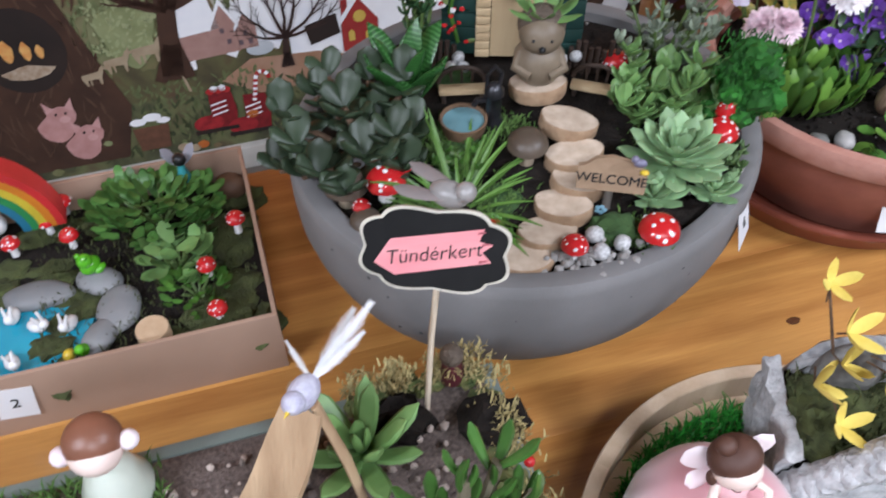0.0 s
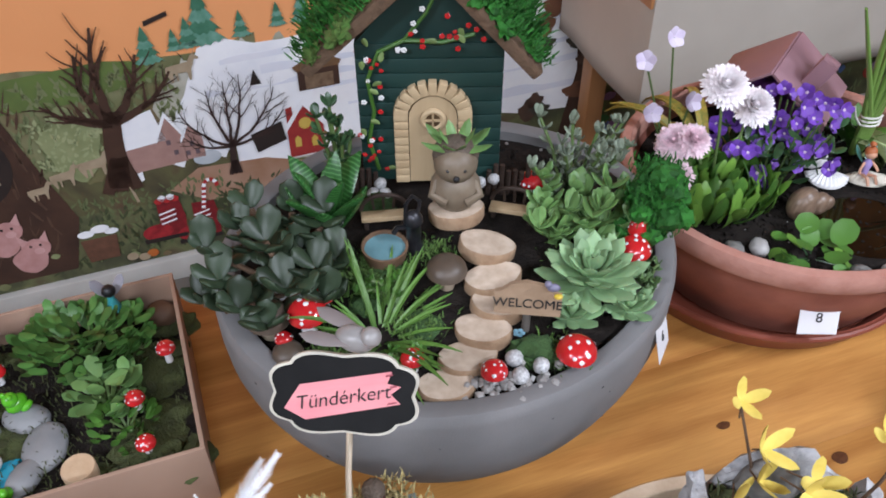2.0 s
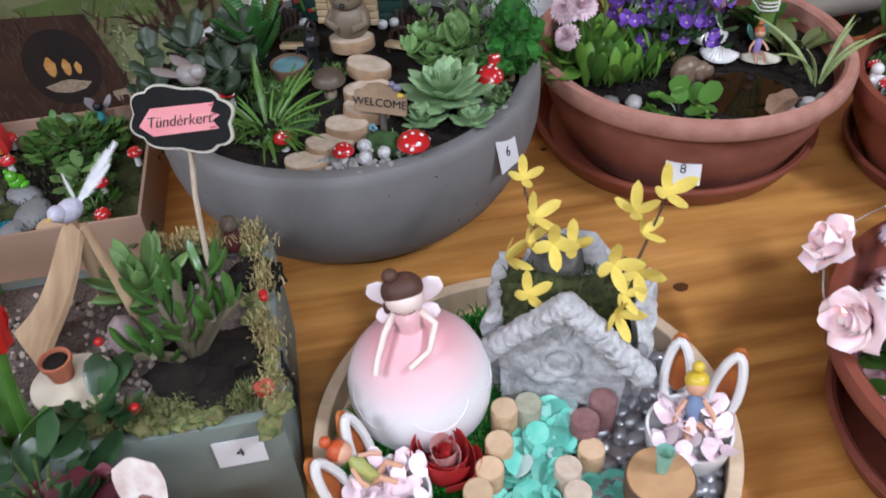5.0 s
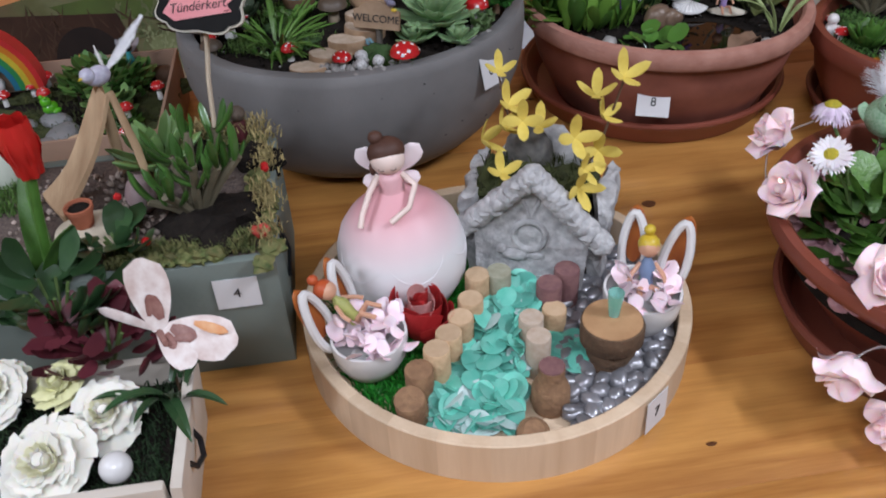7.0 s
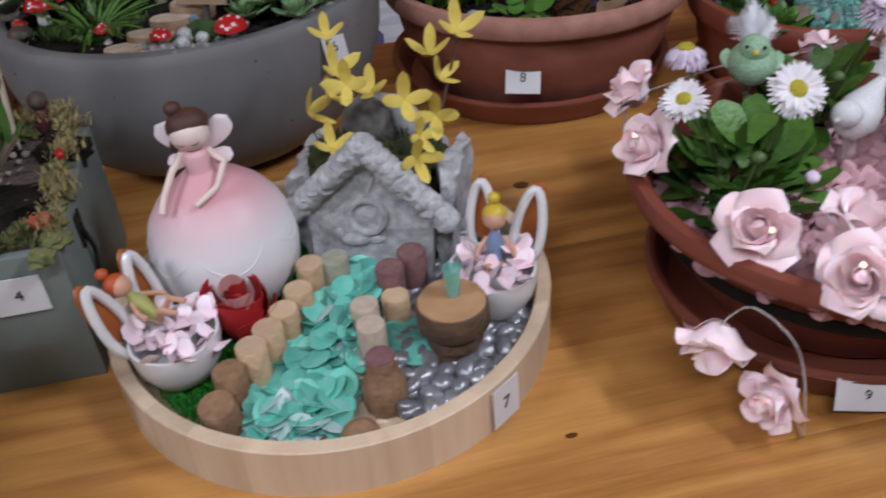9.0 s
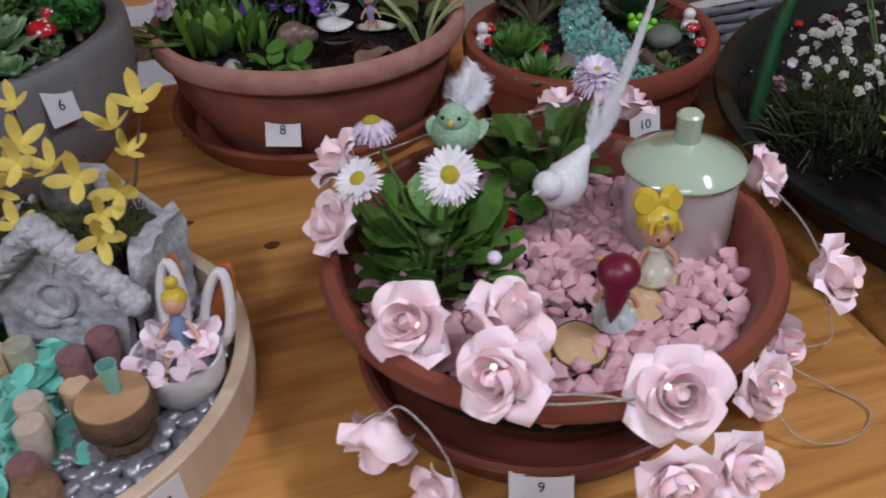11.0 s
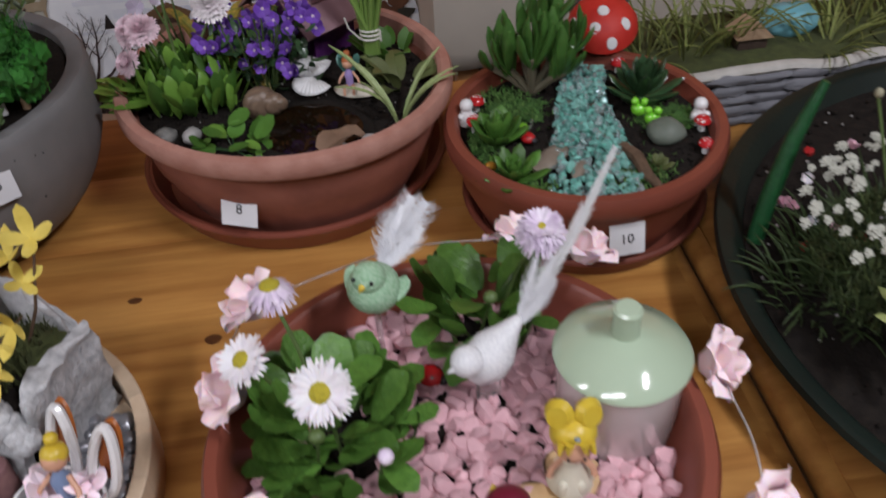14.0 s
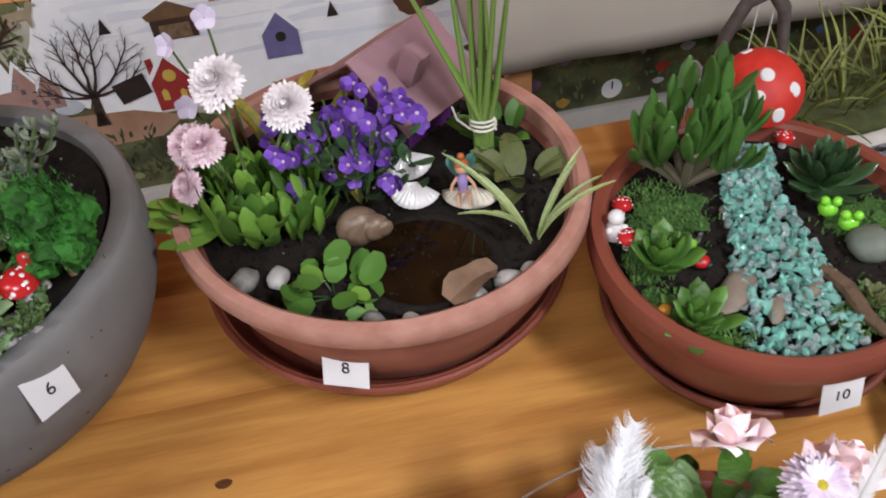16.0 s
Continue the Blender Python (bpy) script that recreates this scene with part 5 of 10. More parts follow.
# glittered birds with feather tails
def plume(parent, base, direction, L, W, seed, n=90, bend=(0, 0, 0), material=FEATHER, fluff=0.35, label=""):
    """A soft feather: a thin quill with two vanes of fine separate barbs that clump and part."""
    rn = random.Random(seed)
    d = Vector(direction).normalized()
    side = d.cross(Vector((0.3, -0.8, 0.5))).normalized()
    up = side.cross(d)
    bend = Vector(bend)
    verts, faces = [], []

    def spine(t):
        return d * (L * t) + bend * (L * t * t)

    gap = [rn.uniform(0.72, 1.05) for _ in range(12)]
    for sgn in (-1, 1):
        for i in range(n):
            t = 0.04 + 0.96 * i / n
            p = spine(t)
            run = (spine(min(1, t + 0.02)) - spine(t - 0.02)).normalized()
            reach = W * (math.sin(math.pi * (0.10 + 0.82 * t)) ** 0.75) * gap[int(t * 11.9)] * rn.uniform(0.8, 1.08)
            lift = rn.uniform(-1, 1) * fluff
            w = L * 0.0095
            prev = None
            for k in range(4):
                f = k / 3
                q = p + side * (sgn * reach * math.sin(f * 1.2)) + run * (reach * (0.35 * f + 0.75 * f * f)) + up * (reach * lift * f * f)
                e = run * (w * (1 - 0.75 * f))
                a = len(verts)
                verts += [q - e, q + e]
                if prev is not None:
                    faces.append((prev, prev + 1, a + 1, a))
                prev = a
    vane = bpy.data.meshes.new("vane")
    vane.from_pydata([tuple(v) for v in verts], [], faces)
    vane.materials.append(material)
    ob = part("feather", tube([spine(k / 6) for k in range(7)], [L * 0.008 * (1 - k / 8) for k in range(7)], 6), material, parent, label, m=Matrix.Translation(base))
    v = new("vane", vane)
    v.parent = ob
    return ob


gb = thing("bird_ornament", pose(0.797, 0.545, 0.150, 0, 0, -8), "mint green glittered bird pick with white feather tail", "ornament", "bird ornaments")
MINT = mat("mint_glitter", (0.24, 0.46, 0.26), 0.22, (0.46, 0.64, 0.46), scale=420, bump=0.8, bscale=900)
part("bird_body", merge(ball(0.0205, 0, 0, 0.028, 1, 1, 0.95, 3), ball(0.013, 0, -0.006, 0.044, 1, 1, 0.9, 3)), MINT, gb)
part("beak", lathe([(0.003, 0), (0, 0.006)], 10), YELLOW, gb, m=pose(0, -0.018, 0.045, 90, 0, 0))
for sx in (-1, 1):
    part("eye", ball(0.0017, 0, 0, 0), BLACK, gb, m=pose(sx * 0.007, -0.0165, 0.049))
    part("wing", fatleaf(0.020, 0.012, 0.004, 0.1), MINT, gb, m=pose(sx * 0.019, -0.004, 0.024, 25, 0, sx * -8))
part("pick", tube([(0, 0, 0.01), (0, 0.002, -0.062)], 0.0022, 7), GLASS, gb, "clear pick")
for k, (dx, dy, dz, L) in enumerate(((-0.06, 0.98, -0.06, 0.105), (0.24, 0.94, 0.10, 0.080), (-0.34, 0.92, 0.02, 0.078), (0.10, 0.96, 0.20, 0.086), (-0.16, 0.95, 0.26, 0.070), (0.48, 0.84, 0.16, 0.060))):
    plume(gb, (0.001, 0.016, 0.034), (dx, dy, dz), L * 0.80, L * 0.17, 30 + k, 70, (0.12 * (-1) ** k, 0.02, 0.05), fluff=0.5)

wb = thing("bird_ornament", pose(0.884, 0.522, 0.125, 0, 0, -46), "white glittered bird clip with a long feather tail", "ornament", "bird ornaments")
# the bird looks along -x after turning; its body leans back and the tail rises
part("bird_body", merge(moved(body([(0, -0.020), (0.010, -0.016), (0.0185, -0.002), (0.0175, 0.012), (0.009, 0.028), (0.004, 0.040), (0, 0.043)], 24), pose(0, 0, 0.012, -48, 0, 0)), ball(0.0125, 0, -0.016, 0.022, 1, 1.05, 0.95, 3)), GLITTER, wb)
part("beak", lathe([(0.003, 0), (0, 0.007)], 10), GLITTER, wb, m=pose(0, -0.028, 0.021, 95, 0, 0))
part("clip", boxm(0.006, 0.020, 0.03, 0.001), GLASS, wb, m=pose(0, 0.002, -0.030))
for k, (dx, dy, dz, L) in enumerate(((0.0, 0.60, 0.66, 0.056), (0.22, 0.55, 0.66, 0.046), (-0.24, 0.58, 0.62, 0.048), (0.05, 0.72, 0.45, 0.044))):
    plume(wb, (0, 0.028, 0.032), (dx, dy, dz), L, L * 0.17, 40 + k, 60, (0.0, -0.1, 0.2), fluff=0.4)
plume(wb, (0, 0.030, 0.034), (-0.24, 0.86, 0.42), 0.140, 0.0068, 46, 90, (0.0, -0.06, 0.22), SHEER, 0.2, "long translucent feather")

# daisies
rn = random.Random(41)
bl = [mesh_of("leaf", moved(fatleaf(1.0, w, 0.025, c, 0.22, 0.66, 0.4, 8, 8, 0.3), pose(0, 0, 0, r, 0, 0)), mat("daisy_leaf", (0.085, 0.19, 0.032), 0.36, (0.050, 0.125, 0.020), scale=8, each=0.4, bump=0.5, bscale=12, sss=0.05)) for c, r, w in ((0.25, 20, 0.52), (-0.3, 45, 0.56), (-0.5, 60, 0.50), (0.3, 35, 0.60))]


def daisy_plant(x, y, z, n, R, H, seed, label):
    rn = random.Random(seed)
    ob = thing("daisy_plant", pose(x, y, z), label, "flower", "daisies")
    for k in range(n):
        a, d = rn.uniform(0, 360), R * math.sqrt(rn.random())
        piece("leaf", rn.choice(bl), ob, turned(a + rn.uniform(-40, 40), rn.uniform(-34, 34), -0.8 * d * math.sin(math.radians(a)), 0.8 * d * math.cos(math.radians(a)), H * rn.uniform(0, 1) * (1 - 0.5 * d / R), rn.uniform(0.026, 0.050)))
    return ob


def bloom(ob, head, facing, r, n, petals, rows, seed, droop=0.1, centre=0.36):
    """A flower head at a place of the world on a bent stalk from the plant's base."""
    h = Vector(rel(ob, *head))
    q = Vector(facing).to_track_quat("Z", "Y").to_matrix().to_4x4()
    daisy_head(ob, Matrix.Translation(h) @ q, r, n, petals, rows, droop, seed, centre)
    f = Vector(facing).normalized()
    b = Vector((h.x * 0.25, h.y * 0.25, 0.01))
    pts = [b, b.lerp(h, 0.5) + Vector((0, 0, 0.012)), h - f * 0.012, h - f * 0.002]
    part("stalk", tube(pts, 0.0016, 7), STEM, ob)


dp1 = daisy_plant(0.786, 0.462, 0.086, 100, 0.060, 0.066, 7, "daisy plant with white flowers and broad green leaves")
bloom(dp1, (0.801, 0.413, 0.218), (0.12, -0.72, 0.70), 0.0215, 34, WHITEPETAL, 2, 1)
bloom(dp1, (0.730, 0.453, 0.190), (-0.25, -0.45, 0.86), 0.0195, 32, WHITEPETAL, 2, 2)
bloom(dp1, (0.735, 0.505, 0.210), (-0.05, 0.10, 0.99), 0.0205, 32, LILACPETAL, 2, 3, droop=0.75)
dp2 = daisy_plant(0.870, 0.600, 0.086, 60, 0.052, 0.064, 8, "daisy plant with a double lilac-white flower")
bloom(dp2, (0.915, 0.600, 0.203), (0.05, -0.30, 0.95), 0.0225, 40, LILACPETAL, 4, 4, droop=0.5, centre=0.25)
for x, y, z in ((0.830, 0.430, 0.135), (0.786, 0.425, 0.155), (0.880, 0.575, 0.150)):
    solo("flower_bud", ball(0.006, 0, 0, 0, 1, 1, 0.9, 2), LILACPETAL if z < 0.14 else STEM, pose(x, y, z), "closed daisy bud on the plant", "bud", "daisy buds")
    solo("bud_stalk", tube([(0, 0, 0.0), (0.012, -0.012, z - 0.092)], 0.0013, 6), STEM, pose(x - 0.012, y + 0.012, 0.088), "thin green bud stalk", "stalk", "daisy buds")

# foam roses of the light chain
LAMPY = [(0.776, 0.349, 0.141, (-0.25, -0.6, 0.75), 0.036), (0.842, 0.348, 0.150, (0.55, -0.1, 0.8), 0.034), (0.834, 0.304, 0.137, (-0.35, -0.75, 0.55), 0.034),
         (0.944, 0.297, 0.132, (0.05, -0.65, 0.75), 0.037), (1.054, 0.550, 0.131, (0.9, -0.2, 0.4), 0.032), (1.084, 0.445, 0.110, (0.75, -0.5, 0.45), 0.034),
         (1.054, 0.430, 0.050, (0.5, -0.7, 0.5), 0.028), (1.035, 0.395, 0.040, (0.45, -0.75, 0.5), 0.031), (0.751, 0.317, 0.062, (-0.25, -0.35, -0.8), 0.034),
         (0.7915, 0.294, 0.030, (-0.75, -0.55, 0.0), 0.031), (0.704, 0.459, 0.146, (-0.85, -0.4, 0.4), 0.033), (0.696, 0.537, 0.156, (-0.75, 0.0, 0.65), 0.032),
         (0.886, 0.672, 0.135, (-0.1, 0.55, 0.75), 0.029), (0.950, 0.645, 0.149, (0.35, 0.45, 0.8), 0.029), (1.000, 0.312, 0.045, (0.4, -0.8, 0.4), 0.032), (0.955, 0.300, 0.040, (0.0, -0.85, 0.3), 0.034)]
BULB = mat("warm_led", (1.0, 0.72, 0.62), 0.3, (1.0, 0.76, 0.66), glow=3.0, bump=0)
for k, (x, y, z, f, s) in enumerate(LAMPY):
    q = Vector(f).to_track_quat("Z", "Y").to_matrix().to_4x4()
    ob = rose("foam_rose", Matrix.Translation((x, y, z)) @ q @ pose(0, 0, -s * 0.45, 0, 0, k * 50), s * 0.92, PINKFOAM, "pale pink foam rose of a light chain on the planter rim", "foam roses", seed=50 + k)
    part("bulb", ball(0.0023, s * 0.24, 0, s * 0.70), BULB, ob, "tiny warm light")
WIRE = mat("clear_wire", (0.80, 0.77, 0.74), 0.12, (0.85, 0.82, 0.8), trans=0.75, bump=0)
cable = [(0.792, 0.298, 0.030), (0.812, 0.300, 0.008), (0.815, 0.280, 0.010), (0.800, 0.285, 0.085), (0.770, 0.308, 0.105), (0.752, 0.320, 0.075)]


def wire(pts, label):
    out = []
    n = len(pts)
    P = [Vector(p) for p in pts]
    for i in range(n - 1):
        p0, p1, p2, p3 = P[max(i - 1, 0)], P[i], P[i + 1], P[min(i + 2, n - 1)]
        for s in range(6):
            t = s / 6
            out.append(0.5 * ((2 * p1) + (p2 - p0) * t + (2 * p0 - 5 * p1 + 4 * p2 - p3) * t * t + (3 * p1 - p0 - 3 * p2 + p3) * t ** 3))
    out.append(P[-1])
    return solo("light_wire", tube(out, 0.0009, 6), WIRE, pose(0, 0, 0), label, "cable", "light wires")


wire(cable, "thin clear wire of the light chain over the rim")
wire([(0.834, 0.304, 0.125), (0.85, 0.292, 0.129), (0.87, 0.288, 0.131), (0.90, 0.291, 0.131), (0.944, 0.300, 0.128)], "thin clear wire of the light chain over the rim")
wire([(0.842, 0.326, 0.115), (0.86, 0.298, 0.130), (0.885, 0.296, 0.132), (0.91, 0.294, 0.130), (0.925, 0.290, 0.120)], "thin clear wire of the light chain over the rim")
wire([(1.035, 0.395, 0.035), (1.06, 0.37, 0.010), (1.10, 0.375, 0.003), (1.125, 0.405, 0.003), (1.10, 0.43, 0.004), (1.065, 0.425, 0.03), (1.054, 0.430, 0.045)], "thin clear wire looped on the table")
wire([(1.054, 0.430, 0.050), (1.09, 0.46, 0.020), (1.115, 0.48, 0.012), (1.105, 0.49, 0.05), (1.084, 0.455, 0.100)], "thin clear wire between two foam roses")
wire([(1.084, 0.450, 0.105), (1.075, 0.49, 0.120), (1.062, 0.52, 0.128), (1.054, 0.550, 0.126)], "thin clear wire between two foam roses")
wire([(0.704, 0.458, 0.14), (0.690, 0.49, 0.135), (0.694, 0.535, 0.15)], "thin clear wire between two foam roses")
wire([(0.694, 0.535, 0.15), (0.735, 0.60, 0.131), (0.80, 0.645, 0.131), (0.884, 0.668, 0.13)], "thin clear wire along the back rim")

# ---- grey bowl: fairy house and path ----
GREENWOOD = wood("green_painted_boards", (0.010, 0.042, 0.034), (0.006, 0.026, 0.022), rough=0.6, along=0, each=0.15)
CREAMWOOD = wood("cream_wood", (0.56, 0.43, 0.26), (0.38, 0.26, 0.14), rough=0.6, along=2, each=0.06)
DARKWOOD = mat("dark_stained_wood", (0.035, 0.022, 0.016), 0.7, (0.06, 0.038, 0.028), scale=80, bump=0.5)
IRON = mat("black_iron", (0.02, 0.02, 0.023), 0.35, (0.05, 0.05, 0.055), scale=80, metal=0.6)
TOFFEE = mat("brown_clay", (0.21, 0.165, 0.115), 0.5, (0.14, 0.105, 0.07), scale=60, bump=0.15)

HM = pose(0.204, 0.838, 0.196, 0, 0, 0) @ Matrix.Scale(1.08, 4)
FH = thing("fairy_house", HM, "dark green wooden fairy house with a cream arched door", "toy house")
W2 = 0.059
for k in range(10):
    z = 0.006 + k * 0.0135
    part("plank", boxm(2 * W2 + 0.004 * (k % 2) * 0, 0.008, 0.0128, 0.001), GREENWOOD, FH, m=pose(0, -0.022, z))
part("house_body", boxm(2 * W2 - 0.004, 0.072, 0.139, 0.002), GREENWOOD, FH, m=pose(0, 0.018, 0.004))
part("gable", moved(polygon([(-W2, 0), (W2, 0), (0, 0.072)], 0.08), pose(0, -0.024, 0.139)), GREENWOOD, FH)
for sx, tilt, run in ((-1, 43, 0.134), (1, 48, 0.128)):
    rf = part("roof_slope", boxm(run, 0.112, 0.011, 0.003), BARK, FH, "bark-clad roof slope", m=pose(0, 0.014, 0.214) @ pose(0, 0, 0, 0, sx * tilt, 0) @ pose(sx * run / 2, 0, -0.006))
    rn = random.Random(60 + sx)
    clumps("roof_moss", rf, [(rn.uniform(-run, run) * 0.47, rn.uniform(-0.056, 0.05), 0.012, rn.uniform(0.007, 0.013), rn.uniform(0.007, 0.013), 0.007) for _ in range(34)], BRIGHTMOSS if sx > 0 else mat("mid_green_moss", (0.05, 0.14, 0.02), 0.9, (0.09, 0.12, 0.03), scale=120, bump=1.0, bscale=500), 70 + sx, "green moss on the roof", amp=0.7)
    fuzz("roof_moss_fuzz", rf, lambda r: (r.uniform(-run, run) * 0.49, r.uniform(-0.058, 0.055), 0.012 + r.uniform(0, 0.010)), 1500, 0.010, 0.0008, BRIGHTMOSS, 80 + sx)
door = part("door", moved(polygon([(-0.020, 0), (0.020, 0), (0.020, 0.066)] + [(0.020 * math.cos(a), 0.066 + 0.021 * math.sin(a)) for a in (math.pi * k / 12 for k in range(1, 12))] + [(-0.020, 0.066)], 0.004), pose(0.002, -0.031, 0.008)), CREAMWOOD, FH, "cream arched door")
part("door_window", moved(lathe([(0.0062, 0.002), (0.0085, 0.003), (0.0105, 0.002), (0.0108, 0)], 28), pose(0, 0, 0, 90, 0, 0)), CREAMWOOD, door, "round window frame", m=pose(0.002, -0.0325, 0.074))
part("door_pane", moved(lathe([(0, 0.001), (0.0068, 0.001)], 24), pose(0, 0, 0, 90, 0, 0)), mat("amber_window", (0.10, 0.06, 0.03), 0.3), door, m=pose(0.002, -0.0327, 0.074))
for k in range(2):
    part("glazing_bar", boxm(0.0016, 0.002, 0.014, 0), CREAMWOOD, door, m=pose(0.002, -0.0345, 0.074) @ pose(0, 0, 0, 0, 90 * k, 0) @ pose(0, 0, -0.007))
blk = mesh_of("arch_block", boxm(0.0120, 0.008, 0.0070, 0.0012), CREAMWOOD)
for sx in (-1, 1):
    for k in range(9):
        piece("arch_block", blk, FH, pose(0.002 + sx * 0.0265, -0.029, 0.008 + k * 0.0080))
for k in range(11):
    a = math.pi * (k + 0.5) / 11
    piece("arch_block", blk, FH, pose(0.002 + 0.0265 * math.cos(a), -0.029, 0.076 + 0.0265 * math.sin(a)) @ pose(0, 0, 0, 0, -math.degrees(a), 0) @ pose(0, 0, -0.0035))
# flowering vine on the wall
vine = [(-0.045, 0.02), (-0.052, 0.05), (-0.046, 0.08), (-0.050, 0.11), (-0.040, 0.135), (-0.02, 0.145), (0.01, 0.143), (0.035, 0.15)]
part("vine", tube([(x, -0.029, z) for x, z in vine], 0.0018, 6), LEAF, FH, "painted green vine")
part("vine", tube([(-0.02, -0.029, 0.145), (-0.002, -0.029, 0.168), (0.006, -0.029, 0.185)], 0.0015, 6), LEAF, FH)
rn = random.Random(77)
red = mesh_of("blossom", merge(*[ball(0.0020, 0.0023 * math.cos(a), -0.001, 0.0023 * math.sin(a), 1, 0.5, 1, 1) for a in (k * 1.2566 for k in range(5))]), REDGLOSS)
wht = mesh_of("blossom", merge(*[ball(0.0020, 0.0023 * math.cos(a), -0.001, 0.0023 * math.sin(a), 1, 0.5, 1, 1) for a in (k * 1.2566 for k in range(5))]), WHITE)
lf = mesh_of("vine_leaf", fatleaf(0.0085, 0.0048, 0.0015, 0.2), mat("painted_leaf_green", (0.13, 0.20, 0.06), 0.5, (0.20, 0.26, 0.10), scale=60, each=0.3))
for k in range(46):
    t = rn.random() * (len(vine) - 1)
    i = int(t)
    x = vine[i][0] + (vine[i + 1][0] - vine[i][0]) * (t - i) + rn.uniform(-0.009, 0.009)
    z = vine[i][1] + (vine[i + 1][1] - vine[i][1]) * (t - i) + rn.uniform(-0.008, 0.010)
    if k % 4 == 3:
        piece("vine_leaf", lf, FH, pose(x, -0.030, z, 90, 0, 0) @ pose(0, 0, 0, 0, 0, rn.uniform(0, 360)))
    else:
        piece("blossom", red if k % 4 < 2 else wht, FH, pose(x, -0.030, z) @ Matrix.Scale(rn.uniform(0.45, 0.66), 4))
for x, z in ((-0.005, 0.172), (0.004, 0.188), (-0.012, 0.16), (0.014, 0.166), (0.03, 0.158), (0.042, 0.146), (0.022, 0.138)):
    piece("blossom", red if x > 0 else wht, FH, pose(x, -0.030, z) @ Matrix.Scale(0.62, 4))

# picket fences of twigs
fen = thing("twig_fence", pose(0.205, 0.802, 0.186), "low fence of dark upright twigs in front of the house", "fence")
rn = random.Random(90)
for x0, x1 in ((-0.085, -0.048), (0.052, 0.100)):
    k = x0
    while k < x1:
        part("picket", tube([(0, 0, 0), (0.001, 0.001, rn.uniform(0.028, 0.042))], [0.0028, 0.0024], 7), DARKWOOD, fen, m=pose(k, -0.004 + 0.25 * (abs(k) - 0.05) * 0.5, 0))
        k += 0.0062

# wood slice path
n = 0
for x, y, z, r in ((0.2145, 0.5795, 0.181, 0.0225), (0.231, 0.604, 0.185, 0.0240), (0.2445, 0.628, 0.1915, 0.0235), (0.258, 0.652, 0.196, 0.0235), (0.256, 0.676, 0.203, 0.0245), (0.250, 0.707, 0.212, 0.0245), (0.226, 0.742, 0.222, 0.0245)):
    n += 1
    sl = thing("wood_slice", pose(x, y, z - 0.0115, -4, 4 * (-1) ** n, (n % 3 - 1) * 14), "round bark-edged wood slice laid as a stepping stone", "wood slice", "stepping slices")
    part("disc", lathe([(0, 0), (r * 0.96, 0), (r * 0.985, 0.002), (r * 0.985, 0.0135), (0, 0.0148)], 28, 0.70, 0.06), mat("weathered_cut_wood", (0.55, 0.45, 0.35), 0.8, (0.36, 0.27, 0.19), scale=70, bump=0.3, each=0.15), sl, "pale cut face")
    part("bark_rim", lathe([(r * 0.97, 0.0), (r * 1.01, 0.002), (r * 1.01, 0.0125), (r * 0.98, 0.0138)], 28, 0.70, 0.06), PALEBARK, sl)

# hedgehog figure, one plain mesh
hp = [(body([(0, 0), (0.017, 0.001), (0.0225, 0.010), (0.022, 0.022), (0.017, 0.031), (0.012, 0.035)], 24), TOFFEE), (ball(0.0195, 0, -0.002, 0.045, 1, 1, 0.92, 3), TOFFEE),
      (ball(0.0205, 0, 0.004, 0.049, 1, 0.95, 0.85, 3), mat("dark_brown_clay", (0.075, 0.055, 0.04), 0.7, (0.12, 0.09, 0.065), scale=200, bump=1.0, bscale=400)), (ball(0.003, 0, -0.0225, 0.042), BLACK),
      (ball(0.0016, -0.0075, -0.019, 0.048), BLACK), (ball(0.0016, 0.0075, -0.019, 0.048), BLACK)]
for sx in (-1, 1):
    hp.append((tube([(sx * 0.017, -0.004, 0.026), (sx * 0.021, -0.014, 0.018), (sx * 0.008, -0.021, 0.014)], 0.0042, 8), TOFFEE))
multi("hedgehog_figure", hp, pose(0.225, 0.750, 0.226) @ Matrix.Scale(0.98, 4), "brown clay hedgehog figure sitting on a wood slice", "figurine")
lv = [mesh_of("leaf", fatleaf(0.026, 0.010, 0.0018, 0.5, 0.4, 0.5, 0.05), LEAFLIGHT)]
shrub("leaf_hat", pose(0.226, 0.752, 0.281), "pale green leafy sprig lying on the hedgehog", "leaves", lv, [], [(0, turned(a, t, 0, 0, 0.002, s)) for a, t, s in ((20, 10, 0.9), (70, 5, 1.2), (110, -5, 1.25), (150, 10, 1.0), (200, 12, 0.8), (250, -10, 1.2), (290, -5, 1.2), (330, 8, 1.0), (90, 25, 0.9), (270, 25, 0.9))], LEAF)

# welcome sign
SIGNW = mat("painted_sign_clay", (0.36, 0.25, 0.16), 0.7, (0.27, 0.18, 0.11), scale=60, bump=0.3)
ws = thing("welcome_sign", pose(0.279, 0.629, 0.184, 0, 0, -7) @ Matrix.Scale(0.86, 4), "small carved sign board reading welcome on a post", "sign")
part("post", tube([(0, 0.009, -0.004), (0.001, 0.014, 0.048)], 0.0042, 10), mat("grey_post", (0.16, 0.14, 0.12), 0.8), ws)
pl = part("plate", moved(polygon([(-0.031, 0.026), (0.031, 0.026), (0.031, 0.049), (0.022, 0.051), (0.014, 0.058), (-0.002, 0.061), (-0.016, 0.058), (-0.024, 0.051), (-0.031, 0.049)], 0.006), pose(0, -0.004, 0, -14, 0, 0)), SIGNW, ws, "sand-coloured board")
letters("lettering", "WELCOME", 0.0134, INK, ws, pose(0, 0, 0, -14, 0, 0) @ pose(0, -0.0046, 0.0375, 90, 0, 0), "black painted letters")
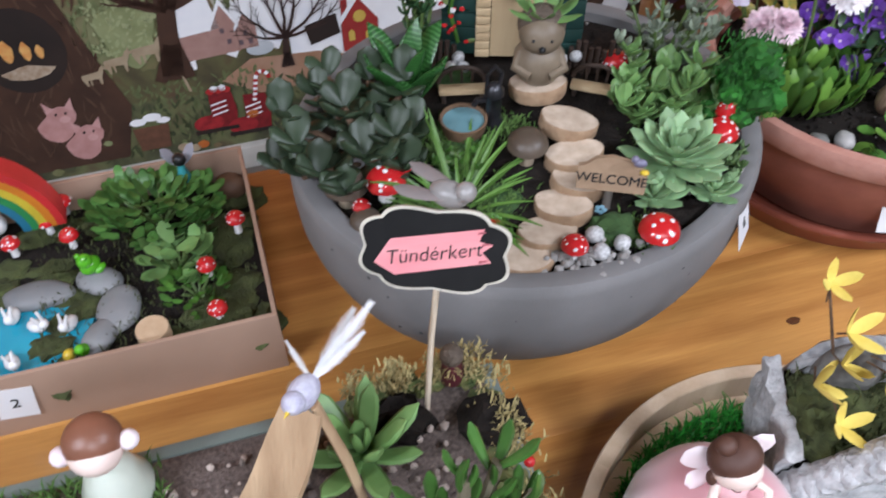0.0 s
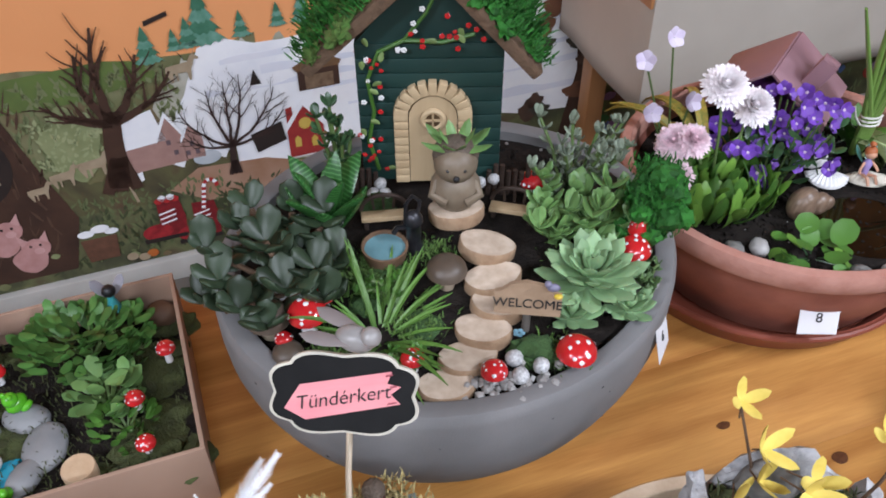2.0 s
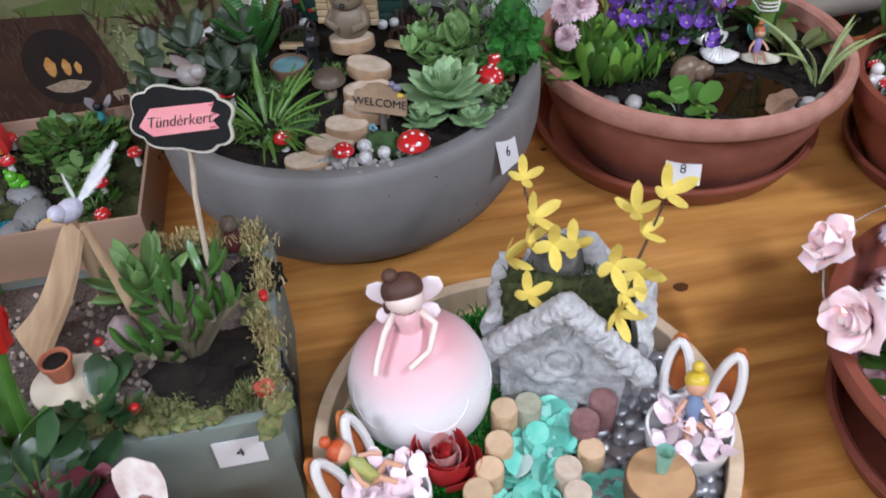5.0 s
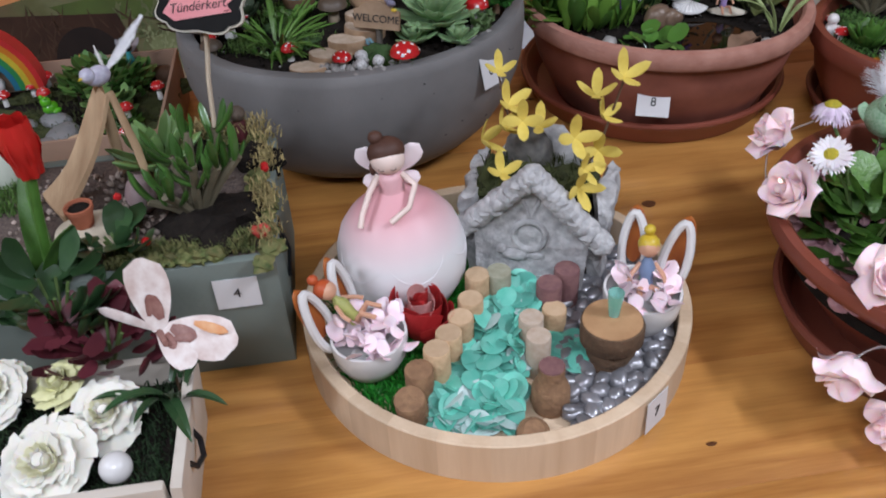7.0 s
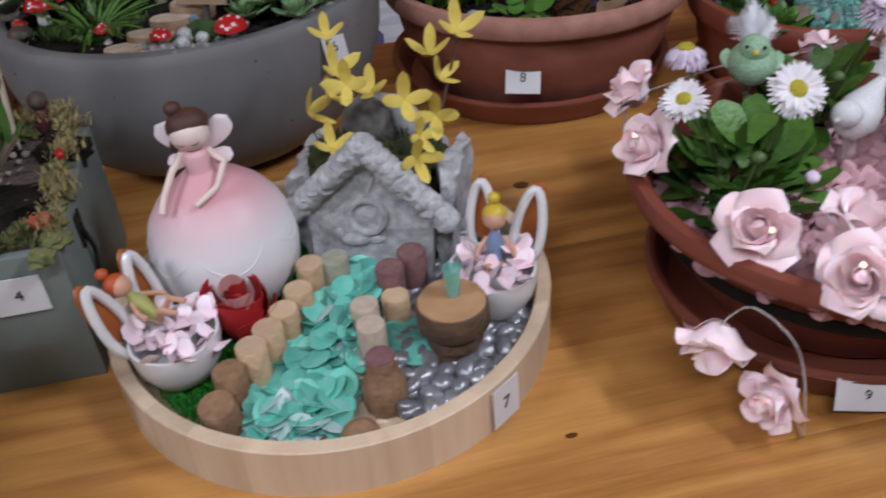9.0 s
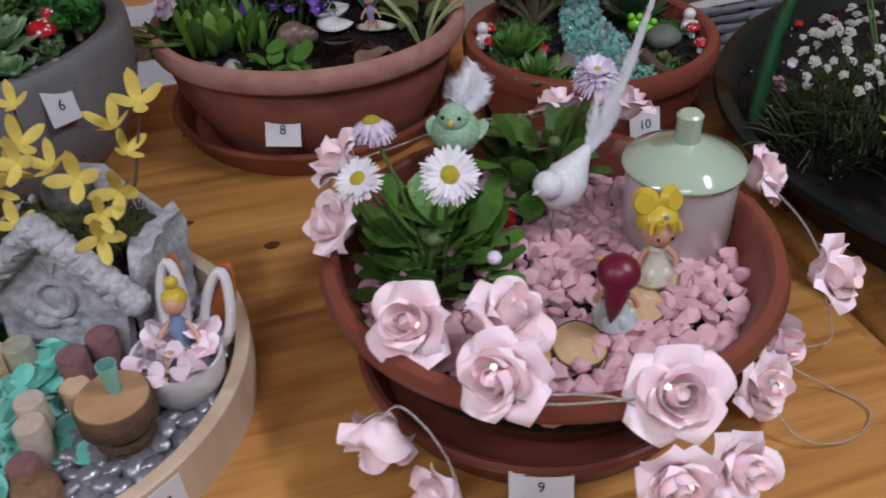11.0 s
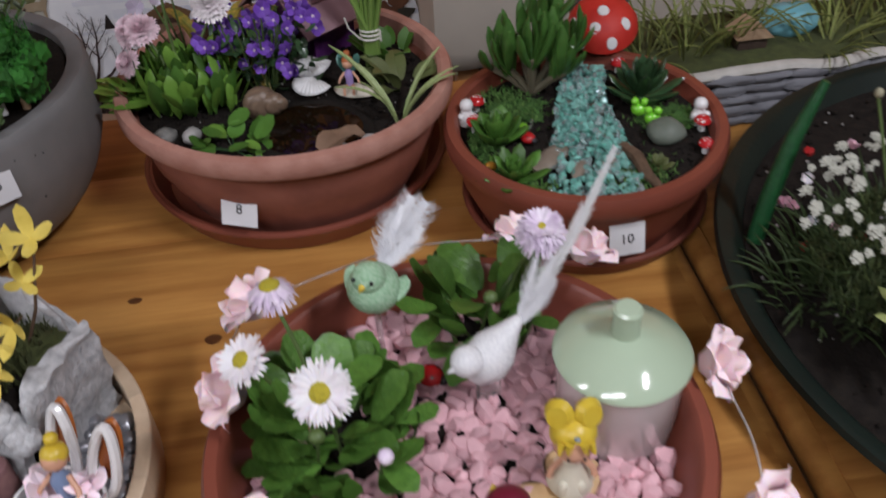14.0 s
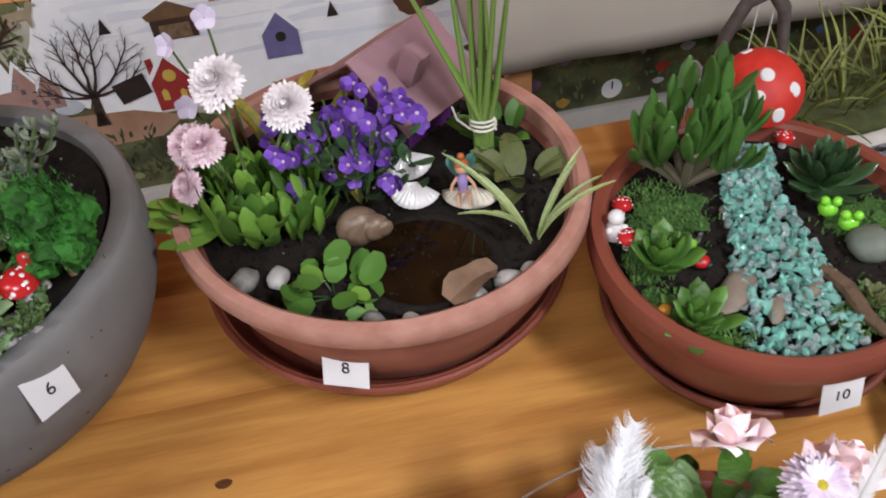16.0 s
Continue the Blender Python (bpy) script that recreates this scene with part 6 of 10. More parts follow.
part("little_bird", merge(ball(0.005, 0, 0, 0, 1.3, 0.8, 0.9), ball(0.0036, -0.005, 0, 0.004)), mat("grey_violet_paint", (0.20, 0.19, 0.27), 0.5), ws, "tiny painted bird", m=pose(0.022, 0.006, 0.060))
part("little_flower", ball(0.0035, 0, 0, 0, 1.2, 1, 0.6), YELLOW, ws, m=pose(0.027, 0.002, 0.053))
part("blue_flower", merge(*[ball(0.0028, 0.0035 * math.cos(a), -0.001, 0.0035 * math.sin(a), 1, 0.6, 1, 1) for a in (k * 1.2566 for k in range(5))]), mat("sky_blue_paint", (0.22, 0.42, 0.52), 0.5), ws, m=pose(-0.006, -0.008, 0.012))

# moss between the plants of the bowl
bmo = thing("bowl_moss", pose(0, 0, 0), "patches of green moss on the soil of the bowl", "moss", kind="stuff")
MOSSG = mat("fresh_moss_green", (0.055, 0.12, 0.022), 0.85, (0.10, 0.17, 0.04), scale=120, island=0.5)
for x, y, z, R, n_ in ((0.150, 0.690, 0.188, 0.030, 700), (0.205, 0.715, 0.191, 0.018, 300), (0.300, 0.610, 0.177, 0.018, 420), (0.190, 0.640, 0.184, 0.022, 380), (0.330, 0.715, 0.184, 0.026, 420), (0.125, 0.625, 0.180, 0.022, 320)):
    fuzz("fibres", bmo, lambda r, x=x, y=y, z=z, R=R: (x + r.gauss(0, R * 0.55), y + r.gauss(0, R * 0.5), z + r.uniform(-0.002, 0.003)), n_, 0.010, 0.0008, MOSSG, int(x * 999))

# mushrooms
for x, y, z, h, r in ((0.317, 0.603, 0.177, 0.026, 0.0165), (0.251, 0.586, 0.178, 0.022, 0.0110), (0.188, 0.598, 0.180, 0.022, 0.0100), (0.103, 0.637, 0.186, 0.030, 0.0165), (0.114, 0.657, 0.188, 0.028, 0.0110), (0.084, 0.622, 0.180, 0.018, 0.0075), (0.300, 0.806, 0.188, 0.022, 0.0130)):
    mushroom(pose(x, y, z), h, r, REDGLOSS, "glossy red toadstool with white dots in the bowl", "toadstools", seed=int(x * 1000))
mushroom(pose(0.379, 0.706, 0.184), 0.034, 0.0150, REDGLOSS, "glossy red toadstool with white dots in the bowl", "toadstools", seed=5, dome=0.8)
mushroom(pose(0.384, 0.722, 0.184), 0.048, 0.0090, REDGLOSS, "glossy red toadstool with white dots in the bowl", "toadstools", seed=6, dome=1.4)
for x, y, z, h, r in ((0.216, 0.678, 0.186, 0.040, 0.0175), (0.070, 0.640, 0.176, 0.032, 0.0185), (0.088, 0.612, 0.172, 0.02, 0.013)):
    mushroom(pose(x, y, z), h, r, mat("brown_satin", (0.10, 0.075, 0.055), 0.45, (0.07, 0.05, 0.035), scale=60), "brown satin toy mushroom in the bowl", "brown mushrooms", mat("tan_stem", (0.3, 0.24, 0.17), 0.6), False)
WD = mesh_of("bead", blob(0.0062, 0.0062, 0.0058, 0.12, 6, 1, 2), mat("white_speckled_bead", (0.72, 0.72, 0.72), 0.5, (0.25, 0.25, 0.25), scale=420, bump=0.3))
rn = random.Random(97)
beads = thing("white_beads", pose(0, 0, 0), "white speckled beads and chips scattered on the soil", "beads", kind="stuff")
for x, y, z in ((0.268, 0.602, 0.187), (0.272, 0.586, 0.185), (0.289, 0.595, 0.186), (0.083, 0.678, 0.190), (0.092, 0.682, 0.192), (0.098, 0.676, 0.192), (0.075, 0.672, 0.188), (0.156, 0.797, 0.208), (0.150, 0.786, 0.205), (0.161, 0.786, 0.205), (0.249, 0.792, 0.212), (0.262, 0.794, 0.214), (0.386, 0.694, 0.184), (0.376, 0.672, 0.18)):
    piece("bead", WD, beads, pose(x, y, z, 0, 0, rn.uniform(0, 360)) @ Matrix.Scale(rn.uniform(0.9, 1.25), 4))
chip = mesh_of("chip", moved(stone(3, 1), Matrix.Scale(0.0042, 4)), PALESTONE, smooth=False)
for k in range(90):
    x, y = rn.choice(((0.285, 0.588), (0.262, 0.578), (0.225, 0.655), (0.240, 0.572), (0.378, 0.682)))
    piece("chip", chip, beads, pose(x + rn.gauss(0, 0.012), y + rn.gauss(0, 0.008), 0.181 + rn.uniform(-0.002, 0.003), rn.uniform(0, 360), rn.uniform(0, 360), 0) @ Matrix.Scale(rn.uniform(0.6, 1.3), 4))

# water barrel with pump, benches
wl = thing("water_tub", pose(0.163, 0.712, 0.192), "little barrel tub with blue water", "tub")
part("tub_wall", lathe([(0, 0), (0.017, 0), (0.020, 0.012), (0.0205, 0.016), (0.0185, 0.016), (0.0175, 0.011), (0, 0.011)], 28), mat("brown_barrel", (0.20, 0.12, 0.07), 0.7, (0.12, 0.07, 0.04), scale=90), wl)
part("water", lathe([(0, 0.0135), (0.018, 0.0132), (0.018, 0.0115)], 24), mat("blue_water_paint", (0.14, 0.27, 0.30), 0.1), wl, "painted blue water")
pm = thing("hand_pump", pose(0.188, 0.722, 0.190), "black iron garden pump beside the tub", "pump")
part("column", lathe([(0, 0), (0.010, 0), (0.0085, 0.010), (0.0065, 0.013), (0.0068, 0.034), (0.0085, 0.036), (0.0085, 0.041), (0.005, 0.046), (0, 0.05)], 22), IRON, pm)
part("handle", tube([(0.004, 0, 0.044), (0.006, 0.004, 0.056), (0.000, 0.004, 0.062), (-0.006, 0.002, 0.054), (-0.007, 0, 0.03)], 0.0018, 7), IRON, pm)
part("spout", tube([(-0.006, 0, 0.030), (-0.014, -0.002, 0.031), (-0.017, -0.003, 0.026)], 0.0026, 8), IRON, pm)
for x, y, az in ((0.161, 0.757, 6), (0.278, 0.764, -14)):
    b = thing("garden_bench", pose(x, y, 0.186, 0, 0, az), "toy bench with a cream seat and curved dark back", "bench", "benches")
    part("seat", boxm(0.042, 0.014, 0.005, 0.001), CREAMWOOD, b, m=pose(0, 0, 0.014, -12, 0, 0))
    for sx in (-1, 1):
        part("leg", boxm(0.004, 0.012, 0.015, 0.001), DARKWOOD, b, m=pose(sx * 0.017, 0, 0))
    part("backrest", tube([(0.021 * math.cos(a), 0.009, 0.018 + 0.016 * math.sin(a)) for a in (math.pi * k / 10 for k in range(11))], 0.0022, 7), DARKWOOD, b)
    for k in (-1, 0, 1):
        part("spoke", tube([(k * 0.009, 0.009, 0.018), (k * 0.010, 0.009, 0.030)], 0.0014, 6), DARKWOOD, b)

# plants of the bowl
rn = random.Random(101)
jl = [mesh_of("leaf", fatleaf(0.034, 0.0195, 0.0080, 0.35, 0.35, 0.62, 0.30), LEAFJADE), mesh_of("leaf", fatleaf(0.027, 0.0165, 0.007, 0.3, 0.35, 0.62, 0.35), LEAFJADE)]
stems, leaves = [], []
for tip in ((-0.055, -0.012, 0.045), (-0.035, -0.050, 0.048), (0.000, -0.035, 0.060), (-0.070, 0.025, 0.050), (-0.020, 0.020, 0.070), (0.020, -0.005, 0.055), (-0.050, -0.030, 0.020), (-0.072, -0.010, 0.005), (0.005, 0.030, 0.045), (-0.045, 0.045, 0.060), (-0.015, -0.058, 0.030), (0.03, -0.03, 0.035), (0.035, 0.02, 0.04), (-0.005, 0.075, 0.055), (-0.040, 0.080, 0.055), (0.025, 0.062, 0.066)):
    t = Vector(tip)
    stems.append(([(0.0, 0.01, 0), t * 0.5 + Vector((0, 0, 0.008)), t], 0.003))
    for k in range(8):
        f = 1 - 0.12 * (k // 2)
        leaves.append((k % 2, turned(rn.uniform(0, 360) if k > 4 else 72 * k + rn.uniform(-15, 15), rn.uniform(8, 30) if k > 4 else rn.uniform(18, 48), t.x * f, t.y * f, t.z * f + 0.004 * (k < 4), rn.uniform(0.8, 1.15))))
shrub("jade_plant", pose(0.086, 0.676, 0.180) @ Matrix.Diagonal((1.05, 0.9, 0.72, 1)), "jade plant with thick dark glossy rounded leaves", "succulent", jl, stems, leaves, BARK, "succulents")
ALOE = mat("haworthia_leaf", (0.014, 0.070, 0.012), 0.35, (0.022, 0.105, 0.017), scale=30, each=0.15, bump=0.1)
nt_ = ALOE.node_tree
wav, edge_, band = nt_.nodes.new("ShaderNodeTexWave"), nt_.nodes.new("ShaderNodeMapRange"), nt_.nodes.new("ShaderNodeMix")
wav.bands_direction = "Y"
wav.inputs["Scale"].default_value, wav.inputs["Distortion"].default_value = 70.0, 1.0
nt_.links.new(nt_.nodes.new("ShaderNodeTexCoord").outputs["Object"], wav.inputs["Vector"])
edge_.inputs[1].default_value, edge_.inputs[2].default_value, edge_.inputs[4].default_value = 0.62, 0.85, 0.6
nt_.links.new(wav.outputs["Fac"], edge_.inputs[0])
band.data_type = "RGBA"
old = nt_.nodes["Principled BSDF"].inputs["Base Color"].links[0].from_socket
nt_.links.new(old, band.inputs[6])
band.inputs[7].default_value = (0.10, 0.25, 0.08, 1)
nt_.links.new(edge_.outputs[0], band.inputs[0])
nt_.links.new(band.outputs[2], nt_.nodes["Principled BSDF"].inputs["Base Color"])
alo = thing("aloe", pose(0.112, 0.752, 0.186) @ Matrix.Scale(0.86, 4), "upright cross-striped green aloe with pointed leaves", "succulent", "succulents")
for k, (n, L, W, T, lift) in enumerate(((4, 0.076, 0.028, 0.008, 46), (4, 0.092, 0.033, 0.008, 64), (3, 0.088, 0.026, 0.007, 78))):
    me = mesh_of("leaf", fatleaf(L, W, T, curl=-0.15 if k else 0.2, base=0.85, widest=0.2, point=0.02, nr=9, cup=0.5), ALOE)
    for i in range(n):
        piece("leaf", me, alo, turned(360 * i / n + 50 * k, lift, 0, 0, 0.003 * k, 1.0))
tuft("spider_grass", pose(0.160, 0.628, 0.178), "bright green strappy grass plant in the bowl", mat("spider_grass_green", (0.11, 0.22, 0.045), 0.4, (0.07, 0.16, 0.026), scale=40, each=0.25, bump=0.1), 42, 0.078, 0.0046, 30, 4, r0=0.012, curl=(0.2, 1.0), rise=(0.5, 1.25))
rosette("green_rosette", pose(0.338, 0.676, 0.188), "large pale blue-green rosette succulent", LEAFBLUE, [(13, 0.048, 0.0165, 0.004, 6, 0.006), (12, 0.042, 0.016, 0.004, 20, 0.011), (10, 0.034, 0.0145, 0.004, 38, 0.016), (8, 0.025, 0.011, 0.004, 55, 0.020), (5, 0.015, 0.007, 0.003, 75, 0.024)], seed=6)
rosette("green_rosette", pose(0.318, 0.643, 0.182), "smaller pale rosette succulent beside the large one", LEAFBLUE, [(8, 0.028, 0.012, 0.003, 12, 0.004), (7, 0.022, 0.010, 0.003, 35, 0.008), (5, 0.014, 0.007, 0.003, 60, 0.011)], seed=7)
rosette("green_rosette", pose(0.368, 0.652, 0.180), "smaller pale rosette succulent beside the large one", LEAFBLUE, [(8, 0.026, 0.012, 0.003, 12, 0.004), (7, 0.02, 0.010, 0.003, 35, 0.008), (5, 0.012, 0.007, 0.003, 60, 0.011)], seed=8)


def sprawl(name, m, label, material, tips, leaf, group="succulents", seed=0, every=0.011):
    """Stems with whorls of small fleshy leaves."""
    rn = random.Random(seed)
    L, W, T = leaf
    lm = [mesh_of("leaf", fatleaf(L, W, T, 0.25, 0.4, 0.6, 0.25), material)]
    stems, leaves = [], []
    for tip in tips:
        t = Vector(tip)
        stems.append(([(t.x * 0.2, t.y * 0.2, 0), t * 0.6 + Vector((0, 0, 0.004)), t], 0.0015))
        steps = max(3, int(t.length / every))
        for i in range(1, steps + 1):
            p = t * (i / steps)
            for k in range(4 if i < steps else 6):
                leaves.append((0, turned(rn.uniform(0, 360), rn.uniform(10, 45) if i < steps else rn.uniform(25, 60), p.x, p.y, p.z, rn.uniform(0.7, 1.1))))
    return shrub(name, m, label, "succulent", lm, stems, leaves, STEM, group)


rn = random.Random(111)
sprawl("stonecrop", pose(0.318, 0.735, 0.188), "pale green stonecrop with small whorled leaves", LEAFLIGHT, [(rn.uniform(-0.035, 0.045), rn.uniform(-0.03, 0.03), rn.uniform(0.02, 0.055)) for _ in range(11)], (0.021, 0.011, 0.003), seed=1)
sprawl("stonecrop", pose(0.362, 0.745, 0.184), "pale green stonecrop spreading at the bowl rim", LEAFLIGHT, [(-0.015, -0.03, 0.02), (0.02, -0.015, 0.03), (0.0, 0.012, 0.05), (-0.03, 0.01, 0.045), (0.022, 0.02, 0.035), (-0.02, -0.01, 0.035)], (0.022, 0.012, 0.003), seed=9, every=0.016)
sprawl("stonecrop", pose(0.335, 0.790, 0.188), "grey-green bushy succulent with small silvery leaves", LEAFGREY, [(rn.uniform(-0.045, 0.045), rn.uniform(-0.03, 0.04), rn.uniform(0.03, 0.085)) for _ in range(17)], (0.012, 0.0055, 0.002), seed=2)
sprawl("stonecrop", pose(0.392, 0.690, 0.182), "low mossy green stonecrop at the rim", mat("mossy_green_leaf", (0.10, 0.17, 0.06), 0.5, (0.06, 0.11, 0.035), scale=60, each=0.25), [(rn.uniform(-0.012, 0.012), rn.uniform(-0.03, 0.02), rn.uniform(0.004, 0.022)) for _ in range(10)], (0.008, 0.004, 0.002), seed=3, every=0.006)
sprawl("stonecrop", pose(0.170, 0.675, 0.186), "fine low green plant beside the path", LEAF, [(rn.uniform(-0.03, 0.03), rn.uniform(-0.022, 0.022), rn.uniform(0.004, 0.018)) for _ in range(14)], (0.008, 0.004, 0.001), seed=4, every=0.006)
sprawl("stonecrop", pose(0.175, 0.598, 0.178), "fine low green plant beside the path", LEAF, [(rn.uniform(-0.03, 0.03), rn.uniform(-0.01, 0.015), rn.uniform(0.004, 0.014)) for _ in range(10)], (0.008, 0.004, 0.001), seed=5, every=0.006)
sprawl("stonecrop", pose(0.120, 0.798, 0.188), "dark twiggy plant beside the fairy house", LEAFDARK, [(rn.uniform(-0.02, 0.015), rn.uniform(-0.02, 0.02), rn.uniform(0.05, 0.12)) for _ in range(6)], (0.012, 0.007, 0.002), seed=6, every=0.016)
cm = thing("moss_cushion", pose(0, 0, 0), "small cushions of dark green moss on the soil", "moss", kind="stuff")
clumps("cushion", cm, [(0.285, 0.612, 0.184, 0.020, 0.013, 0.012), (0.165, 0.695, 0.186, 0.024, 0.014, 0.009), (0.150, 0.662, 0.184, 0.02, 0.015, 0.008), (0.195, 0.640, 0.184, 0.016, 0.02, 0.007), (0.153, 0.783, 0.192, 0.018, 0.012, 0.016)], mat("dark_green_moss", (0.03, 0.07, 0.02), 0.95, (0.05, 0.10, 0.03), scale=100, bump=1.0, bscale=500), 5)
tp = thing("toy_tree", pose(0.398, 0.738, 0.182), "bright green foam tree with a wooden trunk", "toy tree")
part("trunk", tube([(0, 0, 0), (0, 0, 0.022)], 0.004, 9), PALEBARK, tp)
rn = random.Random(120)
clumps("crown", tp, [(rn.gauss(0, 0.010), rn.gauss(0, 0.010), 0.054 + rn.gauss(0, 0.019), 0.010, 0.010, 0.011) for _ in range(56)], BRIGHTMOSS, 30, "dense bright green crown", amp=0.5)
fuzz("crown_fuzz", tp, lambda r: (r.gauss(0, 0.0105), r.gauss(0, 0.0105), 0.052 + max(-0.03, min(0.036, r.gauss(0, 0.019)))), 2600, 0.007, 0.0007, BRIGHTMOSS, 31)
card("6", pose(0.4025, 0.6552, 0.149) @ pose(0, 0, 0, 0, 0, 66) @ pose(0, 0, 0, 74, 0, 0) @ pose(0, 0, 0, 0, 0, -6), 0.034, 0.036)

# ---- wide planter with flowers and pond ----
card("8", pose(0.5928, 0.7435, 0.0705) @ pose(0, 0, 0, 0, 0, -2) @ pose(0, 0, 0, 67, 0, 0), 0.040, 0.036)
pond = thing("pond_dish", pose(0.652, 0.822, 0.1150), "sunken brown dish of dark water in the planter", "pond")
part("dish", lathe([(0.050, 0.0), (0.056, 0.008), (0.060, 0.0095), (0.064, 0.0085), (0.068, 0.004)], 48, 0.86, 0.04), SOIL, pond, "brown muddy edge")
part("water", lathe([(0, 0.0072), (0.057, 0.0072), (0.057, 0.003), (0, 0.003)], 48, 0.86, 0.02), mat("murky_water", (0.005, 0.003, 0.002), 0.05, (0.016, 0.008, 0.003), scale=25, bump=0.02, bscale=60, spec=0.3), pond, "murky brown water")
for x, y, rx, ry, rz, m_ in ((0.505, 0.786, 0.018, 0.013, 0.010, GREYSTONE), (0.533, 0.792, 0.014, 0.011, 0.009, PALESTONE), (0.623, 0.752, 0.0155, 0.010, 0.008, GREYSTONE), (0.653, 0.755, 0.012, 0.009, 0.008, PALESTONE), (0.700, 0.784, 0.0125, 0.011, 0.010, PALESTONE), (0.726, 0.803, 0.016, 0.013, 0.010, PALESTONE), (0.742, 0.815, 0.011, 0.010, 0.009, PALESTONE)):
    solo("pebble", blob(rx * 0.85, ry * 0.85, rz * 0.9, 0.15, 1.3, int(x * 1000), 3), m_, pose(x, y, 0.124, 0, 0, x * 500), "smooth rounded pebble at the pond edge", "stone", "pond pebbles")
sn = thing("snail_shell", pose(0.592, 0.846, 0.122, 0, 0, 30), "empty brown snail shell lying on the soil", "shell")
part("whorl", merge(*[ball(r, x, y, z, 1, 0.75, 1, 3) for r, x, y, z in ((0.0195, 0, 0, 0.012), (0.013, 0.012, -0.009, 0.014), (0.008, 0.019, -0.014, 0.015))]), mat("snail_brown", (0.11, 0.07, 0.048), 0.35, (0.22, 0.15, 0.10), scale=70, stretch=(1, 5, 1), bump=0.2), sn)


def scallop(x, y, z, r, tilt, az, material=WHITE):
    """A ribbed shell."""
    bm = bmesh.new()
    n, rows = 26, 7
    g = []
    for i in range(rows):
        t = i / (rows - 1)
        row = []
        for j in range(n + 1):
            a = math.radians(-75 + 150 * j / n)
            rib = 1 + 0.015 * math.cos(j * math.pi) * t
            d = r * 1.7 * t * (0.82 + 0.18 * math.cos(a)) * rib
            row.append(bm.verts.new((d * math.sin(a), d * math.cos(a) - r * 0.85, r * 0.42 * math.sin(math.pi * (0.15 + 0.8 * t)) * math.cos(a) + 0.0004 * math.cos(j * math.pi))))
        g.append(row)
    for p, q in zip(g, g[1:]):
        for j in range(n):
            bm.faces.new((p[j], p[j + 1], q[j + 1], q[j]))
    bmesh.ops.remove_doubles(bm, verts=bm.verts, dist=1e-6)
    ob = solo("sea_shell", bm, material, pose(x, y, z, tilt, 0, az), "ribbed white sea shell on the soil", "shell", "sea shells")
    md = ob.modifiers.new("thickness", "SOLIDIFY")
    md.thickness = 0.0012
    return ob


scallop(0.622, 0.922, 0.136, 0.0175, -20, 190)
scallop(0.632, 0.889, 0.131, 0.0165, -14, 168)
scallop(0.682, 0.896, 0.124, 0.0185, 6, 178, mat("cream_shell", (0.66, 0.62, 0.52), 0.4, (0.58, 0.52, 0.42), scale=60))
multi("fairy_doll", little_fairy(None, mat("ginger_paint", (0.45, 0.13, 0.04), 0.5), mat("lilac_paint", (0.36, 0.27, 0.55), 0.5)) + [(moved(fatleaf(0.026, 0.013, 0.001, 0.1), pose(sx * 0.003, 0.005, 0.018, 50, 0, -sx * 42)), mat("teal_wing", (0.08, 0.22, 0.18), 0.3)) for sx in (-1, 1)], pose(0.676, 0.900, 0.128, 0, 0, 12) @ Matrix.Scale(0.85, 4), "tiny toy fairy with lilac skirt sitting in a shell", "figurine")
solo("curled_leaf", blade(0.055, 0.030, curl=0.9, rise=0.3, fold=0.5, wave=0.15, thick=0.001), mat("dead_brown_leaf", (0.22, 0.13, 0.08), 0.8, (0.13, 0.075, 0.045), scale=60, bump=0.4), pose(0.680, 0.775, 0.128, 8, 0, -40), "curled dry brown leaf by the pond", "leaf")

# purple cardboard house
PINKCARD = mat("pink_glitter_card", (0.33, 0.19, 0.21), 0.45, (0.27, 0.15, 0.175), scale=14, bump=0.15, bscale=500)
PURPLE = mat("purple_glitter_card", (0.07, 0.012, 0.10), 0.4, (0.12, 0.03, 0.15), scale=200, bump=0.5, bscale=900)
ch = thing("card_house", pose(0.604, 1.010, 0.112, 0, 0, -34) @ Matrix.Scale(1.02, 4), "purple glitter house with a wide dusty pink roof", "toy house")
part("house_body", boxm(0.070, 0.060, 0.062, 0.001), PURPLE, ch)
part("gable", moved(polygon([(-0.035, 0.062), (0.035, 0.062), (0.0, 0.092)], 0.06), pose(0, -0.03, 0)), PURPLE, ch)
for sx in (-1, 1):
    part("roof_slope", boxm(0.082, 0.105, 0.003, 0.0005), PINKCARD, ch, m=pose(sx * 0.032, -0.006, 0.079) @ pose(0, 0, 0, 0, sx * 38, 0))
part("chimney", boxm(0.019, 0.016, 0.036, 0.001), PINKCARD, ch, m=pose(0.034, -0.02, 0.084, 0, 24, 0))

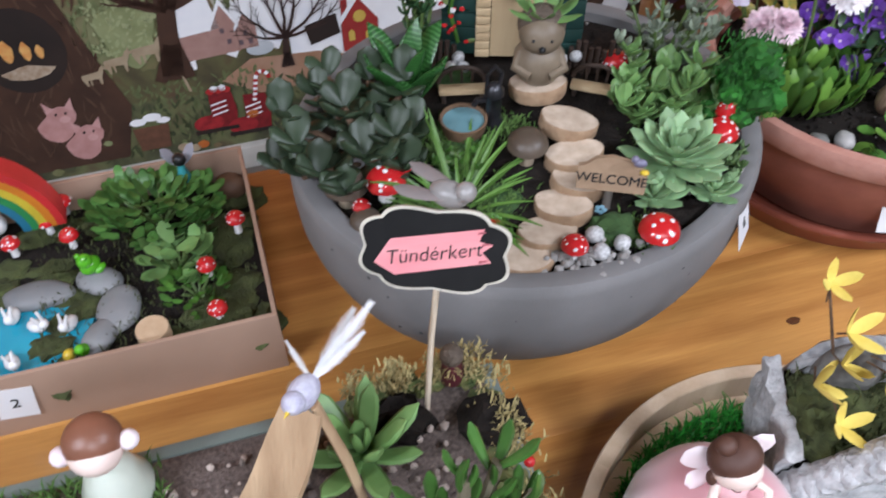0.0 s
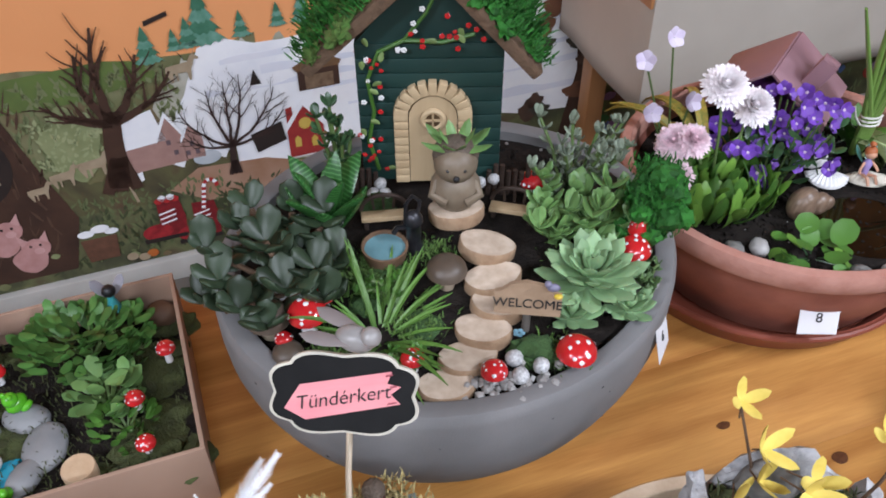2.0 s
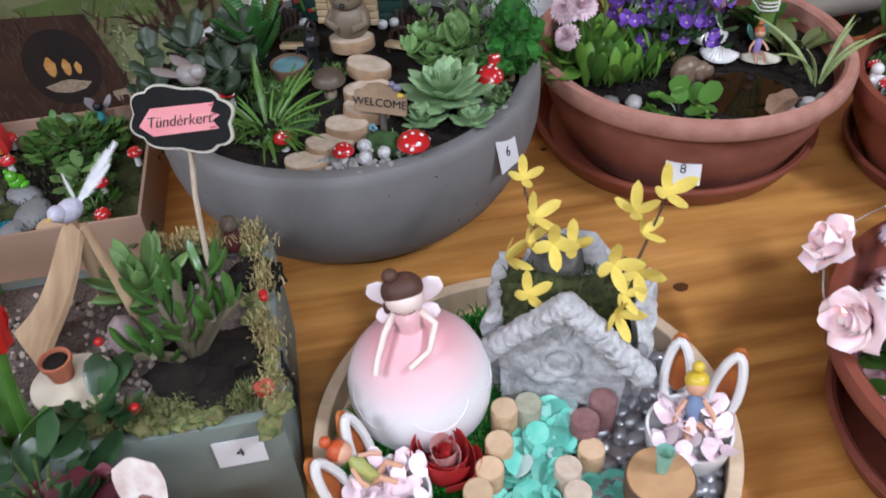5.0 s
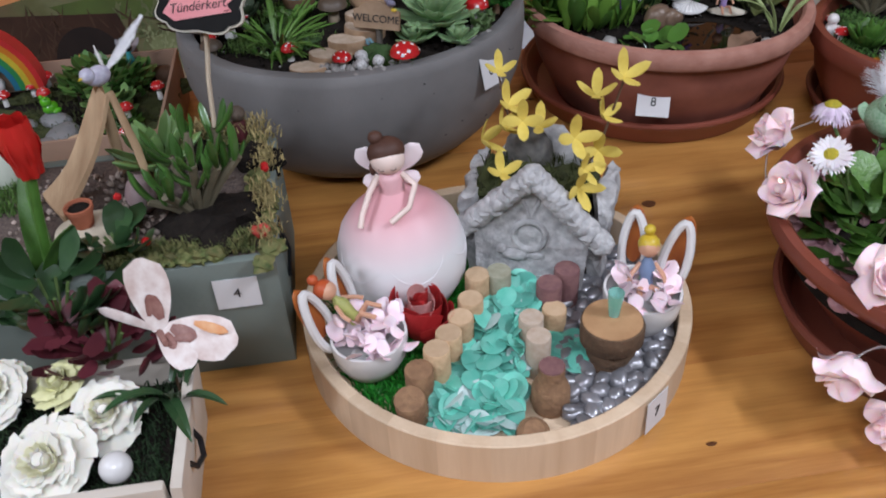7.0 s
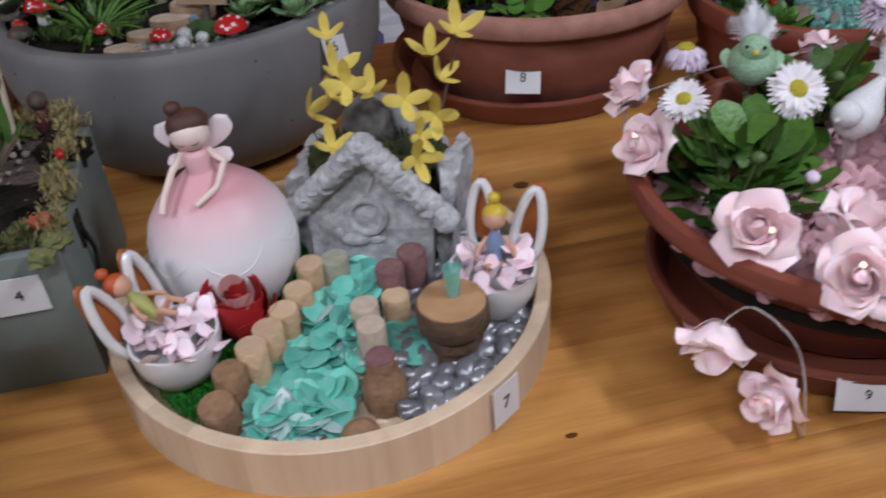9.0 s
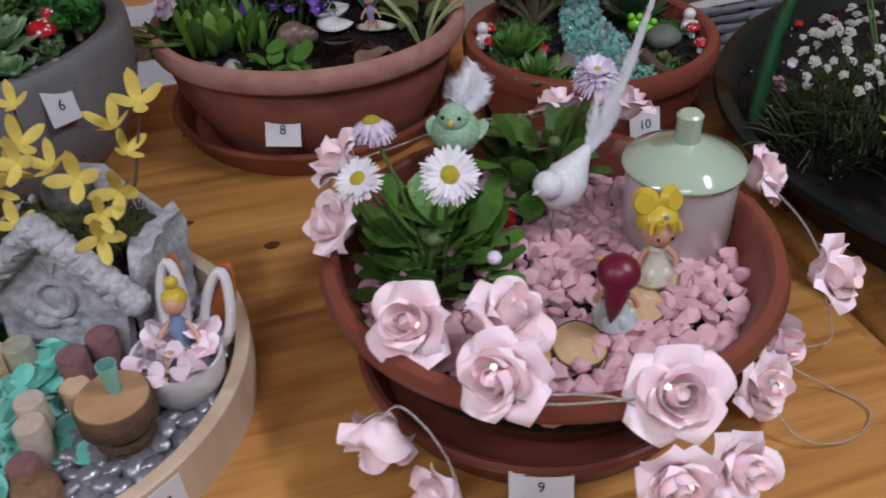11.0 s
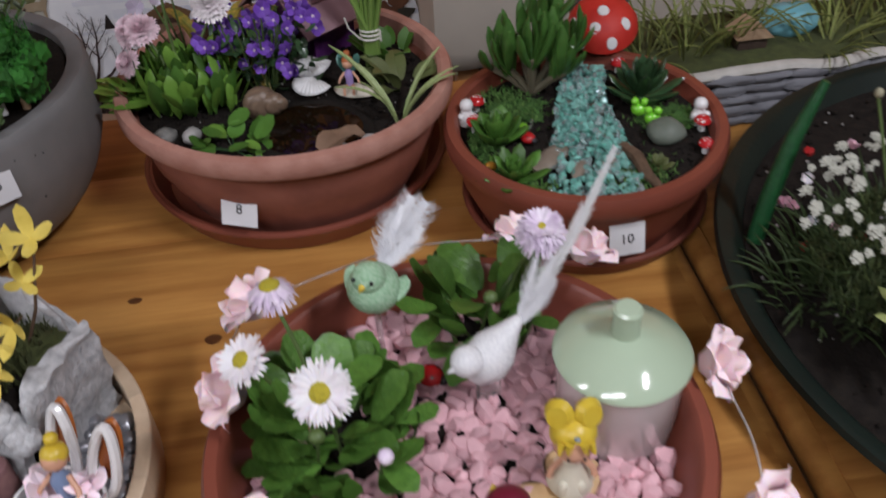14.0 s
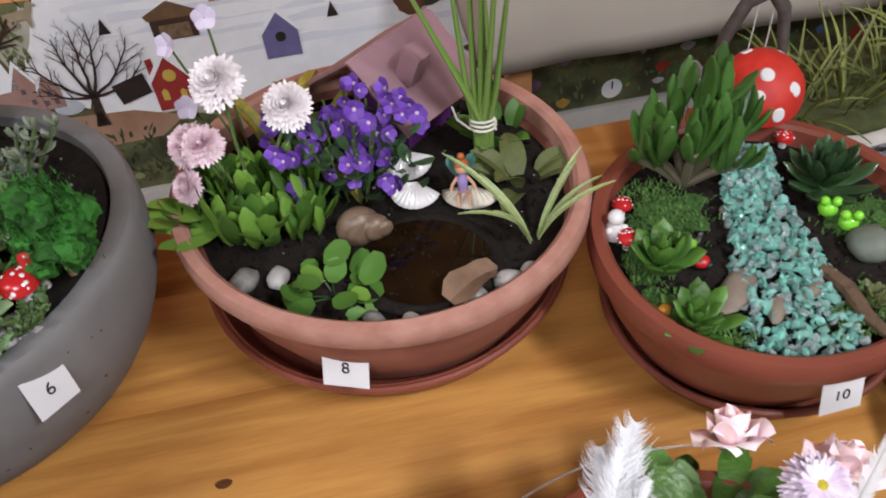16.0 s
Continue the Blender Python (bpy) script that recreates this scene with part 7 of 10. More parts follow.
# bellis, violas, strap leaves
bl2 = [mesh_of("leaf", fatleaf(1.0, 0.30, 0.03, curl=c, base=0.20, widest=0.65, point=0.3, nr=8, seg=10, cup=0.35), m_) for c, m_ in ((0.3, LEAF), (0.5, LEAF), (0.15, mat("fresh_leaf_green", (0.16, 0.32, 0.05), 0.35, (0.11, 0.23, 0.035), scale=50, each=0.25, bump=0.15)), (0.6, mat("fresh_leaf_green", (0, 0, 0))))]
bp = thing("bellis_plant", pose(0.500, 0.860, 0.118), "double pink and white daisies over fresh green leaves", "flower", "flowering plants")
rn = random.Random(140)
for k in range(150):
    a, d = rn.uniform(0, 360), 0.072 * math.sqrt(rn.random())
    x, y = -d * math.sin(math.radians(a)), 0.62 * d * math.cos(math.radians(a))
    piece("leaf", rn.choice(bl2), bp, turned(a + rn.uniform(-35, 35), rn.uniform(35, 82), x * 0.8, y * 0.8, rn.uniform(0, 0.042) * (1 - d / 0.08), rn.uniform(0.030, 0.054)))
for k in range(16):
    piece("leaf", bl2[2], bp, turned(rn.uniform(60, 150), rn.uniform(-10, 20), rn.uniform(-0.06, -0.02), rn.uniform(-0.03, 0.02), rn.uniform(0.008, 0.02), rn.uniform(0.04, 0.065)))
POMW = mat("blush_white_petal", (0.88, 0.85, 0.85), 0.6, (0.84, 0.76, 0.78), scale=120, island=0.1)
POMP = mat("rose_pink_petal", (0.74, 0.52, 0.58), 0.6, (0.82, 0.68, 0.72), scale=120, island=0.15)
for head, f, r, m_ in (((0.489, 0.874, 0.262), (-0.1, -0.55, 0.83), 0.026, POMW), ((0.533, 0.897, 0.222), (0.05, -0.6, 0.8), 0.0245, POMW), ((0.450, 0.868, 0.200), (-0.35, -0.5, 0.75), 0.023, POMP), ((0.466, 0.862, 0.206), (0.1, -0.5, 0.85), 0.021, POMP), ((0.452, 0.842, 0.176), (-0.45, -0.6, 0.6), 0.018, POMP)):
    bloom(bp, head, f, r * 0.93, 44, m_, 7, int(head[0] * 999), droop=0.15, centre=0.16)

vp = thing("viola_plant", pose(0.575, 0.905, 0.118), "violet-blue viola plant in full flower", "flower", "flowering plants")
vm = [mesh_of("bloom", merge(*[moved(fatleaf(0.0115, 0.0105, 0.0008, 0.2 + 0.1 * (k % 2), 0.4, 0.55, 0.5, 5, 7), pose(0, 0, 0, 20, 0, 72 * k + 10 * s)) for k in range(5)]), VIOLET) for s in range(3)]
eye = mesh_of("eye", ball(0.0022, 0, 0, 0.0006, 1, 1, 0.6), mat("pale_lilac_eye", (0.46, 0.36, 0.62), 0.6, (0.6, 0.5, 0.35), scale=300))
sl_ = mesh_of("leaf", fatleaf(0.016, 0.008, 0.001, 0.3), LEAFDARK)
for k in range(74):
    a, d = rn.uniform(0, 2 * math.pi), 0.070 * math.sqrt(rn.random())
    x, y = d * math.cos(a) * 1.0, d * math.sin(a) * 0.72
    z = 0.045 + 0.060 * rn.random() * (1 - 0.4 * d / 0.062) + 0.018 * (y / 0.05)
    mm = turned(rn.uniform(-50, 50), rn.uniform(35, 85), x, y, z, rn.uniform(0.66, 1.0)) @ pose(0, 0, 0, 0, 0, rn.uniform(0, 72))
    b_ = piece("bloom", vm[k % 3], vp, mm)
    piece("eye", eye, b_, Matrix.Identity(4))
for k in range(26):
    a, d = rn.uniform(0, 2 * math.pi), 0.05 * math.sqrt(rn.random())
    part("stalk", tube([(d * 0.4 * math.cos(a), d * 0.4 * math.sin(a), 0), (d * math.cos(a), d * math.sin(a), 0.085)], 0.0011, 5), STEM, vp)
for k in range(150):
    a, d = rn.uniform(0, 2 * math.pi), 0.06 * math.sqrt(rn.random())
    piece("leaf", sl_, vp, turned(rn.uniform(0, 360), rn.uniform(-10, 60), d * math.cos(a), d * math.sin(a) * 0.7, rn.uniform(0.005, 0.075), rn.uniform(0.8, 1.3)))
strap = tuft("strap_leaves", pose(0.515, 0.935, 0.118), "arching leaves turning yellow behind the violas", mat("yellowing_leaf", (0.10, 0.16, 0.035), 0.5, (0.42, 0.28, 0.05), scale=22, each=0.3), 9, 0.135, 0.014, 20, 9, category="leaves", r0=0.03, curl=(1.6, 2.6), rise=(1.2, 1.5))
pv = thing("pale_viola", pose(0.470, 0.935, 0.118), "pale lilac viola flowers on thin stalks", "flower", "flowering plants")
pvm = mesh_of("bloom", merge(*[moved(fatleaf(0.011, 0.010, 0.0008, 0.2, 0.4, 0.55, 0.5, 5, 7), pose(0, 0, 0, 15, 0, 72 * k)) for k in range(5)]), mat("pale_lilac_petal", (0.52, 0.44, 0.58), 0.6, (0.66, 0.6, 0.7), scale=90))
for x, y, z in ((-0.045, 0.0, 0.135), (-0.015, 0.02, 0.150), (-0.035, -0.02, 0.085), (0.00, -0.03, 0.105)):
    part("stalk", tube([(0, 0, 0), (x * 0.6, y * 0.6, z * 0.6), (x, y, z)], 0.0012, 5), STEM, pv)
    piece("bloom", pvm, pv, turned(rn.uniform(-30, 30), 60, x, y, z, 1.1))

# low leafy plant in front
lp = thing("violet_seedling", pose(0.583, 0.782, 0.118), "low plant with rounded heart-shaped green leaves", "plant", "plants")
hm = [mesh_of("leaf", fatleaf(1.0, 0.92, 0.02, 0.35, 0.35, 0.45, 0.2, 8, 10, 0.25), LEAF), mesh_of("leaf", fatleaf(1.0, 0.9, 0.02, 0.1, 0.35, 0.45, 0.2, 8, 10, 0.3), mat("fresh_leaf_green", (0, 0, 0)))]
for k in range(17):
    a, d = 137.5 * k + rn.uniform(-20, 20), 0.044 * math.sqrt((k + 0.5) / 17)
    x, y = -d * math.sin(math.radians(a)), d * math.cos(math.radians(a)) * 0.8
    z = rn.uniform(0.006, 0.032) * (1 - 0.45 * d / 0.044)
    piece("leaf", hm[k % 4 == 3], lp, turned(a + rn.uniform(-50, 50), rn.uniform(-40, 30), x * 0.7, y * 0.7, z, rn.uniform(0.016, 0.030)))
    if k % 3 == 0:
        part("stalk", tube([(x * 0.15, y * 0.15, 0), (x * 0.5, y * 0.5, z * 0.7), (x * 0.7, y * 0.7, z)], 0.0009, 5), LEAFDARK, lp)
# tied shoots with a string
tl = thing("tied_shoots", pose(0.690, 0.950, 0.116), "bundle of tall green shoots tied with white string", "plant", "plants")
for k, (dx, dy, L) in enumerate(((-0.022, 0.00, 0.20), (-0.008, 0.01, 0.24), (0.006, 0.0, 0.25), (0.018, -0.01, 0.23), (-0.055, -0.01, 0.19), (0.028, 0.01, 0.22), (0.0, 0.02, 0.25))):
    part("shoot", tube([(0.002 * (k - 3), 0.001 * k, 0), (0.0022 * (k - 3), 0.0, 0.045), (0.0022 * (k - 3) + dx * 0.3, dy * 0.3, 0.09), (dx, dy, L)], [0.0050, 0.0050, 0.0052, 0.0025], 8, 0.6), mat("shoot_green", (0.13, 0.24, 0.05), 0.35, (0.2, 0.3, 0.08), scale=20, stretch=(1, 1, 0.1)), tl)
part("string", tube([(0.0115 * math.cos(a), 0.008 * math.sin(a), 0.043 + 0.0008 * a) for a in (k * 0.5 for k in range(38))], 0.0012, 6), mat("white_string", (0.7, 0.68, 0.62), 0.8), tl, "white string")
part("string_end", tube([(-0.011, -0.004, 0.046), (-0.022, -0.008, 0.060), (-0.026, -0.006, 0.072)], 0.0011, 6), mat("white_string", (0, 0, 0)), tl)
tuft("spider_plant", pose(0.742, 0.856, 0.118), "pale striped spider plant shoots arching over the rim", mat("pale_striped_leaf", (0.36, 0.42, 0.20), 0.5, (0.22, 0.30, 0.10), scale=40, each=0.2), 8, 0.098, 0.0060, 25, 14, r0=0.006, curl=(0.5, 1.6), rise=(0.8, 1.5), category="plant")
tuft("leaf_sprout", pose(0.725, 0.930, 0.118), "broad olive leaves by the back rim", mat("olive_leaf", (0.12, 0.14, 0.05), 0.5, (0.08, 0.1, 0.03), scale=40), 8, 0.045, 0.022, 25, 15, r0=0.02, curl=(0.4, 1.1), category="plant")
tuft("leaf_sprout", pose(0.700, 0.985, 0.118), "broad green leaves by the back rim", LEAF, 10, 0.042, 0.026, 25, 16, r0=0.025, curl=(0.4, 1.1), category="plant")

# ---- planter with glass stream and succulents ----
card("10", pose(0.9868, 0.7535, 0.0680) @ pose(0, 0, 0, 0, 0, 22) @ pose(0, 0, 0, 76, 0, 0), 0.036, 0.034)
river = thing("glass_stream", pose(0, 0, 0.106), "stream of clear and aqua glass chips", "glass chips", kind="stuff")
CLEARCHIP = mat("clear_glass_chip", (0.82, 0.92, 0.91), 0.04, (0.66, 0.86, 0.84), trans=0.75, each=0.15, bump=0.0, ior=1.5)
gs = [mesh_of("chip", moved(stone(s + 40, 1, 0.6), Matrix.Diagonal((0.0070, 0.0056, 0.0024, 1))), m_, smooth=False) for s, m_ in ((0, TEALGLASS), (1, CLEARCHIP), (2, CLEARCHIP), (3, TEALGLASS))]
gspots = []
for k in range(960):
    y = rn.uniform(0.755, 0.985)
    c = np.interp(y, [0.755, 0.80, 0.87, 0.92, 0.985], [0.952, 0.955, 0.938, 0.928, 0.930])
    w = np.interp(y, [0.755, 0.80, 0.87, 0.92, 0.985], [0.044, 0.046, 0.034, 0.026, 0.018])
    gspots.append((rn.randrange(4), pose(c + rn.uniform(-w, w), y, rn.uniform(0.0, 0.009) + np.interp(y, [0.75, 0.985], [0, 0.010]), rn.uniform(0, 360), rn.uniform(0, 360), rn.uniform(0, 360)) @ Matrix.Scale(rn.uniform(0.6, 1.15), 4)))
scatter("chip", [gs[0], gs[1]], river, [(k % 2, m) for k, m in gspots[::2]], 110)
scatter("chip", [gs[2], gs[2]], river, [(0, m) for k, m in gspots[1::4]], 100)
scatter("chip", [gs[3], gs[3]], river, [(0, m) for k, m in gspots[3::4]], 20)
for x, y, az, L in ((0.905, 0.815, 60, 0.03), (0.95, 0.91, -40, 0.016), (0.955, 0.86, 20, 0.014), (0.935, 0.80, 80, 0.016), (0.918, 0.915, 30, 0.02), (0.945, 0.945, 70, 0.016), (0.965, 0.82, 45, 0.013)):
    solo("flat_stone", blob(L, L * 0.45, 0.005, 0.2, 1.5, int(x * 999), 2), mat("brown_flat_stone", (0.20, 0.16, 0.12), 0.7, (0.14, 0.11, 0.085), scale=60, each=0.2), pose(x, y, 0.113, 0, 0, az), "flat brown stone along the glass stream", "stone", "stream stones")
solo("round_stone", blob(0.020, 0.018, 0.014, 0.12, 1.2, 8, 3), mat("green_grey_stone", (0.10, 0.12, 0.09), 0.6, (0.14, 0.16, 0.13), scale=50), pose(1.018, 0.872, 0.116), "round green-grey stone in the planter", "stone")
solo("root_stick", tube([(0.975, 0.845, 0.113), (0.990, 0.820, 0.118), (1.000, 0.795, 0.116), (1.015, 0.778, 0.113)], [0.006, 0.007, 0.006, 0.004], 9), BARK, pose(0, 0, 0), "brown gnarled root lying in the planter", "stick")
fl = [mesh_of("leaf", fatleaf(0.056, 0.0125, 0.0085, 0.35, 0.45, 0.74, 0.5), mat("finger_jade_green", (0.038, 0.105, 0.020), 0.3, (0.060, 0.145, 0.030), scale=50, each=0.25, bump=0.1, coat=0.15))]


def finger_jade(x, y, z, tips, seed, label, scale=1.0):
    rn = random.Random(seed)
    stems, leaves = [], []
    for t in tips:
        t = Vector(t)
        stems.append(([(0, 0, 0), t * 0.55 + Vector((0, 0, 0.003)), t], 0.0042))
        for k in range(8 if scale > 0.8 else 5):
            f = rn.uniform(0.55, 1.0)
            leaves.append((0, turned(math.degrees(math.atan2(-t.x, t.y)) + rn.uniform(-110, 110), rn.uniform(25, 75), t.x * f, t.y * f, t.z * f, scale * rn.uniform(0.65, 1.15))))
    return shrub("finger_jade", pose(x, y, z), label, "succulent", fl, stems, leaves, mat("grey_stem", (0.16, 0.14, 0.09), 0.7), "succulents")


finger_jade(0.872, 0.945, 0.106, [(-0.03, -0.01, 0.04), (0.0, -0.02, 0.055), (0.03, 0.0, 0.060), (0.01, 0.02, 0.075), (-0.02, 0.02, 0.065), (0.04, -0.015, 0.04), (0.005, 0.0, 0.08), (-0.045, 0.0, 0.03), (0.045, 0.02, 0.05)], 3, "tall green finger jade with tube-like leaves")
rosette("star_succulent", pose(0.848, 0.842, 0.106), "pointed green star-shaped succulent", LEAF, [(7, 0.040, 0.019, 0.006, 30, 0), (6, 0.038, 0.018, 0.006, 50, 0.004), (4, 0.030, 0.013, 0.005, 70, 0.008)], seed=12)
rosette("star_succulent", pose(0.872, 0.782, 0.104), "pointed green star-shaped succulent", LEAF, [(8, 0.040, 0.014, 0.005, 12, 0), (7, 0.032, 0.013, 0.005, 35, 0.004), (4, 0.024, 0.010, 0.004, 62, 0.008)], seed=13)
rosette("star_succulent", pose(0.992, 0.945, 0.106), "dark green spiky haworthia", LEAFDARK, [(9, 0.050, 0.015, 0.006, 20, 0), (9, 0.048, 0.015, 0.006, 42, 0.006), (7, 0.042, 0.013, 0.005, 62, 0.010), (4, 0.03, 0.010, 0.005, 78, 0.014)], seed=14)
rosette("star_succulent", pose(1.010, 0.820, 0.104), "small olive rosette by the root", mat("olive_leaf", (0, 0, 0)), [(8, 0.018, 0.008, 0.003, 20, 0), (6, 0.014, 0.006, 0.003, 50, 0.004)], seed=15)
ms = thing("moss_patch", pose(0, 0, 0), "bright green moss patches under the succulents", "moss", kind="stuff")
clumps("patch", ms, [(0.836, 0.842, 0.106, 0.015, 0.018, 0.006), (0.845, 0.795, 0.106, 0.02, 0.02, 0.006), (0.90, 0.76, 0.104, 0.02, 0.012, 0.006), (1.03, 0.91, 0.108, 0.016, 0.02, 0.008), (0.86, 0.90, 0.107, 0.03, 0.03, 0.006), (1.01, 0.905, 0.108, 0.02, 0.02, 0.007)], mat("soft_moss", (0.03, 0.085, 0.014), 0.95, (0.05, 0.12, 0.025), scale=120, bump=1.0, bscale=500), 9, amp=0.7)
MOSSY = ((0.835, 0.840, 0.02), (0.845, 0.795, 0.02), (0.90, 0.76, 0.015), (1.03, 0.91, 0.018), (0.86, 0.90, 0.03), (1.01, 0.905, 0.02), (0.84, 0.92, 0.025), (1.0, 0.80, 0.03))


def mossy(r):
    while True:
        x, y, s = r.choice(MOSSY)
        x, y = x + r.gauss(0, s * 0.55), y + r.gauss(0, s * 0.55)
        if math.hypot(x - 0.934, y - 0.882) < 0.125:
            return x, y, 0.108 + r.uniform(0, 0.003)


fuzz("moss_fuzz", ms, mossy, 2600, 0.007, 0.0008, mat("moss_tips", (0.04, 0.13, 0.02), 0.9, (0.09, 0.16, 0.04), scale=120, island=0.4), 10)
for x, y, z, r in ((0.821, 0.864, 0.105, 0.010), (0.816, 0.905, 0.105, 0.009), (1.058, 0.857, 0.104, 0.0085), (1.055, 0.895, 0.106, 0.009), (0.965, 1.002, 0.107, 0.009)):
    mushroom(pose(x, y, z), r * 2.0, r, REDGLOSS, "small red dotted toadstool near the rim", "toadstools", seed=int(y * 999))
for x, y in ((0.810, 0.876), (1.052, 0.908)):
    multi("gnome_figure", [(body([(0, 0), (0.009, 0.001), (0.0095, 0.008), (0.0055, 0.018), (0, 0.02)], 16), WHITE), (ball(0.0075, 0, 0, 0.023), WHITE), (ball(0.0035, -0.007, -0.004, 0.012), WHITE), (ball(0.0035, 0.007, -0.004, 0.012), WHITE)], pose(x, y, 0.106, 0, 0, 20), "tiny white glazed figure beside a toadstool", "figurine", group="white figures")
ladybird(pose(0.879, 0.844, 0.113, 0, 0, 60), 0.0075)
GLOW = mat("lime_bead", (0.16, 0.55, 0.03), 0.2, (0.24, 0.65, 0.06), scale=80, coat=0.5)
for dx, dy in ((0, 0), (0.014, -0.016)):
    cat_ = thing("bead_frog", pose(0.990 + dx, 0.912 + dy, 0.108), "lime green glass bead frog", "ornament", "bead ornaments")
    part("bead", ball(0.0085, 0, 0, 0.008, 1, 1, 0.95, 3), GLOW, cat_)
    for sx in (-1, 1):
        part("eye_bead", ball(0.0045, sx * 0.005, -0.002, 0.018, 1, 1, 1, 2), GLOW, cat_)
for x, y, c in ((0.848, 0.790, (0.5, 0.22, 0.03)), (0.872, 0.862, (0.2, 0.5, 0.04))):
    so = thing("bead_snail", pose(x, y, 0.108, 0, 0, 40), "tiny coloured glass snail bead", "ornament", "bead ornaments")
    part("bead", ball(0.0065, 0, 0, 0.006, 1, 0.8, 1, 3), mat("bead_%d" % int(c[0] * 100), c, 0.15, coat=0.5), so)
    part("neck", tube([(0.005, 0, 0.002), (0.010, 0, 0.006), (0.011, 0, 0.013)], 0.0018, 7), GLASS, so)

# big felt toadstool behind, drift arch, grass trough
bt = thing("big_toadstool", pose(0.946, 1.032, 0.0) @ Matrix.Diagonal((0.84, 0.84, 0.96, 1)), "large red toadstool with white felt spots", "ornament")
part("stem", tube([(0, 0, 0), (0, 0, 0.07), (-0.002, 0.004, 0.135)], [0.013, 0.011, 0.010], 14), WHITE, bt)
FELT = mat("red_felt", (0.55, 0.035, 0.02), 0.6, (0.46, 0.02, 0.014), scale=50, bump=0.2)
cap = part("cap", lathe([(0, -0.004), (0.040, -0.006), (0.049, 0.002), (0.047, 0.014), (0.038, 0.027), (0.020, 0.036), (0, 0.039)], 36, 1, 0.02), FELT, bt, m=pose(-0.004, 0.014, 0.142, 14, 0, 0))
for a, t in ((200, 0.75), (255, 0.55), (290, 0.85), (330, 0.6), (120, 0.6), (60, 0.7), (270, 0.15), (235, 0.95)):
    rr, zz = 0.0475 * math.sin(t * 1.45), 0.002 + 0.0365 * math.cos(t * 1.45)
    part("spot", lathe([(0, 0.002), (0.006, 0.0016), (0.0075, 0), (0, -0.002)], 14), WHITE, cap, m=pose(rr * math.cos(math.radians(a)), rr * math.sin(math.radians(a)), zz) @ pose(0, 0, 0, 0, 0, a) @ pose(0, 0, 0, 0, 75 * t, 0) @ Matrix.Scale(1.1, 4))
TRG = mat("grey_woven_bark", (0.22, 0.22, 0.235), 0.9, (0.11, 0.11, 0.12), scale=24, stretch=(0.25, 1, 2.5), bump=1.0, bscale=120)
trm = RT @ pose(1.60, 0.735, 0)
tr = thing("bark_trough", trm, "long grey bark trough planted with grass", "planter")
rn = random.Random(150)
for row in range(5):
    for k in range(13):
        L = rn.uniform(0.045, 0.065)
        part("bark_strip", moved(blob(L * 0.62, 0.007, 0.0088, 0.35, 2.2, row * 20 + k, 2), pose(0, 0, 0)), TRG, tr, m=pose(-0.31 + k * 0.050 + rn.uniform(-0.01, 0.01), -0.085 + rn.uniform(-0.002, 0.002), 0.009 + row * 0.0145))
part("liner", boxm(0.66, 0.155, 0.066, 0.002), TRG, tr, m=pose(-0.01, 0, 0))
part("fabric_edge", tube([(-0.34 + 0.02 * k, -0.083 + 0.003 * math.sin(k * 1.3), 0.076 + 0.003 * math.sin(k * 0.9)) for k in range(35)], 0.0085, 8, 0.7), mat("pale_fabric", (0.50, 0.48, 0.44), 0.95, (0.4, 0.38, 0.34), scale=60, bump=0.6), tr, "pale fabric edge")
part("fabric_edge", tube([(-0.335, -0.08 + 0.02 * k, 0.076) for k in range(9)], 0.0085, 8, 0.7), mat("pale_fabric", (0, 0, 0)), tr)
part("soil", boxm(0.64, 0.14, 0.010, 0.002), MOSS, tr, m=pose(0, 0, 0.066))
tuft_mat = mat("wild_grass", (0.12, 0.17, 0.035), 0.6, (0.2, 0.2, 0.06), scale=30, each=0.35)
for k in range(11):
    tuft("grass_tuft", trm @ pose(-0.30 + 0.058 * k, rn.uniform(-0.05, 0.05), 0.072), "loose olive green grass tuft in the trough", tuft_mat, 26, 0.095, 0.0035, 30, 200 + k, r0=0.03, group="grass tufts")
solo("turquoise_stone", blob(0.040, 0.030, 0.022, 0.15, 1.3, 5, 3), mat("turquoise_paint", (0.12, 0.36, 0.42), 0.5, (0.18, 0.42, 0.47), scale=30), trm @ pose(-0.10, 0.01, 0.086), "turquoise painted stone in the trough", "stone")
th = thing("toy_hut", trm @ pose(-0.165, -0.02, 0.074), "small brown wooden toy hut in the grass", "toy house")
part("hut_body", boxm(0.038, 0.03, 0.018, 0.001), DARKWOOD, th)
part("roof", moved(polygon([(-0.024, 0), (0.024, 0), (0.0, 0.016)], 0.04), pose(0, -0.02, 0.018)), PALEBARK, th)
da = thing("twig_arch", pose(0.935, 1.085, 0.0) @ Matrix.Diagonal((0.7, 0.8, 1.05, 1)), "arch of dark gnarled driftwood", "driftwood")
part("arch", tube([(-0.045, 0, 0), (-0.042, 0.0, 0.10), (-0.036, 0.002, 0.16), (-0.015, 0.0, 0.20), (0.012, 0.0, 0.212), (0.034, 0.004, 0.19), (0.044, 0.002, 0.15), (0.046, 0, 0.0)], [0.009, 0.008, 0.0085, 0.009, 0.010, 0.009, 0.007, 0.007], 10), mat("dark_driftwood", (0.05, 0.04, 0.035), 0.85, (0.09, 0.075, 0.065), scale=60, bump=0.9, bscale=150), da)
part("hanger", tube([(0.0, 0, 0.208), (-0.002, 0, 0.15)], 0.0009, 5), mat("white_string", (0, 0, 0)), da)
part("hanger", tube([(0.02, 0, 0.205), (0.02, 0, 0.15)], 0.0009, 5), mat("white_string", (0, 0, 0)), da)
wm = thing("foil_ornament", pose(0.880, 1.052, 0.0), "silvery transparent heart ornament on a stick", "ornament")
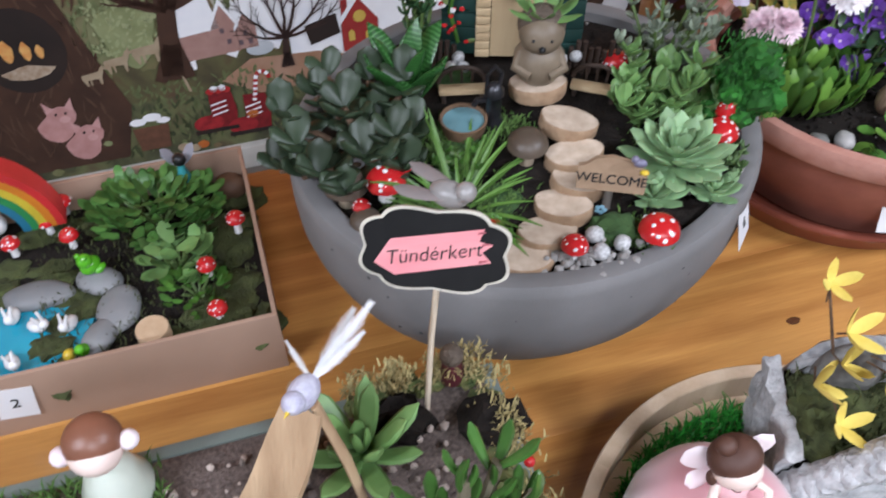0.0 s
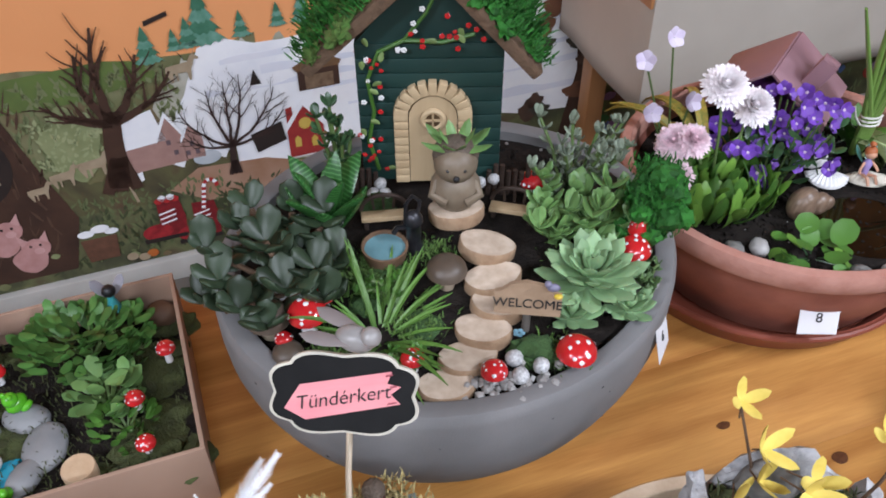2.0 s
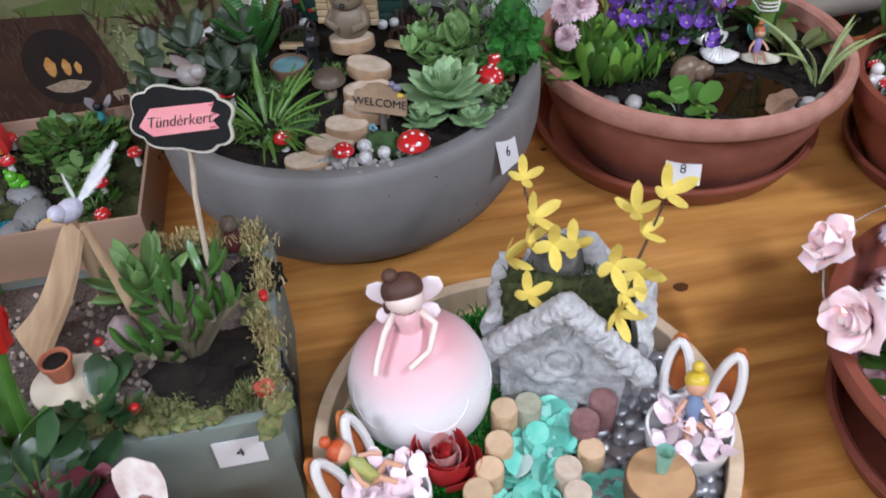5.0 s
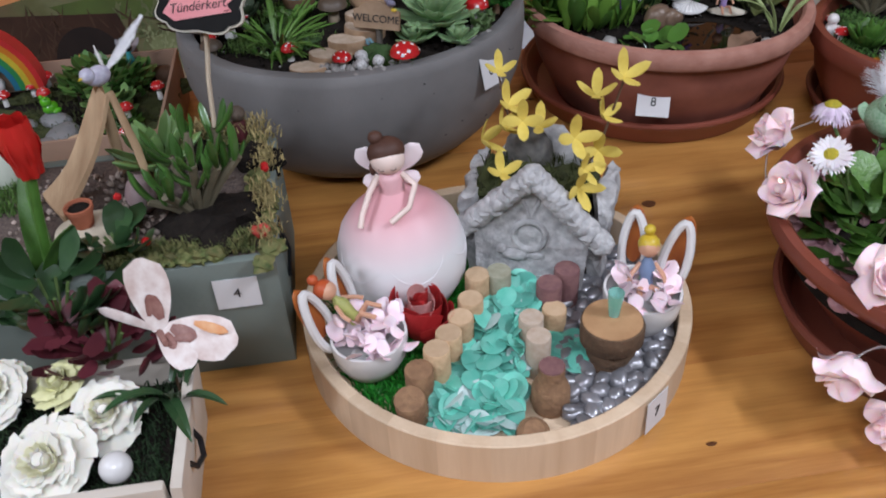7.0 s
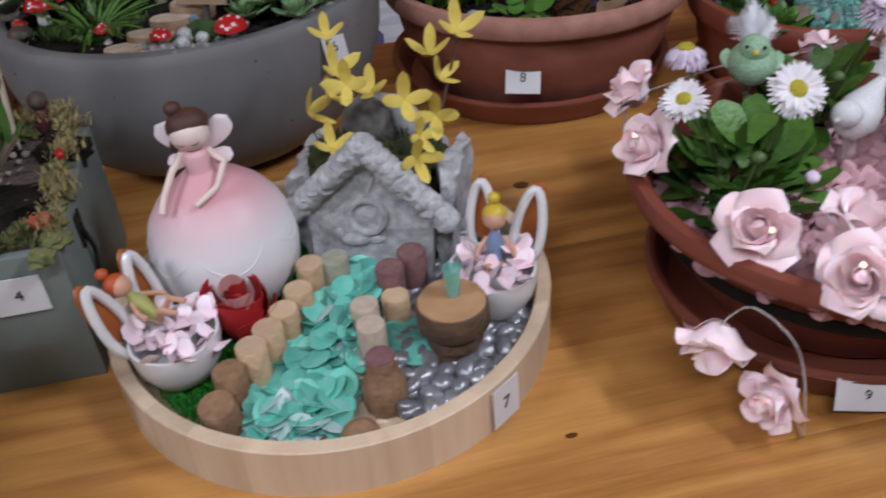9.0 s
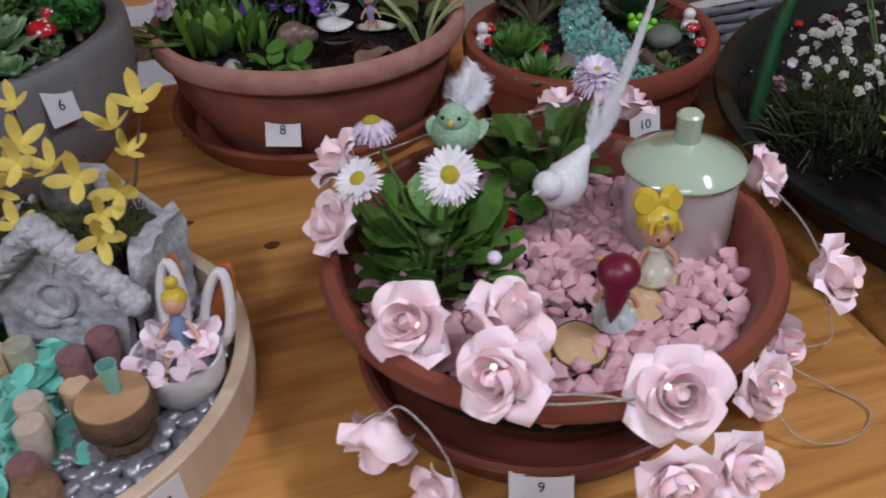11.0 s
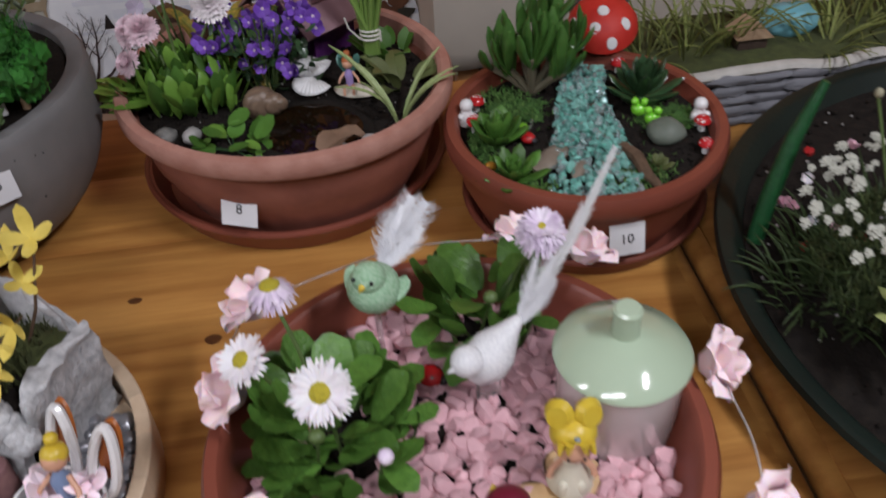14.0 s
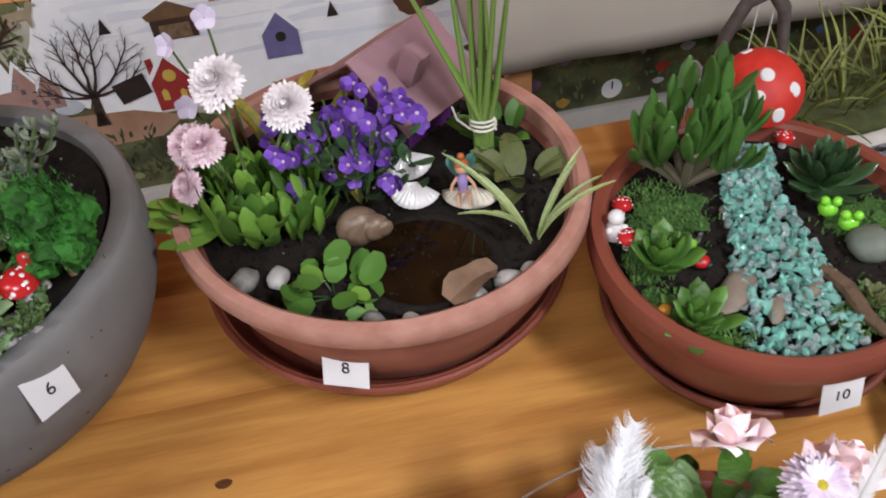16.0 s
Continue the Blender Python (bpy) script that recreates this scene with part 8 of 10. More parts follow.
part("stick", tube([(0, 0, 0), (0, 0, 0.13)], 0.002, 6), GLASS, wm)
part("heart", merge(*[moved(fatleaf(0.035, 0.022, 0.003, 0.2), pose(0, 0, 0.128, 70, 0, s * 38)) for s in (-1, 1)]), mat("silver_foil", (0.6, 0.6, 0.62), 0.15, (0.8, 0.8, 0.8), scale=90, metal=0.8, bump=0.5), wm)

# ---- dark tub with candytuft ----
ca = thing("candytuft", pose(1.220, 0.706, 0.084), "candytuft mound covered with clusters of white flowers", "flower", "flowering plants")
rn = random.Random(160)
nb = [mesh_of("blade", blade(1.0, 0.06, curl=c, rise=r, fold=0.3, nr=6, thick=0.01), mat("candytuft_leaf", (0.042, 0.070, 0.020), 0.6, (0.026, 0.045, 0.013), scale=60, each=0.35)) for c, r in ((0.4, 1.0), (0.8, 1.3), (0.2, 0.8))]
bspots = []
for k in range(640):
    a, d = rn.uniform(0, 360), 0.080 * math.sqrt(rn.random())
    bspots.append((rn.randrange(3), turned(a, rn.uniform(-20, 20), -d * math.sin(math.radians(a)), d * math.cos(math.radians(a)), rn.uniform(0, 0.06) * (1 - d / 0.1), rn.uniform(0.02, 0.042))))
scatter("blade", nb, ca, bspots)
fl4 = merge(*[moved(fatleaf(0.0042, 0.0034, 0.0004, 0.2, 0.5, 0.6, 0.5, 4, 6), pose(0, 0, 0, 15, 0, 90 * k)) for k in range(4)])
cl_ = []
base_fl = mesh_of("floret", fl4, None)
cluster = bmesh.new()
for k in range(13):
    a, d = k * 2.4, 0.0022 * math.sqrt(k) * 1.25
    q = bmesh.new()
    q.from_mesh(base_fl)
    q.transform(pose(d * math.cos(a), d * math.sin(a), 0.004 - d * d * 60, rn.uniform(-15, 15), rn.uniform(-15, 15), rn.uniform(0, 90)))
    t_ = bpy.data.meshes.new("tmp")
    q.to_mesh(t_)
    q.free()
    cluster.from_mesh(t_)
    bpy.data.meshes.remove(t_)
cm_ = mesh_of("floret_head", cluster, mat("cream_floret", (0.50, 0.50, 0.43), 0.6, (0.40, 0.40, 0.33), scale=200, island=0.12))


def dome(r):
    a, d = r.uniform(0, 6.283), 0.1 * math.sqrt(r.random())
    return d * math.cos(a) + 0.02, d * math.sin(a), 0.065 * math.sqrt(max(0, 1 - (d / 0.105) ** 2)) * r.uniform(0.6, 1.05)


fuzz("foliage", ca, dome, 5200, 0.013, 0.0007, mat("feathery_green", (0.022, 0.042, 0.012), 0.7, (0.06, 0.075, 0.02), scale=120, island=0.5), 161)
for k in range(125):
    a, d = rn.uniform(0, 2 * math.pi), 0.105 * math.sqrt(rn.random())
    z = 0.055 + 0.062 * math.cos(d / 0.105 * 1.3) + rn.uniform(-0.015, 0.012)
    x, y = d * math.cos(a) * 1.05 + 0.015, d * math.sin(a) + 0.012
    piece("floret_head", cm_, ca, pose(x, y, z, -math.degrees(y) * 5 + rn.uniform(10, 40), math.degrees(x) * 5, rn.uniform(0, 90)) @ Matrix.Scale(rn.uniform(0.30, 0.58), 4))
for k in range(8):
    a = k * 0.8
    part("stalk", tube([(0.02 * math.cos(a), 0.02 * math.sin(a), 0.05), (0.06 * math.cos(a), 0.05 * math.sin(a) + 0.03, 0.17)], 0.0013, 5), STEM, ca)
    part("seed_head", ball(0.0036, 0.06 * math.cos(a), 0.05 * math.sin(a) + 0.03, 0.172, 1, 1, 1.3), mat("dry_head", (0.32, 0.30, 0.2), 0.8), ca)
rosette("variegated_plant", pose(1.209, 0.613, 0.110) @ Matrix.Scale(0.85, 4), "pale yellow-edged rosette of strap leaves", LEAFYELLOW, [(8, 0.050, 0.014, 0.0025, 0, 0.02), (6, 0.040, 0.013, 0.0025, 22, 0.028), (4, 0.026, 0.010, 0.002, 55, 0.034)], seed=21)
rosette("variegated_plant", pose(1.265, 0.640, 0.090), "pale yellow-edged rosette of strap leaves", LEAFYELLOW, [(7, 0.045, 0.014, 0.0025, 6, 0.03), (5, 0.034, 0.012, 0.0025, 30, 0.038)], seed=22)
tuft("thin_grass", pose(1.155, 0.700, 0.066), "thin dark green grass at the tub edge", mat("candytuft_leaf", (0, 0, 0)), 100, 0.048, 0.0026, 40, 23, r0=0.045, group="grass tufts")
tuft("thin_grass", pose(1.185, 0.755, 0.066), "thin dark green grass at the tub edge", mat("candytuft_leaf", (0, 0, 0)), 100, 0.062, 0.0026, 40, 24, r0=0.05, group="grass tufts")
tuft("thin_grass", pose(1.245, 0.720, 0.066), "thin dark green grass at the tub edge", mat("candytuft_leaf", (0, 0, 0)), 90, 0.100, 0.0026, 40, 25, r0=0.06, group="grass tufts")
gp = thing("glitter_pick", pose(1.108, 0.775, 0.060), "curved dark green glittered stick", "ornament")
part("stick", tube([(0, 0, 0), (0.004, 0.006, 0.05), (0.014, 0.016, 0.11), (0.03, 0.026, 0.165)], [0.008, 0.0085, 0.0075, 0.004], 10), mat("dark_green_glitter", (0.008, 0.06, 0.02), 0.4, (0.015, 0.1, 0.03), scale=200, bump=0.6, bscale=700), gp)
rn = random.Random(170)
dc = thing("tub_blossoms", pose(0, 0, 0), "scattered pale pink and red blossoms in the tub", "flower", kind="stuff")
bb = [mesh_of("blossom", merge(*[moved(fatleaf(0.010, 0.009, 0.0006, 0.4, 0.4, 0.6, 0.5, 4, 6), pose(0, 0, 0, 35, 0, 72 * k)) for k in range(5)]), m_) for m_ in (PINKPETAL, WHITEPETAL, mat("red_petal", (0.4, 0.02, 0.02), 0.5))]
for k in range(30):
    x, y = rn.uniform(1.13, 1.32), rn.uniform(0.72, 0.86)
    piece("blossom", bb[k % 3], dc, turned(rn.uniform(0, 360), rn.uniform(0, 50), x, y, 0.068 + rn.uniform(0.0, 0.10), rn.uniform(0.7, 1.3)))
lt = mesh_of("perlite", blob(0.0016, 0.0016, 0.0014, 0.2, 2, 1, 1), PALESTONE)
sp = thing("soil_specks", pose(0, 0, 0), "pale perlite specks on dark soil", "specks", kind="stuff")
for k in range(170):
    if k < 70:
        a, d = rn.uniform(2.2, 4.9), rn.uniform(0.24, 0.335)
        x, y, z = 1.44 + d * math.cos(a), 0.775 + d * math.sin(a), 0.066
    elif k < 120:
        a, d = rn.uniform(0, 6.28), 0.15 * math.sqrt(rn.random())
        x, y, z = 0.600 + d * math.cos(a), 0.902 + d * math.sin(a), 0.1195
    else:
        a, d = rn.uniform(0, 6.28), 0.18 * math.sqrt(rn.random())
        x, y, z = 0.21 + d * math.cos(a), 0.74 + d * math.sin(a), 0.185
    piece("speck", lt, sp, pose(x, y, z) @ Matrix.Scale(rn.uniform(0.5, 1.3), 4))

# crumbs of soil
crumb = [mesh_of("crumb", moved(stone(60 + k, 1, 0.7), Matrix.Scale(1.0, 4)), SOIL) for k in range(3)]
for name, cx, cy, R, n, top in (("bowl", 0.2186, 0.7408, 0.166, 900, lambda d: 0.192 - 0.085 * d), ("pot", 0.599, 0.902, 0.152, 700, lambda d: 0.1205), ("pot", 0.934, 0.882, 0.122, 400, lambda d: 0.1085 - 0.02 * d), ("tub", 1.44, 0.775, 0.335, 900, lambda d: 0.066)):
    cr = thing("soil_crumbs", pose(cx, cy, 0), "dark crumbs of potting soil", "soil", kind="stuff")
    spots = []
    for k in range(n):
        a, d = rn.uniform(0, 2 * math.pi), R * math.sqrt(rn.random())
        spots.append((k % 3, pose(d * math.cos(a), d * math.sin(a), top(d), rn.uniform(0, 360), rn.uniform(0, 360), 0) @ Matrix.Scale(rn.uniform(0.0012, 0.0040), 4)))
    scatter("crumb", crumb, cr, spots, 0)

# ---- cardboard box garden ----
CARDB = mat("brown_cardboard", (0.36, 0.235, 0.165), 0.85, (0.31, 0.20, 0.14), scale=12, bump=0.1, bscale=300)
B2 = thing("cardboard_box", RT @ pose(-0.012, 0.675, 0), "shallow brown cardboard box planted with moss and a pond", "box")
for nm, sx, sy, x, y in (("front_wall", 0.42, 0.004, 0, -0.113), ("back_wall", 0.42, 0.004, 0, 0.113), ("side_wall", 0.004, 0.222, 0.208, 0), ("side_wall", 0.004, 0.222, -0.208, 0)):
    part(nm, boxm(sx, sy, 0.080, 0.0008), CARDB, B2, m=pose(x, y, 0))
part("bottom", boxm(0.412, 0.222, 0.004, 0), CARDB, B2)
part("soil", boxm(0.411, 0.221, 0.036, 0.001), SOIL, B2, "dark soil", m=pose(0, 0, 0.0045))
rn = random.Random(180)
spots = [(rn.uniform(-0.2, 0.2), rn.uniform(-0.10, 0.105), 0.038, rn.uniform(0.015, 0.03), rn.uniform(0.012, 0.025), rn.uniform(0.006, 0.012)) for _ in range(42)]
spots = [s for s in spots if not (s[0] < -0.02 and s[1] < 0.0)] + [(0.16, -0.07, 0.04, 0.035, 0.03, 0.012), (0.17, 0.02, 0.04, 0.03, 0.035, 0.012)]
clumps("moss", B2, spots, MOSS, 40, "olive brown moss")
fuzz("moss_fuzz", B2, lambda r: (r.uniform(0.0, 0.2), r.uniform(-0.10, 0.10), 0.044 + r.uniform(0, 0.006)), 1500, 0.008, 0.0007, MOSS, 41)
card("2", pose(-0.2119, 0.5180, 0.045) @ pose(0, 0, 0, 0, 0, 19) @ pose(0, 0, 0, 88, 0, 0) @ pose(0, 0, 0, 0, 0, -8), 0.032, 0.040)
WATERB = mat("turquoise_resin", (0.01, 0.24, 0.36), 0.08, (0.02, 0.32, 0.44), scale=20, coat=0.8, bump=0.03)
pd = thing("toy_pond", pose(-0.232, 0.588, 0.040), "bright turquoise resin pond in the cardboard box", "pond")
part("pond_water", lathe([(0, 0.0035), (0.062, 0.0035), (0.064, 0.0)], 40, 0.7, 0.05), WATERB, pd, m=pose(0, 0, 0, 0, 0, 19))
for x, y, rx, ry, az in ((-0.232, 0.632, 0.034, 0.016, 14), (-0.180, 0.652, 0.024, 0.016, -10), (-0.152, 0.620, 0.020, 0.028, 10), (-0.160, 0.588, 0.014, 0.022, -20)):
    solo("flat_stone", blob(rx, ry, 0.009, 0.1, 1.1, int(abs(x) * 999), 3), mat("slate_grey_stone", (0.16, 0.165, 0.17), 0.6, (0.22, 0.22, 0.22), scale=30, bump=0.2, each=0.15), pose(x, y, 0.047, 0, 0, az), "flat smooth grey stone beside the toy pond", "stone", "pond edge stones")
for x, y, az in ((-0.246, 0.606, 10), (-0.220, 0.596, 80), (-0.191, 0.600, -10), (-0.228, 0.556, 40)):
    multi("rabbit_figure", [(ball(0.0075, 0, 0, 0.005, 0.9, 1.3, 0.8), WHITE), (ball(0.005, 0, -0.008, 0.010), WHITE), (tube([(-0.002, -0.007, 0.013), (-0.004, -0.003, 0.022)], [0.0018, 0.0012], 6), WHITE), (tube([(0.002, -0.007, 0.013), (0.004, -0.003, 0.022)], [0.0018, 0.0012], 6), WHITE)], pose(x, y, 0.044, 0, 0, az), "tiny white animal figure on the pond", "figurine", group="white animal figures")
FROGG = mat("lime_paint_gloss", (0.10, 0.42, 0.02), 0.25, (0.08, 0.34, 0.015), scale=80, coat=0.5)
multi("frog_figure", [(ball(0.0095, 0, 0, 0.008, 0.9, 1.2, 0.9), FROGG), (ball(0.0075, 0, -0.004, 0.018), FROGG), (ball(0.0028, -0.004, -0.006, 0.025), FROGG), (ball(0.0028, 0.004, -0.006, 0.025), FROGG), (ball(0.005, -0.008, 0.003, 0.004, 0.8, 1.4, 0.8), FROGG), (ball(0.005, 0.008, 0.003, 0.004, 0.8, 1.4, 0.8), FROGG)], pose(-0.186, 0.658, 0.055, 0, 0, -20), "bright green toy frog on a flat stone", "figurine")
multi("frog_figure", [(ball(0.006, 0, 0, 0.006), FROGG), (ball(0.005, 0, -0.004, 0.012), FROGG), (ball(0.006, -0.012, -0.004, 0.003), YELLOW)], pose(-0.168, 0.570, 0.046), "small green toy frog at the pond edge", "figurine")
tl2 = thing("wood_slice", pose(-0.110, 0.590, 0.044), "pale wood disc standing on the soil", "wood slice")
part("disc", lathe([(0, 0), (0.0145, 0), (0.0150, 0.001), (0.0150, 0.015), (0.0143, 0.016), (0, 0.016)], 28), TAN, tl2)
for x, y, z, h in ((-0.240, 0.738, 0.048, 0.026), (-0.248, 0.713, 0.046, 0.026), (-0.219, 0.695, 0.046, 0.026), (-0.272, 0.682, 0.046, 0.026), (-0.058, 0.716, 0.052, 0.030), (-0.056, 0.614, 0.044, 0.026), (-0.073, 0.655, 0.058, 0.022)):
    mushroom(pose(x, y, z), h, 0.0095, REDGLOSS, "small red toadstool with white spots in the moss", "toadstools", seed=int(abs(x) * 999), dome=0.85)


def leafy_bush(name, m, label, material, n, R, H, leaf, seed, group="plants"):
    rn = random.Random(seed)
    ob = thing(name, m, label, "plant", group)
    me = [mesh_of("leaf", fatleaf(leaf, leaf * 0.62, leaf * 0.06, c, 0.35, 0.6, 0.3, 6, 8, 0.2), material) for c in (0.2, 0.5)]
    for k in range(n):
        a, d = rn.uniform(0, 2 * math.pi), math.sqrt(rn.random())
        piece("leaf", rn.choice(me), ob, turned(math.degrees(a) - 90 + rn.uniform(-40, 40), rn.uniform(-10, 45), R[0] * d * math.cos(a), R[1] * d * math.sin(a), H * rn.uniform(0.2, 1) * math.sqrt(1 - 0.7 * d * d), rn.uniform(0.7, 1.15)))
    for k in range(8):
        a = k * 0.785
        part("stem", tube([(0, 0, -0.004), (R[0] * 0.5 * math.cos(a), R[1] * 0.5 * math.sin(a), H * 0.7)], 0.0014, 6), STEM, ob)
    return ob


FRESH = mat("fresh_leaf_green", (0, 0, 0))
leafy_bush("leafy_plant", pose(-0.140, 0.728, 0.046), "dense fresh green plant with small rounded leaves", mat("fresh_green_small_leaf", (0.085, 0.20, 0.045), 0.4, (0.055, 0.14, 0.03), scale=60, each=0.28, bump=0.15), 250, (0.064, 0.042), 0.052, 0.017, 51)
leafy_bush("leafy_plant", pose(-0.106, 0.668, 0.046), "pale green young plant with soft leaves", LEAFLIGHT, 42, (0.022, 0.02), 0.035, 0.022, 52)
leafy_bush("leafy_plant", pose(-0.082, 0.640, 0.046), "low leafy sprigs beside the toadstools", LEAF, 60, (0.026, 0.030), 0.018, 0.012, 53)
solo("brown_stone", blob(0.016, 0.014, 0.014, 0.15, 1.2, 3, 3), mat("rust_brown_stone", (0.13, 0.07, 0.04), 0.7), pose(-0.078, 0.775, 0.056), "rounded rust-brown stone in the box corner", "stone")
multi("fairy_doll", [(body([(0, 0), (0.008, 0.002), (0.004, 0.016), (0.003, 0.022)], 14), mat("turquoise_dress", (0.05, 0.32, 0.34), 0.5)), (ball(0.007, 0, 0, 0.028), BLACK)] + [(moved(fatleaf(0.026, 0.014, 0.0008, 0.1), pose(0, 0.004, 0.016, 40, 0, -sx * 60)), mat("grey_wing", (0.45, 0.45, 0.5), 0.2, trans=0.3)) for sx in (-1, 1)], pose(-0.118, 0.764, 0.074, 0, 0, 20), "tiny winged toy fairy standing among the leaves", "figurine")
rb = thing("toy_rainbow", RT @ pose(-0.035, 0.76, 0.05), "toy rainbow arch with painted colour bands", "ornament")
for k, c in enumerate(((0.55, 0.03, 0.03), (0.62, 0.20, 0.02), (0.62, 0.48, 0.04), (0.03, 0.24, 0.07), (0.02, 0.16, 0.26))):
    R = 0.082 - 0.008 * k
    bm = bmesh.new()
    prev = None
    for j in range(25):
        a = math.pi * j / 24
        cur = [bm.verts.new((-0.03 + r * math.cos(a), y, 0.01 + 1.15 * r * math.sin(a))) for r, y in ((R, -0.012), (R, 0.012), (R - 0.008, 0.012), (R - 0.008, -0.012))]
        if prev:
            for i in range(4):
                bm.faces.new((prev[i], prev[(i + 1) % 4], cur[(i + 1) % 4], cur[i]))
        prev = cur
    bmesh.ops.recalc_face_normals(bm, faces=bm.faces)
    part("band", bm, mat("rainbow_%d" % k, c, 0.5), rb)
solo("cloud_ornament", merge(ball(0.016, 0, 0, 0, 1.3, 0.8, 0.8), ball(0.012, 0.016, 0, -0.002), ball(0.012, -0.016, 0, -0.002)), WHITE, RT @ pose(-0.065, 0.76, 0.068), "white cloud ornament under the toy rainbow", "ornament")
for dx, dz in ((-0.10, 0.005), (-0.125, 0.0)):
    solo("red_apple", ball(0.012, 0, 0, 0, 1, 1, 0.92, 3), mat("orange_red_gloss", (0.5, 0.06, 0.025), 0.3, coat=0.4), RT @ pose(0.0 + dx, 0.748, 0.058 + dz), "shiny orange-red toy apple", "ornament", "toy apples")

# ---- grey-green wooden box garden ----
GREYBOX = mat("grey_green_box_paint", (0.185, 0.225, 0.205), 0.6, (0.14, 0.165, 0.145), scale=9, bump=0.15, bscale=200)
B4 = thing("painted_box", RT @ pose(0.110, 0.324, 0), "grey-green painted wooden box planted as a fairy garden", "box")
for nm, sx, sy, x, y in (("front_wall", 0.476, 0.010, 0, -0.0995), ("back_wall", 0.476, 0.010, 0, 0.0995), ("side_wall", 0.010, 0.189, 0.233, 0), ("side_wall", 0.010, 0.189, -0.233, 0)):
    part(nm, boxm(sx, sy, 0.131, 0.0015), GREYBOX, B4, m=pose(x, y, 0))
part("bottom", boxm(0.456, 0.189, 0.006, 0), GREYBOX, B4)
GRIT = mat("pink_grey_grit", (0.17, 0.13, 0.11), 0.95, (0.06, 0.045, 0.04), scale=300, bump=1.0, bscale=420)
part("grit", boxm(0.455, 0.188, 0.123, 0.001), GRIT, B4, "fine pinkish grit", m=pose(0, 0, 0.007))
part("latch", tube([(0.2395, -0.035, 0.11), (0.2440, -0.035, 0.085), (0.2395, -0.033, 0.05)], 0.0022, 7), IRON, B4, "dark metal latch")
part("latch_plate", boxm(0.002, 0.018, 0.03, 0.0005), IRON, B4, m=pose(0.239, -0.035, 0.09))
card("4", pose(0.2207, 0.3066, 0.0966) @ pose(0, 0, 0, 0, 0, 19) @ pose(0, 0, 0, 90, 0, 0), 0.040, 0.034)
rn = random.Random(190)
dm_ = thing("dry_moss", pose(0, 0, 0), "pale dry reindeer moss along the box edges", "moss", kind="stuff")
edge = [(0.180 + 0.075 * k / 9 + rn.uniform(-0.008, 0.006), 0.505 - 0.195 * k / 9, 0.137, rn.uniform(0.009, 0.016), rn.uniform(0.009, 0.015), rn.uniform(0.007, 0.013)) for k in range(10)] + [(0.205 - 0.05 * k / 4, 0.312 - 0.018 * k / 4, 0.140, 0.012, 0.010, 0.009) for k in range(5)]
edge += [(0.175 - 0.085 * k / 9 + rn.uniform(-0.004, 0.004), 0.510 - 0.030 * k / 9 + rn.uniform(-0.01, 0.006), 0.143, rn.uniform(0.008, 0.014), rn.uniform(0.007, 0.012), rn.uniform(0.008, 0.014)) for k in range(10)]
clumps("cushion", dm_, [(x, y, z - 0.004, a * 0.8, b * 0.8, c * 0.7) for x, y, z, a, b, c in edge], mat("mixed_moss_green", (0.06, 0.10, 0.025), 0.8, (0.2, 0.18, 0.07), scale=120, island=0.4), 60, amp=0.6)
fuzz("fibres", dm_, lambda r: (lambda t, side: (0.183 + 0.075 * t + r.gauss(0, 0.007), 0.505 - 0.195 * t + r.gauss(0, 0.007), 0.141 + r.uniform(0, 0.009)) if side else (0.178 - 0.10 * t + r.uniform(-0.008, 0.008), 0.508 - 0.032 * t + r.uniform(-0.014, 0.010), 0.146 + r.uniform(0, 0.010)))(r.choice((0.05, 0.22, 0.30, 0.55, 0.62, 0.85)) + r.gauss(0, 0.035), r.random() < 0.5), 1500, 0.009, 0.0008, DRYMOSS, 61)
gm = thing("grass_mat", pose(0, 0, 0.132), "green moss and grass strip in the painted box", "grass", kind="stuff")
fuzz("blades", gm, lambda r: (lambda u, v: (u * 0.9455 - v * 0.3256, u * 0.3256 + v * 0.9455, 0.0))(r.uniform(0.20, 0.33), r.uniform(0.228, 0.252)), 1300, 0.014, 0.0008, mat("mixed_moss_green", (0.06, 0.10, 0.025), 0.8, (0.2, 0.18, 0.07), scale=120, island=0.4), 62)
fuzz("blades", gm, lambda r: (lambda u, v: (u * 0.9455 - v * 0.3256, u * 0.3256 + v * 0.9455, 0.0))(r.uniform(-0.11, 0.10), r.uniform(0.33, 0.415)), 2600, 0.016, 0.0008, mat("mid_moss_green", (0.05, 0.12, 0.02), 0.8, (0.08, 0.15, 0.03), scale=120, island=0.4), 63)
gt = thing("grit_stones", pose(0, 0, 0.132), "small pale grit stones on the box garden", "gravel", kind="stuff")
gst = mesh_of("stone", moved(stone(9, 1), Matrix.Scale(0.0034, 4)), mat("mixed_grit_stone", (0.42, 0.35, 0.30), 0.8, (0.25, 0.2, 0.17), scale=90, each=0.4), smooth=False)
for k in range(280):
    u, v = rn.uniform(0.10, 0.30), rn.uniform(0.235, 0.40)
    piece("stone", gst, gt, pose(u * 0.9455 - v * 0.3256, u * 0.3256 + v * 0.9455, 0.002, rn.uniform(0, 360), rn.uniform(0, 360), 0) @ Matrix.Scale(rn.uniform(0.5, 1.3), 4))
